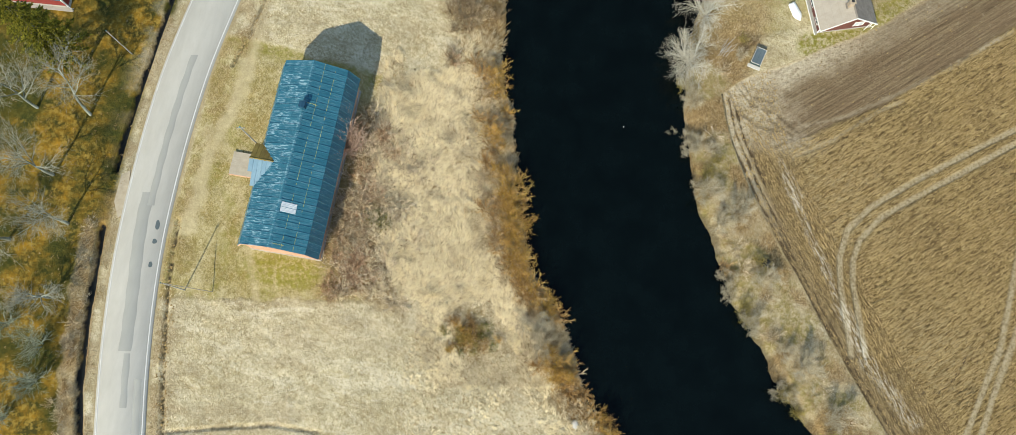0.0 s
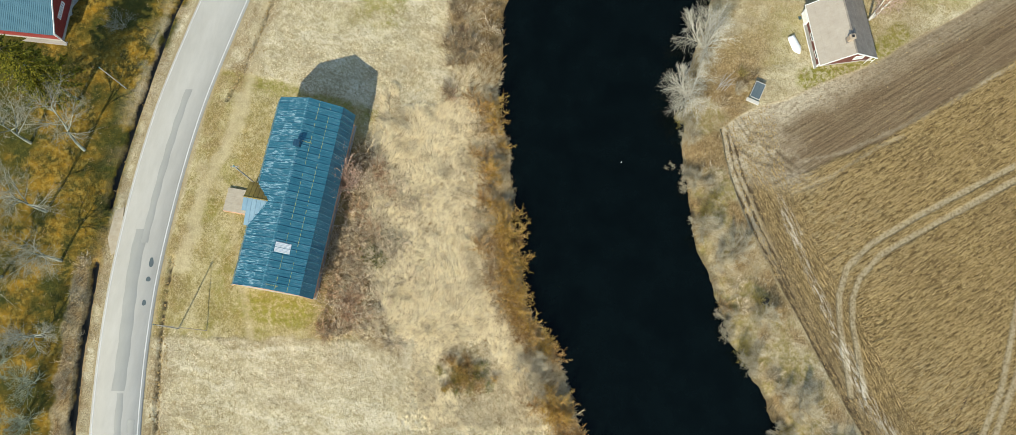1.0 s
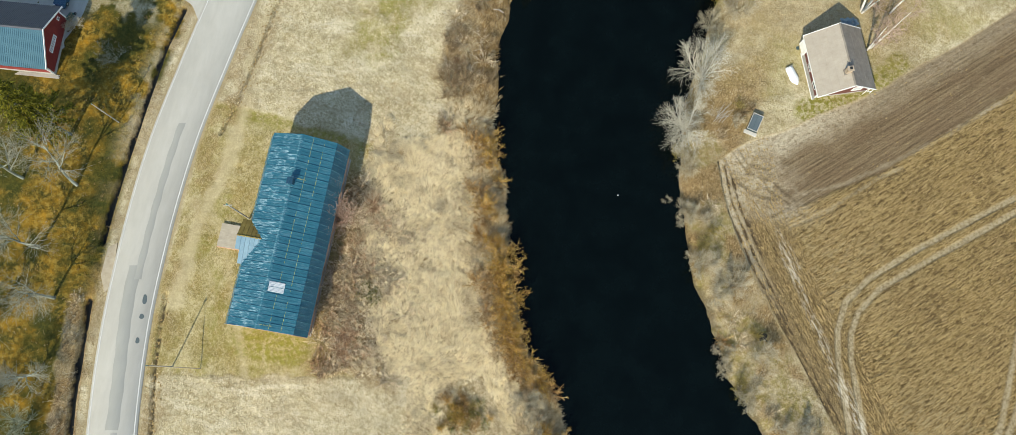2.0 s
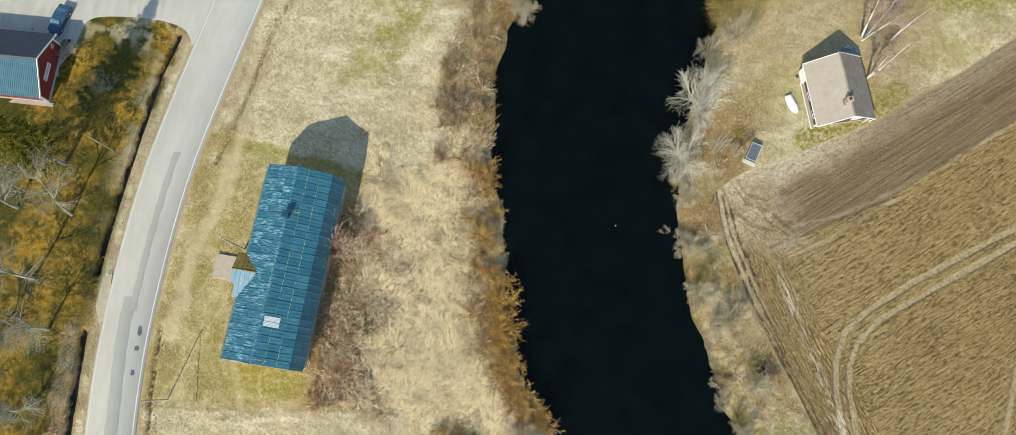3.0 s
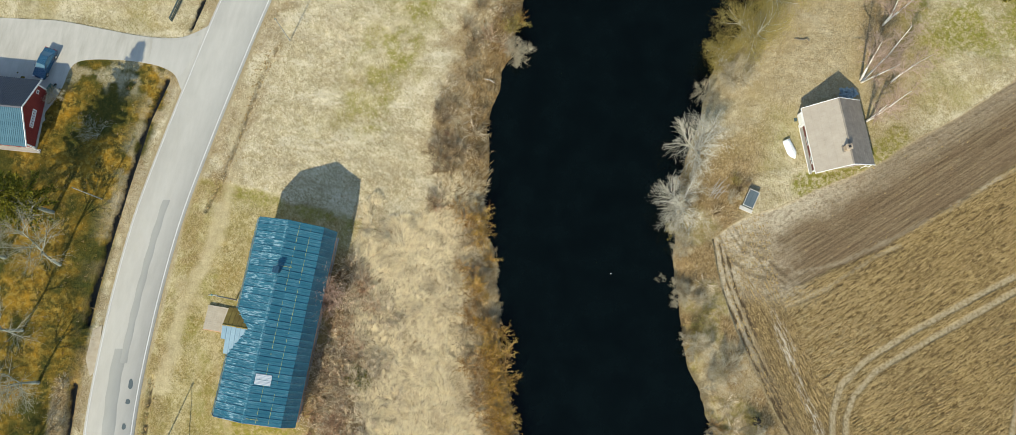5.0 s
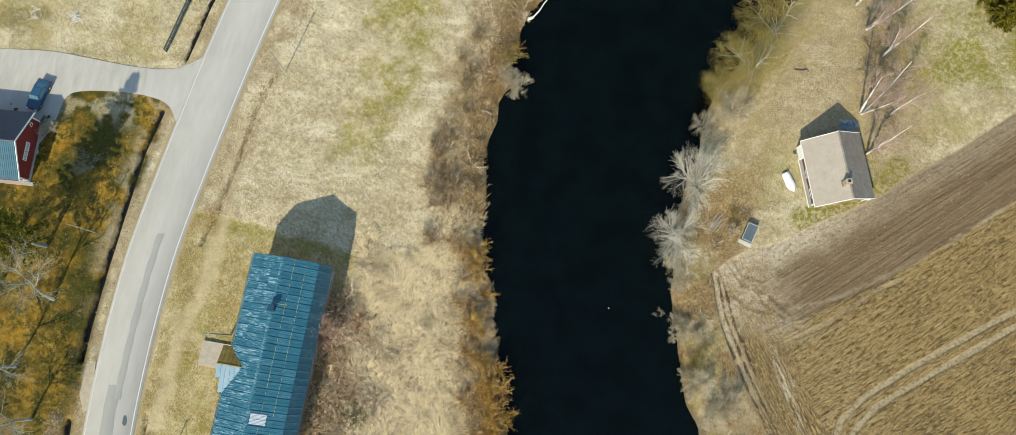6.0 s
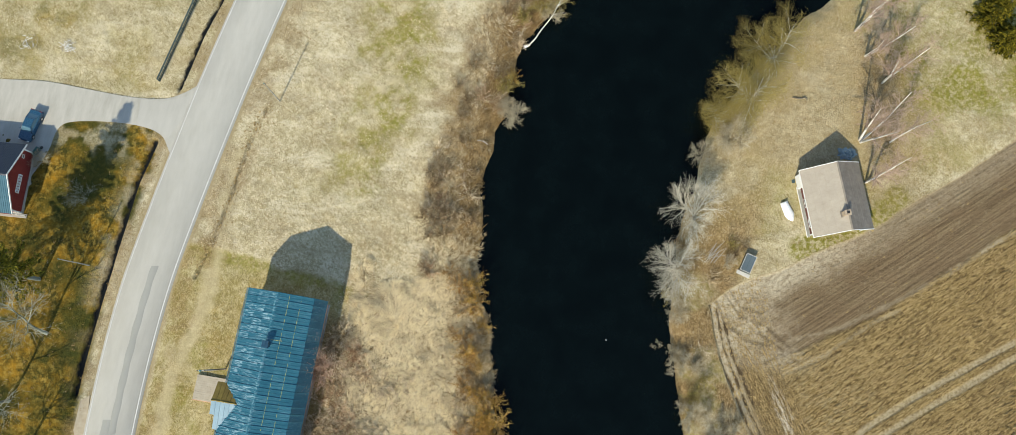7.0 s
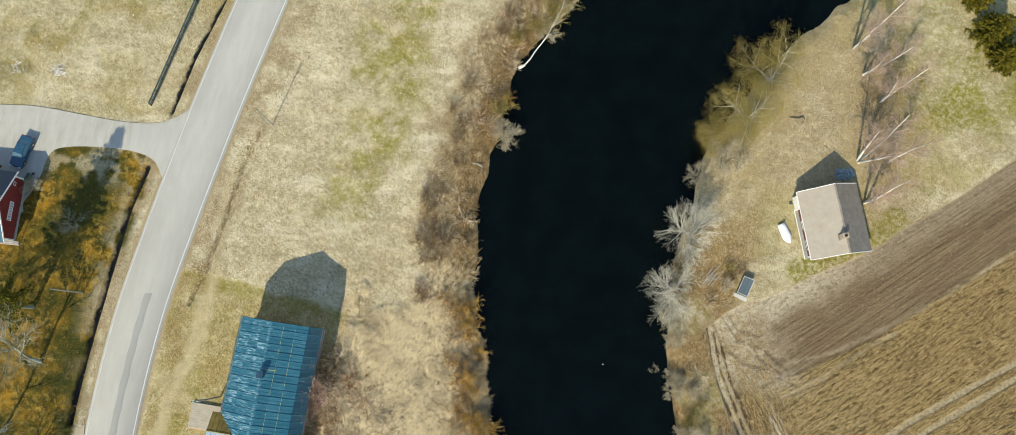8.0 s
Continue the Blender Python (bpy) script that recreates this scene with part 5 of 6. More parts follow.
def conifer(seed, height, radius, label, material="needles", start=0.12, name="spruce", per=26, spray=0.42):
    """A spruce: straight trunk and whorls of drooping boughs thick with needle sprays."""
    r = np.random.RandomState(seed)
    tree = new(name)
    tagged(tree, label, "conifer")
    tube_part("trunk", [(0, 0, -0.3, 0, 0, height * 0.5, radius * 0.07, radius * 0.05, 0.2), (0, 0, height * 0.5, 0, 0, height, radius * 0.05, 0.02, 0.3)], 7, "garden_bark" if start > 0.2 else "bark_dark", tree)
    boughs, pos, way = [], [], []
    z = height * start
    while z < height * 0.98:
        f = (z - height * start) / (height * (1 - start))
        reach = radius * (1 - f) ** 0.8 * r.uniform(0.82, 1.1) + 0.15
        for k in range(9):
            a = math.tau * k / 9 + r.uniform(-0.3, 0.3)
            ln = reach * r.uniform(0.7, 1.12)
            tip = np.array([math.cos(a) * ln, math.sin(a) * ln, z - ln * r.uniform(0.05, 0.35)])
            root = np.array([0, 0, z])
            boughs.append((*root, *tip, 0.045, 0.012, 0.3))
            n = max(5, int(per * ln / radius))
            for t in r.uniform(0.12, 1.0, n):
                p = root + (tip - root) * t
                pos.append(p + r.normal(0, 0.05 + 0.10 * ln * (1 - t * 0.6) * 0.5, 3) * [1, 1, 0.4])
                out = (tip - root) / ln
                sd = np.array([-out[1], out[0], 0]) * r.normal(0, 0.8)
                way.append(out + sd + [0, 0, r.uniform(-0.1, 0.45)])
        z += height * r.uniform(0.035, 0.055)
    tube_part("bough_frame", boughs, 3, "bark_dark", tree)["kind"] = "stuff"
    v, f, t = flakes(pos, way, spray, 0.24, r)
    ob = new("needle_cover", tinted("needle_cover", v, f, t, material))
    ob["kind"] = "stuff"
    ob.parent = tree
    return tree


def stand(tree, x, y, turn=0.0, size=1.0, dz=0.0):
    tree.matrix_basis = Matrix.Translation((x, y, lay(x, y) + dz)) @ Matrix.Rotation(radians(turn), 4, "Z") @ Matrix.Diagonal((size, size, size, 1))
    return tree


def another(tree, x, y, turn=0.0, size=1.0, label="", dz=0.0):
    ob = copy_thing(tree, Matrix.Identity(4))
    ob.matrix_basis = Matrix.Translation((x, y, lay(x, y) + dz)) @ Matrix.Rotation(radians(turn), 4, "Z") @ Matrix.Diagonal((size, size, size, 1))
    if label:
        ob["label"] = label
    return ob


# birches beside the cottage
for i, (x, y, h, stems, lean) in enumerate(((54.0, 79.9, 12.5, 2, (0.02, 0.0)), (55.2, 76.0, 10.0, 2, (0.0, 0.02)), (57.4, 72.0, 10.5, 2, (-0.04, 0.0)), (53.4, 63.1, 12.0, 3, (0.05, 0.06)), (57.5, 62.9, 10.0, 1, (0.02, 0.02)), (53.8, 57.2, 9.5, 2, (0.02, 0.03)))):
    t = bare_tree(20 + i, BIRCH, h, 0.20 if stems > 1 else 0.17, lean, stems, "birch_bark", "twig_mauve", "leafless white birch with %s and a mauve haze of twigs" % ("one trunk" if stems == 1 else "forked trunks"), name="birch", group="birches beside the cottage")
    stand(t, x, y)
# broad bare trees leaning over the water
g1 = stand(bare_tree(41, FAN, 5.6, 0.17, (-0.28, 0.05), 5, "grey_bark", "twig_grey", "wide pale grey bare tree leaning over the river bank", group="bare trees on the bank"), 29.4, 52.6)
g2 = stand(bare_tree(42, FAN, 5.2, 0.16, (-0.30, 0.0), 5, "grey_bark", "twig_grey", "pale grey bare tree spreading low over dark water", group="bare trees on the bank"), 26.8, 44.8)
stand(bare_tree(43, FAN, 3.6, 0.10, (-0.1, -0.1), 5, "twig_haze", "twig_haze", "small grey bare tree on the grassy bank", group="bare trees on the bank"), 35.0, 63.2)
stand(bare_tree(44, dict(BROAD, thin=0.010), 7.2, 0.20, (-0.18, 0.12), 3, "grey_bark", "twig_olive", "olive budding willow tree leaning over the river", ("bud", 26000, 0.085, 0.36), "willow tree", "willow", "willows on the bank"), 41.6, 75.2)
stand(bare_tree(45, dict(BROAD, thin=0.010), 7.2, 0.21, (-0.26, -0.12), 4, "grey_bark", "twig_olive", "broad olive willow with opening buds on the bank", ("bud", 28000, 0.085, 0.38), "willow tree", "willow", "willows on the bank"), 37.8, 69.2)
stand(bare_tree(46, dict(BROAD, thin=0.010), 4.4, 0.12, (-0.25, 0.0), 3, "grey_bark", "twig_olive", "small olive willow beside a bigger one", ("bud", 12000, 0.085, 0.32), "willow tree", "willow", "willows on the bank"), 33.5, 66.3)
# the wooded garden west of the road
for i, (x, y, h, lean) in enumerate(((-58.9, 35.1, 10.5, (-0.03, 0.06)), (-62.9, 26.2, 10.0, (-0.05, 0.04)), (-59.8, 19.3, 9.0, (-0.12, 0.06)), (-60.9, 9.2, 7.0, (0.10, -0.05)), (-66.5, 36.0, 9.0, (0, 0)), (-67.5, 17.0, 9.0, (0.05, 0)))):
    stand(bare_tree(60 + i, dict(BROAD, kids=(2, 2, 2), thin=0.008, wander=(0.07, 0.12, 0.18, 0.2)) if i > 2 else dict(BROAD, bare=(0.42, 0.15, 0.1), steps=(8, 5, 4, 3), kids=(2, 2, 2), thin=0.008, wander=(0.07, 0.12, 0.18, 0.2)), h, 0.24, lean, 1, "garden_bark", "twig_garden", "tall grey bare tree on the mossy lawn" if i < 3 else "slender bare tree in the shaded garden", group="garden trees"), x, y)
for i, (x, y, h) in enumerate(((-61.0, 2.8, 4.2), (-61.3, -1.8, 4.0), (-66.0, 5.5, 4.5), (-64.5, -6.5, 4.0))):
    stand(bare_tree(70 + i, dict(FAN, kids=(2, 1, 1), thin=0.012), h, 0.12, (0.1, 0.05), 3, "twig_moss", "twig_moss", "low moss-grown bare tree with grey-green branches", group="mossy fruit trees"), x, y)
stand(bare_tree(75, dict(SLIM, kids=(2, 2), thin=0.004), 3.2, 0.022, (0, 0), 7, "twig_garden", "twig_garden", "small bare fruit tree on the mossy lawn", group="mossy fruit trees"), -55.6, 54.0)
stand(conifer(3, 21.5, 4.2, "tall green spruce with a bare grey lower trunk", "needles", 0.27, per=170, spray=0.34), -60.75, 42.45)
for i, (x, y, h, r) in enumerate(((73.8, 82.2, 5.2, 2.8), (75.2, 78.0, 5.0, 2.7), (72.2, 87.6, 4.8, 2.4))):
    stand(conifer(8 + i, h, r, "bushy yellow-green conifer on the lawn", "needles_gold", 0.03, "garden_conifer", 60), x, y)
# slender pinkish tree against the barn's long wall
stand(shrub(81, 120, 4.6, 3.6, "twig_blush", "slender reddish bare tree touching the barn roof", category="bare tree", name="bare_tree", tuft=0.25, thin=0.014), -21.5, 30.8)

# fallen birch, half in the water
fb = empty("fallen_birch", Matrix.Translation((6.2, 77.2, -0.35)), "fallen white birch lying from the bank into the river", "fallen tree")
rngf = random.Random(5)
outf = [[] for _ in BIRCH["steps"]]
grow(rngf, (0, 0, 0), (0.70, 0.72, 0.06), 12.5, 0.12, 0, dict(BIRCH, wander=(0.09, 0.14, 0.2, 0.25), rise=(0, 0.02, 0, 0), bare=(0.35, 0.1, 0.0)), outf)
tube_part("trunk", outf[0] + outf[1], 6, "birch_bark", fb)
tube_part("crown", outf[2] + outf[3], 3, "twig_olive", fb)
part("root_end", rod((-0.7, -0.25, -0.1), (0.15, 0.1, 0.02), 0.26, 0.18, 9), "white", fb, "broken pale root end")

# shrubs: one of each look, then copies along the banks and behind the barn
KINDS = {
    "gold": [shrub(100 + i, 40, 2.1, 1.7, "twig_gold", "golden willow shrub with catkins on the river bank", ("catkin", 300, 0.14), group="golden willow shrubs", name="willow_shrub", thin=0.015) for i in range(3)],
    "rust": [shrub(105 + i, 34, 1.5, 1.6, "twig_rust", "rust-brown leafless willow shrub on the river bank", group="rust-brown shrubs", name="willow_shrub", thin=0.016) for i in range(2)],
    "brown": [shrub(110 + i, 30, 1.2, 1.5, "twig_brown", "tangled brown leafless shrub in dry grass", group="brown shrubs", name="thicket_bush", thin=0.016) for i in range(3)],
    "cane": [shrub(115 + i, 26, 0.7, 1.7, "twig_cane", "flattened clump of pale dead canes in dry grass", group="dead cane clumps", name="cane_clump", category="dead canes", tuft=0.8, thin=0.018) for i in range(3)],
    "grey": [bare_tree(120 + i, dict(FAN, kids=(2, 2, 1), thin=0.005), 2.2, 0.03, (-0.1, 0.0), 5, "twig_haze", "twig_haze", "pale grey leafless shrub on the bank", category="shrub", name="shrub", group="grey shrubs") for i in range(4)],
    "haze": [shrub(125 + i, 14, 1.1, 1.8, "twig_haze", "low mauve-grey haze of fine bare twigs on the bank", group="hazy grey shrubs", thin=0.006) for i in range(2)],
    "red": [shrub(130 + i, 32, 0.8, 1.3, "twig_red", "low reddish-brown leafless thicket shrub", group="reddish shrubs", name="thicket_bush", thin=0.015) for i in range(2)],
    "olive": [shrub(140, 34, 1.8, 1.6, "twig_olive", "olive-green leafless shrub in dry grass", ("bud", 420, 0.13), group="olive shrubs")],
    "umber": [shrub(155 + i, 34, 1.6, 1.5, "twig_umber", "dense dark brown leafless bush in dry grass", group="dark brown bushes", name="thicket_bush", thin=0.012) for i in range(2)],
    "dark": [shrub(150, 26, 0.6, 1.3, "twig_moss", "dark green cut brushwood lying in dry grass", ("needles", 300, 0.22), group="cut brushwood", name="brush_heap", category="brushwood", tuft=0.9)],
}
SPOTS = [
    ("gold", 4.0, 11.6, 1.3), ("gold", 2.4, 13.4, 1.0), ("gold", 5.6, 9.6, 0.9), ("gold", 7.0, 0.6, 1.25), ("gold", 8.6, -0.4, 0.9), ("gold", 6.2, 2.6, 0.9), ("gold", 2.6, 20.4, 1.1), ("gold", 0.9, 23.8, 0.9), ("gold", 1.6, 18.0, 0.85),
    ("gold", 12.8, -5.6, 1.0), ("gold", -0.4, 31.0, 0.6), ("gold", 0.2, 36.5, 0.7), ("gold", -1.0, 42.0, 0.6), ("olive", 3.0, 70.8, 1.2), ("gold", 4.0, 72.2, 0.8), ("grey", 4.0, 66.6, 1.2), ("grey", 3.0, 67.6, 0.9),
    ("umber", -7.0, 50.9, 1.5), ("umber", -5.6, 49.2, 1.3), ("umber", -6.2, 52.9, 1.2), ("umber", -8.3, 51.6, 1.1), ("umber", -7.6, 48.9, 1.0), ("umber", -4.6, 51.4, 1.0), ("umber", -3.4, 66.0, 1.1), ("umber", -2.6, 68.4, 1.2), ("umber", -3.8, 70.6, 1.0), ("umber", -1.8, 74.0, 1.1), ("umber", -3.2, 62.6, 0.9), 
    ("olive", 8.0, 82.6, 1.3), ("olive", 10.5, 85.2, 1.4), ("olive", 5.2, 81.0, 1.1), ("grey", 9.4, 81.8, 0.9), ("grey", 35.4, 13.2, 1.1), ("grey", 39.9, 1.4, 1.3), ("grey", 32.3, 22.1, 1.2), ("grey", 37.4, 3.4, 0.8), ("grey", 43.6, -5.2, 1.2),
    ("grey", 33.4, 7.2, 1.1), ("olive", 28.0, 27.6, 0.9), ("grey", 28.0, 24.9, 1.2), ("grey", 27.4, 31.4, 0.9), ("olive", 29.6, 29.6, 0.9), ("grey", 23.7, 34.4, 0.45), ("grey", 29.8, 20.6, 1.0), ("grey", 30.6, 61.0, 1.0), ("haze", 54.6, 60.0, 0.8),
    ("grey", 4.2, 6.4, 1.1), ("grey", 5.0, 5.2, 1.0), ("umber", 6.2, 4.4, 0.8), ("grey", 5.6, 3.4, 0.9), ("rust", 6.4, 1.6, 1.0), ("gold", 8.2, 1.4, 1.0), ("gold", 7.4, -0.8, 0.9), ("rust", 8.8, -2.2, 1.1), ("rust", 10.6, -2.6, 0.9), ("brown", 9.4, -4.2, 1.0), ("rust", 11.6, -4.8, 1.1), ("brown", 7.6, -3.2, 0.8),
    ("dark", -17.7, 21.0, 1.1), ("dark", -16.6, 20.0, 0.8), ("umber", 34.9, 46.8, 0.75), ("umber", 36.0, 47.6, 0.6), ("olive", 34.2, 48.0, 0.6), ("grey", 33.7, 45.6, 0.6), ("grey", -62.0, 59.0, 0.7),
]
made = {k: 0 for k in KINDS}


def plant(kind, x, y, size):
    n = made[kind]
    made[kind] += 1
    pool = KINDS[kind]
    dz = 0.35 if river_side(np.array([x]), np.array([y]))[0] < 0 else 0.0
    if n < len(pool):
        return stand(pool[n], x, y, (n * 137) % 360, size, dz)
    return another(pool[n % len(pool)], x, y, (n * 137) % 360, size, dz=dz)


for kind, x, y, size in SPOTS:
    plant(kind, x, y, size)
rs = random.Random(12)
cb, sb = math.cos(radians(-9.05)), math.sin(radians(-9.05))
for _ in range(34):  # bramble patch in the dry grass
    a, d = rs.uniform(0, math.tau), rs.random() ** 0.7
    plant(rs.choice(("rust", "olive", "dark", "rust", "gold")), -4.5 + 3.9 * d * math.cos(a), 4.8 + 3.4 * d * math.sin(a), rs.uniform(0.3, 0.65))
n = 0
while n < 150:  # thicket behind the barn
    u, v = rs.uniform(5.9, 17.5), rs.uniform(-17, 10)
    if rs.random() < (u - 9) / 9 or (v > 7 and u > 10):
        continue
    if v < -9.5 and u < 12 and rs.random() < 0.45:
        kind = "red"
    else:
        kind = rs.choice(("cane", "cane", "cane", "brown", "red")) if u < 12 else "cane"
    plant(kind, -27.6 + u * cb - v * sb, 27.7 + u * sb + v * cb, rs.uniform(0.7, 1.25))
    n += 1
n = 0
while n < 185:  # the west bank
    y = rs.uniform(-10, 92)
    d = rs.uniform(0.0, 5.0) if y < 44 else rs.uniform(0.6, 8.5)
    x = float(bank_w(y)) - d
    if value_noise(np.array([x]), np.array([y]), 5, 9)[0] < (0.22 if y < 44 else 0.38):
        continue
    if y < 44:
        kind = rs.choice(("gold", "rust", "rust", "brown", "brown")) if d < 3.4 else rs.choice(("brown", "cane", "rust"))
    else:
        kind = rs.choice(("brown", "umber", "red", "cane", "cane", "cane"))
    plant(kind, x, y, rs.uniform(0.75, 1.3) if y < 46 else rs.uniform(0.65, 1.15))
    n += 1
n = 0
while n < 40:  # the east bank
    y = rs.uniform(-10, 62)
    edge = n % 2 == 0
    x = float(bank_e(y)) + (rs.uniform(-0.3, 1.2) if edge else rs.uniform(1.2, 7.0))
    if field_inside(np.array([x]), np.array([y]))[0][0] > -1.0 or (y > 45 and rs.random() < 0.7):
        continue
    plant(rs.choice(("grey", "grey", "olive", "rust")) if edge else rs.choice(("haze", "cane", "olive", "brown")), x, y, rs.uniform(0.5, 1.0))
    n += 1
n = 0
while n < 34:  # rank growth between the mossy lawn and the roadside ditch
    y = rs.uniform(-10, 20)
    x = -57.2 + 0.03 * y + rs.uniform(-1.4, 0.9)
    plant(rs.choice(("brown", "haze", "haze")), x, y, rs.uniform(0.4, 0.75))
    n += 1


def blades(x, y, count, length, width, flop, way, tint, rng, height=None):
    """Tufts of grass: for each place some blades that bend over along a way."""
    n = len(x)
    k = count
    z = ground_z(x, y)
    base = np.repeat(np.stack([x, y, z], 1), k, 0)
    m = n * k
    base[:, :2] += rng.normal(0, 0.11, (m, 2))
    a = np.repeat(way, k) + rng.normal(0, 0.36, m)
    ln = np.repeat(length, k) * rng.uniform(0.55, 1.2, m)
    fl = np.clip(np.repeat(flop, k) + rng.normal(0, 0.15, m), 0.05, 1.45)
    h = np.stack([np.cos(a), np.sin(a), 0 * a], 1)
    up = np.array([[0, 0, 1.0]])
    d1 = h * np.sin(fl * 0.85)[:, None] + up * np.cos(fl * 0.85)[:, None]
    d2 = h * np.sin(fl)[:, None] + up * np.cos(fl)[:, None]
    side = np.stack([-np.sin(a), np.cos(a), 0 * a], 1) * (np.repeat(width, k) * rng.uniform(0.6, 1.3, m))[:, None]
    mid = base + d1 * (ln * 0.5)[:, None]
    tip = mid + d2 * (ln * 0.5)[:, None]
    v = np.stack([base - side, base + side, mid + side * 0.8, tip, mid - side * 0.8], 1)
    i = np.arange(m)[:, None] * 5
    f = np.concatenate([i + np.array([[0, 1, 2]]), i + np.array([[0, 2, 4]]), i + np.array([[4, 2, 3]])])
    t = np.clip(np.repeat(tint, k) + rng.normal(0, 0.10, m), 0, 1)
    return v.reshape(-1, 3), f, np.repeat(t, 5)


def build_grass():
    rng = np.random.RandomState(21)
    specs = []
    # places over the whole open ground, thinned by what grows there
    n, dense = 130000, 30000
    yd = rng.uniform(-2, 48, dense)
    x = np.concatenate([rng.uniform(-74, 80, n), bank_w(yd) - rng.uniform(0.3, 20, dense)])
    y = np.concatenate([rng.uniform(-13, 92, n), yd])
    n += dense
    d, r = river_side(x, y), road_side(x, y)
    u = (x + 27.6) * 0.988 - (y - 27.7) * 0.157
    v = (x + 27.6) * 0.157 + (y - 27.7) * 0.988
    east = x > (bank_w(y) + bank_e(y)) / 2
    west = r < 0
    fin = field_inside(x, y)[0]
    open_ground = (d > 0.1) & (np.abs(r) > road_half(y) + 0.9) & (fin < -0.1) & ~((np.abs(u) < 5.4) & (np.abs(v) < 12.8)) & (line_distance(x, y, DRIVE) > 4.2)
    open_ground &= ~((u > -10.8) & (u < -5) & (v > -2.9) & (v < 0.8))
    hx, hy = (x - 48.56) * 0.988 + (y - 54.22) * 0.152, -(x - 48.56) * 0.152 + (y - 54.22) * 0.988
    open_ground &= ~((np.abs(hx) < 5.0) & (np.abs(hy) < 4.8))
    open_ground &= ~((x < -60) & (y > 49.5) & (y < 72))
    open_ground &= ditch_distance(x, y)[0] > 1.0
    mown = ((u > -17) & (u < 6.0) & (v > -19.5) & (v < 17.5)) & ~west & ~east
    tall = np.clip(ease(fbm(x, y, 6, 31), 0.36, 0.62), 0, 1)
    strip = ~west & ~east & (y + (fbm(x, y, 5, 47) - 0.5) * 12 < 43) & (u > 8)
    h = np.where(strip, 0.65 + 0.5 * tall, np.where(~west & ~east & (y > 44), 0.14 + 0.12 * tall, np.where(east, 0.2 + 0.15 * tall, 0.2 + 0.15 * tall)))
    h = np.where(~west & ~east & (y < 9.5) & (u < 19), 0.18 + 0.10 * tall, h)
    h = np.where(strip & (y < 14), h * (0.45 + 0.55 * ease(y + (fbm(x, y, 4, 48) - 0.5) * 6, 7, 13)), h)
    h = np.where((d < 7) & ~east & ~west, 0.5 + 0.35 * tall, h)
    thick = ~west & ~east & (u > 5.4) & (u < 12.5) & (v > -17) & (v < 10)
    patch = np.hypot((x + 4.6) / 3.8, (y - 4.7) / 3.4) + 2.2 * (fbm(x, y, 3.0, 51) - 0.5) < 0.85
    keep = open_ground & ~mown & ~(patch & (rng.rand(n) < 0.85)) & ~(thick & (rng.rand(n) < 0.35)) & (rng.rand(n) < np.where(strip, 1.0, np.where(west, 0.05, np.where(east & (y < 42), 0.25, np.where(east, 0.12, np.where(d < 7, 0.4, 0.3))))))
    x, y, h = x[keep], y[keep], h[keep]
    swirl = 1.19 + (fbm(x, y, 3.2, 41, 4) - 0.5) * 7.5 + rng.normal(0, 0.3, len(x))
    tint = np.clip(np.where(h > 0.4, 0.95, 0.66) - 0.2 * ease(fbm(x, y, 3.5, 43), 0.5, 0.72) + rng.normal(0, 0.12, len(x)) - 0.55 * (rng.rand(len(x)) < 0.16) - 0.35 * ease(river_side(x, y), 5, 2) - 0.4 * (x > 25) - 0.6 * (road_side(x, y) < 0) * (y < 66) - 0.45 * (x < 25) * ease(y, 44, 52) * ease(river_side(x, y), 10, 6), 0.0, 1)
    ve, fa, ti = blades(x, y, 5, h * np.where(h > 0.4, 1.05, 1.0), np.where(h > 0.4, 0.029, 0.022), np.where(h > 0.4, 0.98, 1.15) + 0.3 * fbm(x, y, 2.5, 45), swirl, tint, rng)
    ob = new("dry_grass", tinted("dry_grass", ve, fa, ti, "straw"))
    tagged(ob, "matted pale straw-coloured dry grass tufts", "grass", kind="stuff")


def clod_mesh(x, y, a, sx, sy, sz, tint, rng, sink=0.01):
    """Lumps of soil, each a low uneven pyramid turned by its own angle."""
    n = len(x)
    c, s = np.cos(a), np.sin(a)
    z = ground_z(x, y)
    corner = np.array([(1, 0, 0), (0.1, 1, 0.1), (-1, 0.1, 0), (-0.1, -1, 0), (0.15, 0.1, 1), (-0.5, 0.0, 0.75)], float)
    j = rng.uniform(0.7, 1.3, (n, 6, 3)) * corner[None] * np.stack([sx, sy, sz], 1)[:, None]
    v = np.stack([x[:, None] + j[..., 0] * c[:, None] - j[..., 1] * s[:, None], y[:, None] + j[..., 0] * s[:, None] + j[..., 1] * c[:, None], z[:, None] + j[..., 2] - sink], -1)
    tri = np.array([(0, 1, 4), (1, 2, 5), (1, 5, 4), (2, 3, 5), (3, 0, 4), (3, 4, 5)])
    f = (np.arange(n)[:, None, None] * 6 + tri[None]).reshape(-1, 3)
    return v.reshape(-1, 3), f, np.repeat(tint, 6)


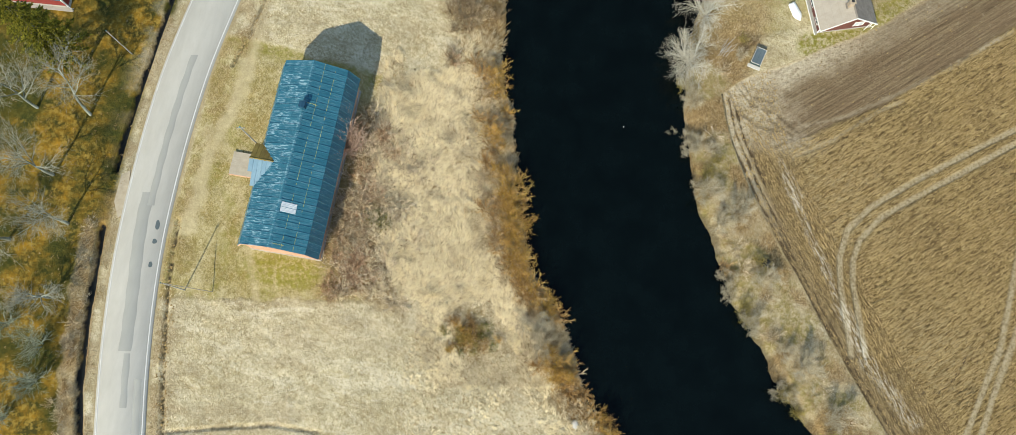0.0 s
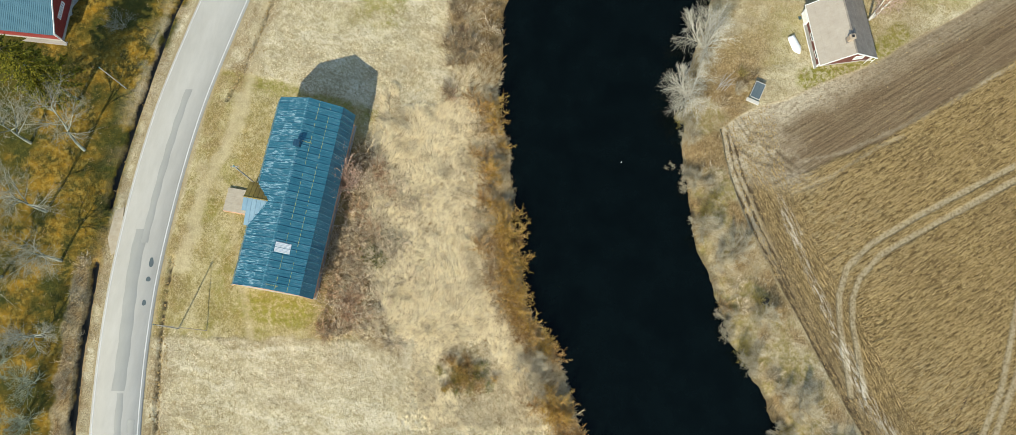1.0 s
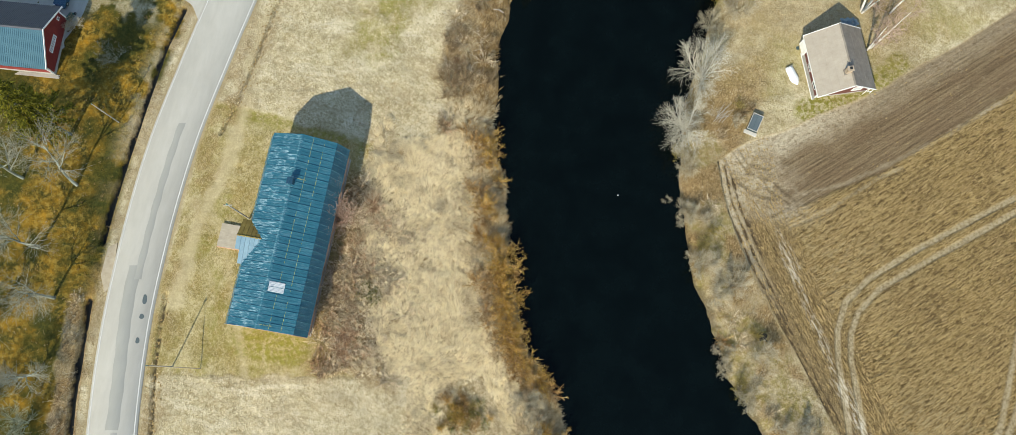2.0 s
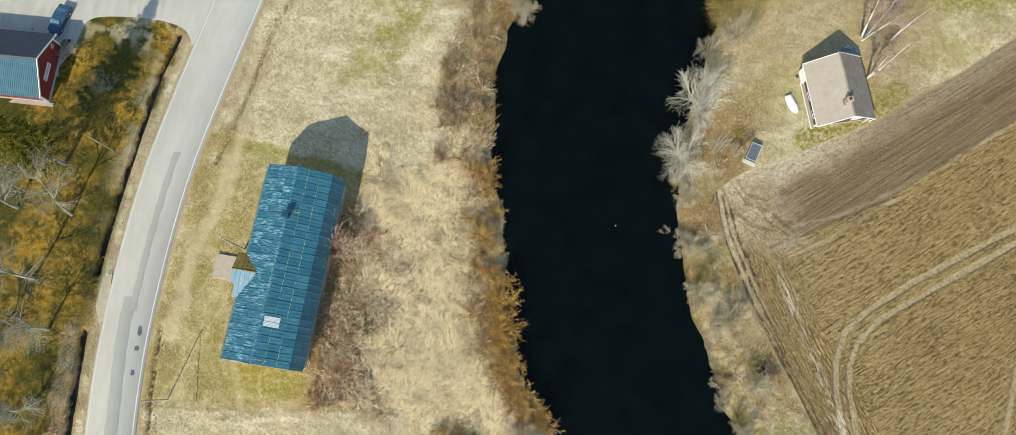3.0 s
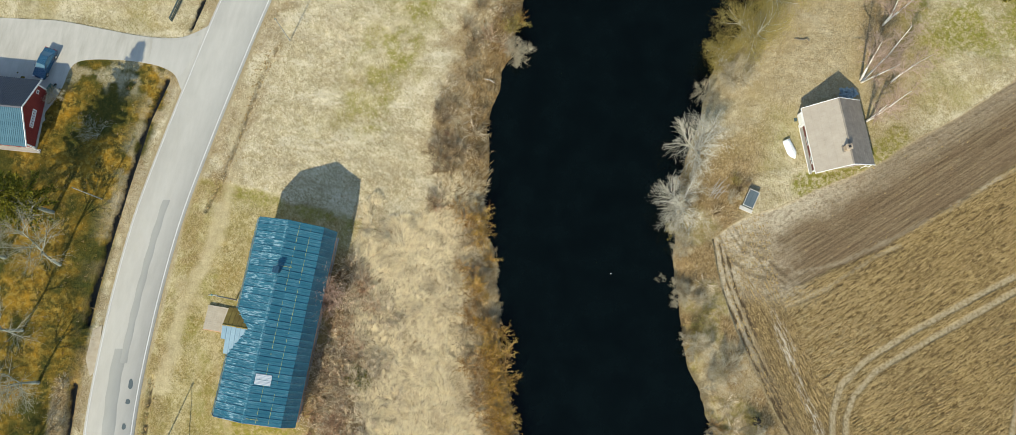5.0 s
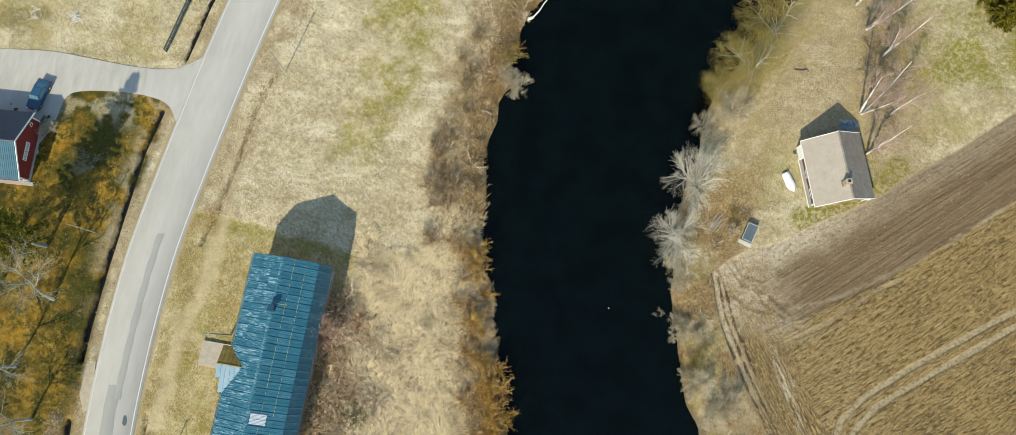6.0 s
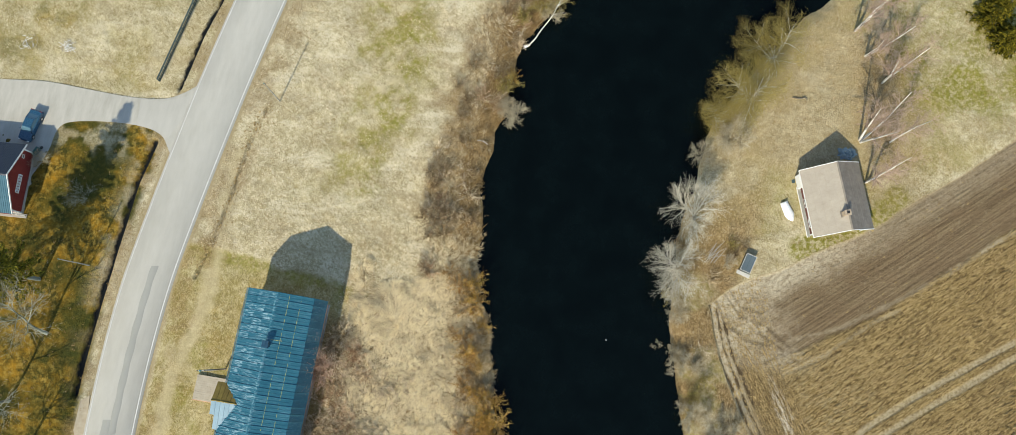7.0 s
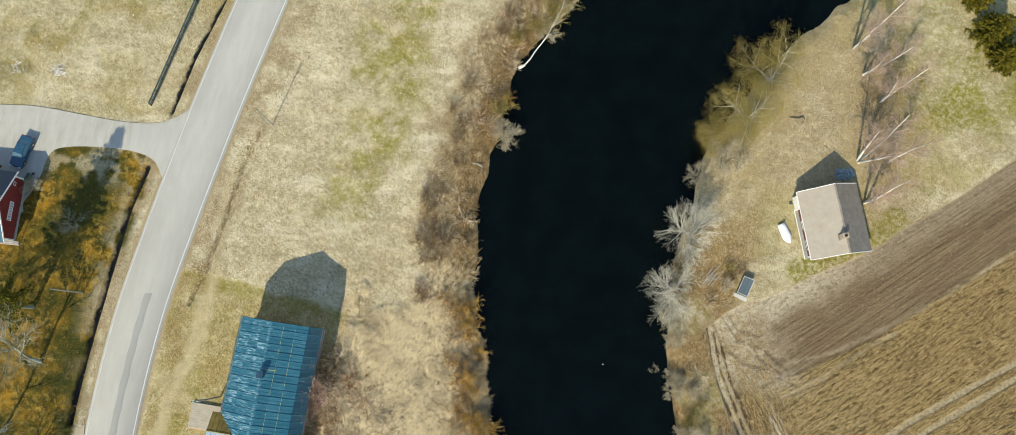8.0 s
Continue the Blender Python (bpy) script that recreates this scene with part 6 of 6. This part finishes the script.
def furrow_mesh(x, y, a, length, half, high, tint, rng):
    """Turned furrow slices: long broken ridges with a steep and a flat side."""
    n, k = len(x), 6
    t = np.linspace(-0.5, 0.5, k)[None] * length[:, None]
    wob = np.cumsum(rng.normal(0, 0.022, (n, k)), 1)
    body = (1 - np.abs(np.linspace(-1, 1, k)) ** 3)[None] * rng.uniform(0.55, 1.2, (n, k))
    c, s = np.cos(a)[:, None], np.sin(a)[:, None]
    v = np.empty((n, k, 4, 3))
    for i, (o, h) in enumerate(((-1.0, -0.3), (-0.15, 1.0), (0.35, 0.9), (1.1, -0.3))):
        q = wob + half[:, None] * o * rng.uniform(0.75, 1.25, (n, k))
        px, py = x[:, None] + t * c - q * s, y[:, None] + t * s + q * c
        v[:, :, i] = np.stack([px, py, ground_z(px.ravel(), py.ravel()).reshape(n, k) + high[:, None] * h * body - 0.01], -1)
    base = np.arange(n)[:, None, None] * k * 4
    quad = np.array([[4 * j + i, 4 * j + i + 1, 4 * j + i + 5, 4 * j + i + 4] for j in range(k - 1) for i in range(3)])
    return v.reshape(-1, 3), (base + quad[None]).reshape(-1, 4), np.repeat(tint, k * 4)


def build_furrows():
    """The plough's slices lie in rows across the field, and along its west edge on the headland."""
    rng = np.random.RandomState(34)
    rows = []
    for deg, gap, head in ((32.0, 0.34, False), (115.0, 0.46, True)):
        c, s = math.cos(radians(deg)), math.sin(radians(deg))
        q = np.arange(-80, 80, gap)
        p = np.arange(-20, 110, 0.85)
        P, Q = np.meshgrid(p, q)
        P = P + rng.uniform(-0.5, 0.5, P.shape) + rng.uniform(0, 1, (len(q), 1))
        Q = Q + rng.normal(0, 0.07, Q.shape)
        lift = np.broadcast_to(rng.uniform(0.2, 1.9, (len(q), 1)), P.shape).ravel()
        x, y = (P * c - Q * s).ravel(), (P * s + Q * c).ravel()
        ins, fw, fn = field_inside(x, y)
        ok = (x < 82) & (y > -13) & (y < 66) & (ins > 0.3) & (rng.rand(len(x)) < 0.86)
        ok &= ((fw < 7.4) & (fw > 2.6) & (y < 34)) if head else ((fw > 7.6) & (fn > 10.6))
        for pts in TRACKS:
            ok &= line_distance(x, y, pts) > 0.65
        for pts in SCRAPES:
            ok &= line_distance(x, y, pts) > 0.5
        ok &= (line_distance(x, y, CRUST) > 0.8) | (rng.rand(len(x)) < 0.25)
        x, y, lift = x[ok], y[ok], lift[ok]
        n = len(x)
        lump = 0.45 + 0.9 * ease(fbm(x, y, 4.5, 61), 0.35, 0.65)
        rows.append((x, y, np.full(n, radians(deg)) + rng.normal(0, 0.035, n), rng.uniform(0.3, 1.3, n), rng.uniform(0.055, 0.12, n), rng.uniform(0.05, 0.14, n) * lump * lift, np.clip((0.7 if head else 1.0) * rng.beta(3, 3.2, n) + 0.18 * (lift - 1.05) + 0.25 * (fbm(x, y, 3.0, 62) - 0.5), 0, 1)))
    v, f, t = furrow_mesh(*[np.concatenate(z) for z in zip(*rows)], rng)
    tagged(new("furrow_slices", tinted("furrow_slices", v, f, t, "clod")), "long broken slices of brown soil turned by the plough", "soil", kind="stuff")


def build_clods():
    rng = np.random.RandomState(33)
    n = 44000
    x, y = rng.uniform(30, 82, n), rng.uniform(-12, 66, n)
    ins, fw, fn = field_inside(x, y)
    keep = (ins > 0.3) & ((fn > 10.5) | (fw < 7.5) | (rng.rand(n) < 0.03))
    for pts in TRACKS:
        keep &= line_distance(x, y, pts) > 0.5
    x, y = x[keep], y[keep]
    n = len(x)
    head = field_inside(x, y)[1] < 8
    a = np.where(head, radians(116), radians(32)) + rng.normal(0, 0.45, n)
    big = 0.72 * rng.uniform(0.4, 1.0, n) ** 2
    v, f, t = clod_mesh(x, y, a, 0.30 * big * rng.uniform(0.8, 1.6, n), 0.15 * big * rng.uniform(0.7, 1.3, n), 0.12 * big * rng.uniform(0.7, 1.5, n), rng.beta(1.6, 2.2, n), rng)
    tagged(new("soil_clods", tinted("soil_clods", v, f, t, "clod")), "rough brown clods turned up by the plough", "soil", kind="stuff")
    # crumbled earth along the roadside ditches
    px, py = [], []
    for i, per, wide in ((3, 9, 0.55), (4, 9, 0.6)):
        pts = DITCHES[i][0]
        for (ax, ay), (bx, by) in zip(pts, pts[1:]):
            m = int(per * math.hypot(bx - ax, by - ay))
            t = rng.rand(m)
            px.append(ax + (bx - ax) * t + rng.normal(0, wide, m))
            py.append(ay + (by - ay) * t)
    x, y = np.concatenate(px), np.concatenate(py)
    n = len(x)
    big = rng.uniform(0.3, 1.0, n) ** 1.5
    v, f, t = clod_mesh(x, y, rng.uniform(0, 6.28, n), 0.26 * big, 0.18 * big, 0.20 * big, rng.beta(1.4, 2.0, n), rng, 0.03)
    tagged(new("ditch_crumbs", tinted("ditch_crumbs", v, f, t, "clod")), "crumbled brown earth and stones along the ditches", "soil", kind="stuff")


build_furrows()
build_grass()
build_clods()

# ---- loose things ----
def build_boat():
    b = empty("rowing_boat", Matrix.Translation((42.45, 52.75, lay(42.45, 52.75))) @ Matrix.Rotation(radians(22), 4, "Z"), "small white rowing boat turned upside down on grass", "boat")
    bm = bmesh.new()
    rings = []
    for i in range(9):
        t = i / 8
        y = 1.45 - 2.9 * t
        w = 0.46 * (1 - 0.15 * (1 - t) ** 2) if t < 0.55 else 0.46 * math.cos((t - 0.55) / 0.45 * math.pi / 2) ** 0.75 + 0.03
        h = 0.46 * (0.85 + 0.15 * t) * (1 - 0.35 * max(0, t - 0.7) / 0.3)
        rings.append([bm.verts.new((1.38 * w * c, y, h * s)) for c, s in ((-1.06, 0.0), (-1.0, 0.08), (-0.86, 0.6), (-0.5, 0.93), (0, 1.0), (0.5, 0.93), (0.86, 0.6), (1.0, 0.08), (1.06, 0.0))])
    for a, c in zip(rings, rings[1:]):
        for i in range(8):
            bm.faces.new((a[i], a[i + 1], c[i + 1], c[i]))
    bm.faces.new(rings[0])
    bm.faces.new(rings[-1][::-1])
    bmesh.ops.recalc_face_normals(bm, faces=bm.faces)
    for f in bm.faces:
        f.smooth = True
    part("hull", bm, "white_hull", b)
    part("keel", box(-0.03, 0.03, -1.1, 1.4, 0.40, 0.50, 0.01), "white_hull", b)
    part("transom", box(-0.52, 0.52, 1.43, 1.48, 0.02, 0.40, 0.01), "grey_wood", b, "grey wooden transom")
    return b


def build_cold_frame():
    c = empty("cold_frame", Matrix.Translation((36.35, 45.35, lay(36.35, 45.35))) @ Matrix.Rotation(radians(-24), 4, "Z"), "garden cold frame with dark glass and pale wooden rim", "cold frame")
    part("box", prism([(-1.15, -0.1), (1.3, -0.1), (1.3, 0.75), (-1.15, 0.42)], -0.75, 0.75, "X"), "dark_wood", c, "dark wooden box")
    m = Matrix.Translation((0, 0.075, 0.60)) @ Matrix.Rotation(math.atan2(0.33, 2.45), 4, "X")
    rim = bmesh.new()
    for x in (-0.72, 0.72):
        box(x - 0.035, x + 0.035, -1.24, 1.24, 0.0, 0.06, 0.01, rim)
    for y in (-1.2, 1.2):
        box(-0.68, 0.68, y - 0.035, y + 0.035, 0.0, 0.06, 0.01, rim)
    part("rim", rim, "slab", c, "pale wooden rim").matrix_basis = m
    part("bar", box(-0.012, 0.012, -1.15, 1.15, 0.0, 0.035), "dark_wood", c).matrix_basis = m
    for s in (-1, 1):
        part("pane", box(min(s * 0.02, s * 0.67), max(s * 0.02, s * 0.67), -1.15, 1.15, 0.015, 0.03), "frame_glass", c, "dark glass pane").matrix_basis = m
    for i in range(3):
        part("doorstep", box(-0.95 + i * 0.63, -0.34 + i * 0.63, -1.75, -1.22, -0.05, 0.09 + 0.01 * (i % 2), 0.02), "slab", c, "pale paving slab")
    return c


def build_car():
    c = empty("car", pose(-64.08, 64.05, 0.085, 0, 0, -18.3), "dark blue saloon car parked beside the farmhouse", "car")
    L, W = 2.3, 0.89
    side = [(-L, 0.35), (-L + 0.02, 0.62), (-L + 0.18, 0.78), (-0.95, 0.93), (1.55, 0.95), (L - 0.08, 0.92), (L, 0.62), (L - 0.03, 0.35), (L - 0.4, 0.22), (-L + 0.4, 0.22)]
    bm = bmesh.new()
    rows = []
    for x, k in ((-W, 0.94), (-W * 0.9, 1.0), (W * 0.9, 1.0), (W, 0.94)):
        inset = 0.96 if abs(x) == W else 1.0
        rows.append([bm.verts.new((x, y * inset, 0.22 + (z - 0.22) * k)) for y, z in side])
    n = len(side)
    for a, b in zip(rows, rows[1:]):
        for i in range(n):
            bm.faces.new((a[i], a[(i + 1) % n], b[(i + 1) % n], b[i]))
    bm.faces.new(rows[0])
    bm.faces.new(rows[-1][::-1])
    bmesh.ops.recalc_face_normals(bm, faces=bm.faces)
    bmesh.ops.bevel(bm, geom=bm.edges[:], offset=0.025, segments=1, affect="EDGES")
    body = part("body", bm, "car_paint", c)
    cab = [(-1.05, 0.92), (-0.35, 1.38), (0.85, 1.40), (1.65, 0.94)]
    bm = bmesh.new()
    lo = [bm.verts.new((s * 0.78, y, z)) for s in (-1, 1) for y, z in (cab[0], cab[3])]
    hi = [bm.verts.new((s * 0.62, y, z)) for s in (-1, 1) for y, z in (cab[1], cab[2])]
    for f in ((lo[0], lo[1], hi[1], hi[0]), (lo[2], hi[2], hi[3], lo[3]), (lo[0], hi[0], hi[2], lo[2]), (lo[1], lo[3], hi[3], hi[1])):
        bm.faces.new(f)
    bmesh.ops.recalc_face_normals(bm, faces=bm.faces)
    part("glazing", bm, "car_glass", c, "car windows with a painted sky reflection")
    part("roof_panel", box(-0.64, 0.64, -0.42, 0.92, 1.37, 1.43, 0.025), "car_paint", c)
    for s in (-1, 1):
        for a, b, z0, z1 in ((-1.05, -0.35, 0.92, 1.38), (0.85, 1.65, 1.40, 0.94)):
            part("pillar", rod((s * 0.79, a if a < 0 else b, z0 if a < 0 else z1), (s * 0.63, b if a < 0 else a, z1 if a < 0 else z0), 0.045, n=6), "car_paint", c)
        part("wing_mirror", box(s * 0.98 - 0.1, s * 0.98 + 0.1, -0.85, -0.72, 0.92, 1.05, 0.03), "car_paint", c)
        part("headlight", box(s * 0.66 - 0.16, s * 0.66 + 0.16, -L - 0.01, -L + 0.2, 0.60, 0.74, 0.02), "lamp_clear", c, "clear headlight")
        part("tail_light", box(s * 0.68 - 0.14, s * 0.68 + 0.14, L - 0.14, L + 0.012, 0.72, 0.90, 0.02), "lamp_red", c, "red tail light")
        for y in (-1.42, 1.38):
            w = part("wheel", rod((s * 0.72, y, 0.31), (s * 0.91, y, 0.31), 0.31, n=18), "rubber", c, "black tyre")
            part("rim", rod((s * 0.86, y, 0.31), (s * 0.925, y, 0.31), 0.20, 0.17, n=12), "alloy", w, "silver wheel rim")
    part("bumper", box(-0.84, 0.84, L - 0.02, L + 0.06, 0.35, 0.58, 0.03), "car_paint", c)
    return c


def build_wheelbarrow():
    w = empty("wheelbarrow", pose(-62.9, 60.2, 0.085, 0, 0, -30), "teal wheelbarrow standing by the farmhouse corner", "wheelbarrow")
    bm = bmesh.new()
    lo = [bm.verts.new(p) for p in ((-0.25, -0.35, 0.35), (0.25, -0.35, 0.35), (0.25, 0.45, 0.35), (-0.25, 0.45, 0.35))]
    hi = [bm.verts.new(p) for p in ((-0.4, -0.55, 0.72), (0.4, -0.55, 0.72), (0.4, 0.75, 0.72), (-0.4, 0.75, 0.72))]
    bm.faces.new(lo)
    for i in range(4):
        bm.faces.new((lo[i], lo[(i + 1) % 4], hi[(i + 1) % 4], hi[i]))
    bmesh.ops.solidify(bm, geom=bm.faces[:], thickness=0.03)
    part("tray", bm, "teal", w)
    for s in (-1, 1):
        part("handle", rod((s * 0.28, 0.9, 0.25), (s * 0.33, -1.1, 0.62), 0.025), "dark_wood", w)
        part("leg", rod((s * 0.28, -0.3, 0.38), (s * 0.3, -0.4, 0.0), 0.022), "dark_wood", w)
    wh = part("wheel", rod((-0.06, 0.9, 0.2), (0.06, 0.9, 0.2), 0.2, n=14), "rubber", w, "black rubber wheel")
    part("hub", rod((-0.08, 0.9, 0.2), (0.08, 0.9, 0.2), 0.05, n=8), "alloy", wh)


def build_fence():
    a, b = Vector((-46.75, 71.0, 0)), Vector((-38.6, 94.5, 0))
    d = (b - a)
    ln = d.length
    f = empty("fence", Matrix.Translation(a) @ Matrix.Rotation(math.atan2(-d.x, d.y), 4, "Z"), "long dark board fence beside the road ditch", "fence")
    n = 13
    for i in range(n):
        part("post", box(-0.07, 0.07, i * ln / (n - 1) - 0.07, i * ln / (n - 1) + 0.07, -0.4, 0.98, 0.01), "dark_wood", f)
    for i in range(n - 1):
        y0 = i * ln / (n - 1)
        for z in (0.25, 0.58):
            part("rail", box(0.072, 0.115, y0 - 0.08 if i else y0, y0 + ln / (n - 1) + 0.02, z, z + 0.22, 0.008), "dark_wood", f)
        part("top_board", box(-0.13, 0.13, y0 + 0.01, y0 + ln / (n - 1) - 0.01, 0.985, 1.03, 0.008), "dark_wood", f)


def build_branch_pile():
    r = random.Random(9)
    p = empty("branch_pile", Matrix.Translation((32.0, 47.0, lay(32.0, 47.0))), "heap of long pale cut branches lying on grass", "branch pile")
    for i in range(12):
        a = r.gauss(0.92, 0.16) if i % 4 else r.gauss(0.35, 0.2)
        ln = r.uniform(1.6, 3.4)
        x, y, z = r.uniform(-0.7, 0.7), r.uniform(-0.6, 0.6), 0.07 + 0.04 * (i % 4)
        part("branch", rod((x - math.cos(a) * ln / 2, y - math.sin(a) * ln / 2, z), (x + math.cos(a) * ln / 2, y + math.sin(a) * ln / 2, z + r.uniform(0, 0.15)), r.uniform(0.03, 0.06), 0.02, 6), "bark_grey", p)


def build_log(name, x, y, pts, radius, material, label, category):
    p = empty(name, Matrix.Translation((x, y, lay(x, y))), label, category)
    for (a, b) in zip(pts, pts[1:]):
        part("limb", rod(a, b, radius, radius * 0.8, 8), material, p)
    return p


def build_brush(x, y, count, reach, label):
    r = random.Random(count)
    p = empty("brushwood", Matrix.Translation((x, y, lay(x, y))), label, "brushwood", "brushwood on the lawn")
    for i in range(count):
        a, d = r.uniform(0, math.tau), reach * r.random() ** 0.8
        cx, cy, ln, b = d * math.cos(a), 0.8 * d * math.sin(a), r.uniform(0.2, 0.6), r.uniform(0, math.pi)
        z = 0.05 + 0.25 * max(0.0, 1 - d / reach) * r.random()
        part("stick", rod((cx - ln * math.cos(b), cy - ln * math.sin(b), z), (cx + ln * math.cos(b), cy + ln * math.sin(b), z + r.uniform(0, 0.12)), r.uniform(0.02, 0.045), 0.015, 5), "white" if i % 3 else "plank", p)
    return p


build_boat()
build_cold_frame()
build_car()
build_wheelbarrow()
build_fence()
build_branch_pile()
build_log("dead_log", 45.0, 69.3, [(-1.0, 0.15, 0.12), (-0.3, 0.0, 0.18), (0.25, -0.05, 0.15), (0.8, 0.15, 0.2), (1.1, -0.2, 0.12)], 0.10, "bark_dark", "dark crooked log lying in dry grass", "log")
build_log("driftwood", -0.2, 62.4, [(-0.9, 0.3, 0.2), (0.0, 0.1, 0.3), (0.6, -0.35, 0.3)], 0.07, "bark_grey", "pale bare branch caught on the bank", "branch")
build_brush(-60.6, 76.3, 46, 1.1, "pale heap of sawn brushwood on the grass")
build_brush(-66.4, 76.9, 22, 1.5, "loose pale sticks scattered on the grass")
tarp = empty("tarpaulin", Matrix.Translation((51.3, 61.2, lay(51.3, 61.2))), "crumpled faded blue tarpaulin heaped behind the cottage", "tarpaulin")
bm = bmesh.new()
bmesh.ops.create_grid(bm, x_segments=26, y_segments=18, size=1.0, matrix=Matrix.Diagonal((1.5, 0.9, 1, 1)))
for v in bm.verts:
    a, b = v.co.x / 1.5, v.co.y / 0.9
    ragged = 1 + 0.45 * noise.noise(Vector((3 * a, 3 * b, 7)))
    v.co.x, v.co.y = 1.35 * ragged * a * math.sqrt(1 - b * b / 2), 0.85 * ragged * b * math.sqrt(1 - a * a / 2)
    edge = max(0.0, 1 - a * a) * max(0.0, 1 - b * b)
    v.co += Vector((0.2 * noise.noise(v.co * 1.3), 0.2 * noise.noise(v.co * 1.3 + Vector((4, 0, 0))), 0.06 + edge * (0.45 + 0.5 * noise.noise(v.co * 2.6) + 0.25 * noise.noise(v.co * 6))))
bmesh.ops.solidify(bm, geom=bm.faces[:], thickness=0.02)
part("sheet", bm, "tarp", tarp)
stump = empty("burnt_stump", Matrix.Translation((35.75, 15.4, lay(35.75, 15.4))), "black burnt stump on the river bank", "stump")
bm = bmesh.new()
bmesh.ops.create_cone(bm, cap_ends=True, segments=14, radius1=0.62, radius2=0.45, depth=0.7, matrix=Matrix.Translation((0, 0, 0.25)))
for v in bm.verts:
    v.co += Vector((noise.noise(v.co * 2.1), noise.noise(v.co * 2.1 + Vector((5, 0, 0))), 0.6 * noise.noise(v.co * 3))) * 0.25
part("stump_wood", bm, "char", stump)
part("stump_root", rod((0.2, -0.3, 0.15), (0.7, -0.75, 0.0), 0.16, 0.05, 7), "char", stump)
stone = empty("bank_stone", Matrix.Translation((9.6, -6.4, lay(9.6, -6.4))), "pale rounded boulder on the bank", "boulder")
bm = bmesh.new()
bmesh.ops.create_icosphere(bm, subdivisions=3, radius=0.6, matrix=Matrix.Diagonal((0.8, 1.1, 0.6, 1)))
for v in bm.verts:
    v.co *= 1 + 0.25 * noise.noise(v.co * 1.7)
part("boulder_stone", bm, "slab", stone)
buoy = empty("float", Matrix.Translation((16.9, 34.9, WATER_Z)), "tiny white float on the dark water", "float")
bm = bmesh.new()
bmesh.ops.create_uvsphere(bm, u_segments=12, v_segments=8, radius=0.09)
part("float_ball", bm, "white_hull", buoy)
part("float_ring", rod((0, 0, 0.07), (0, 0, 0.13), 0.02, n=8), "rubber", buoy)
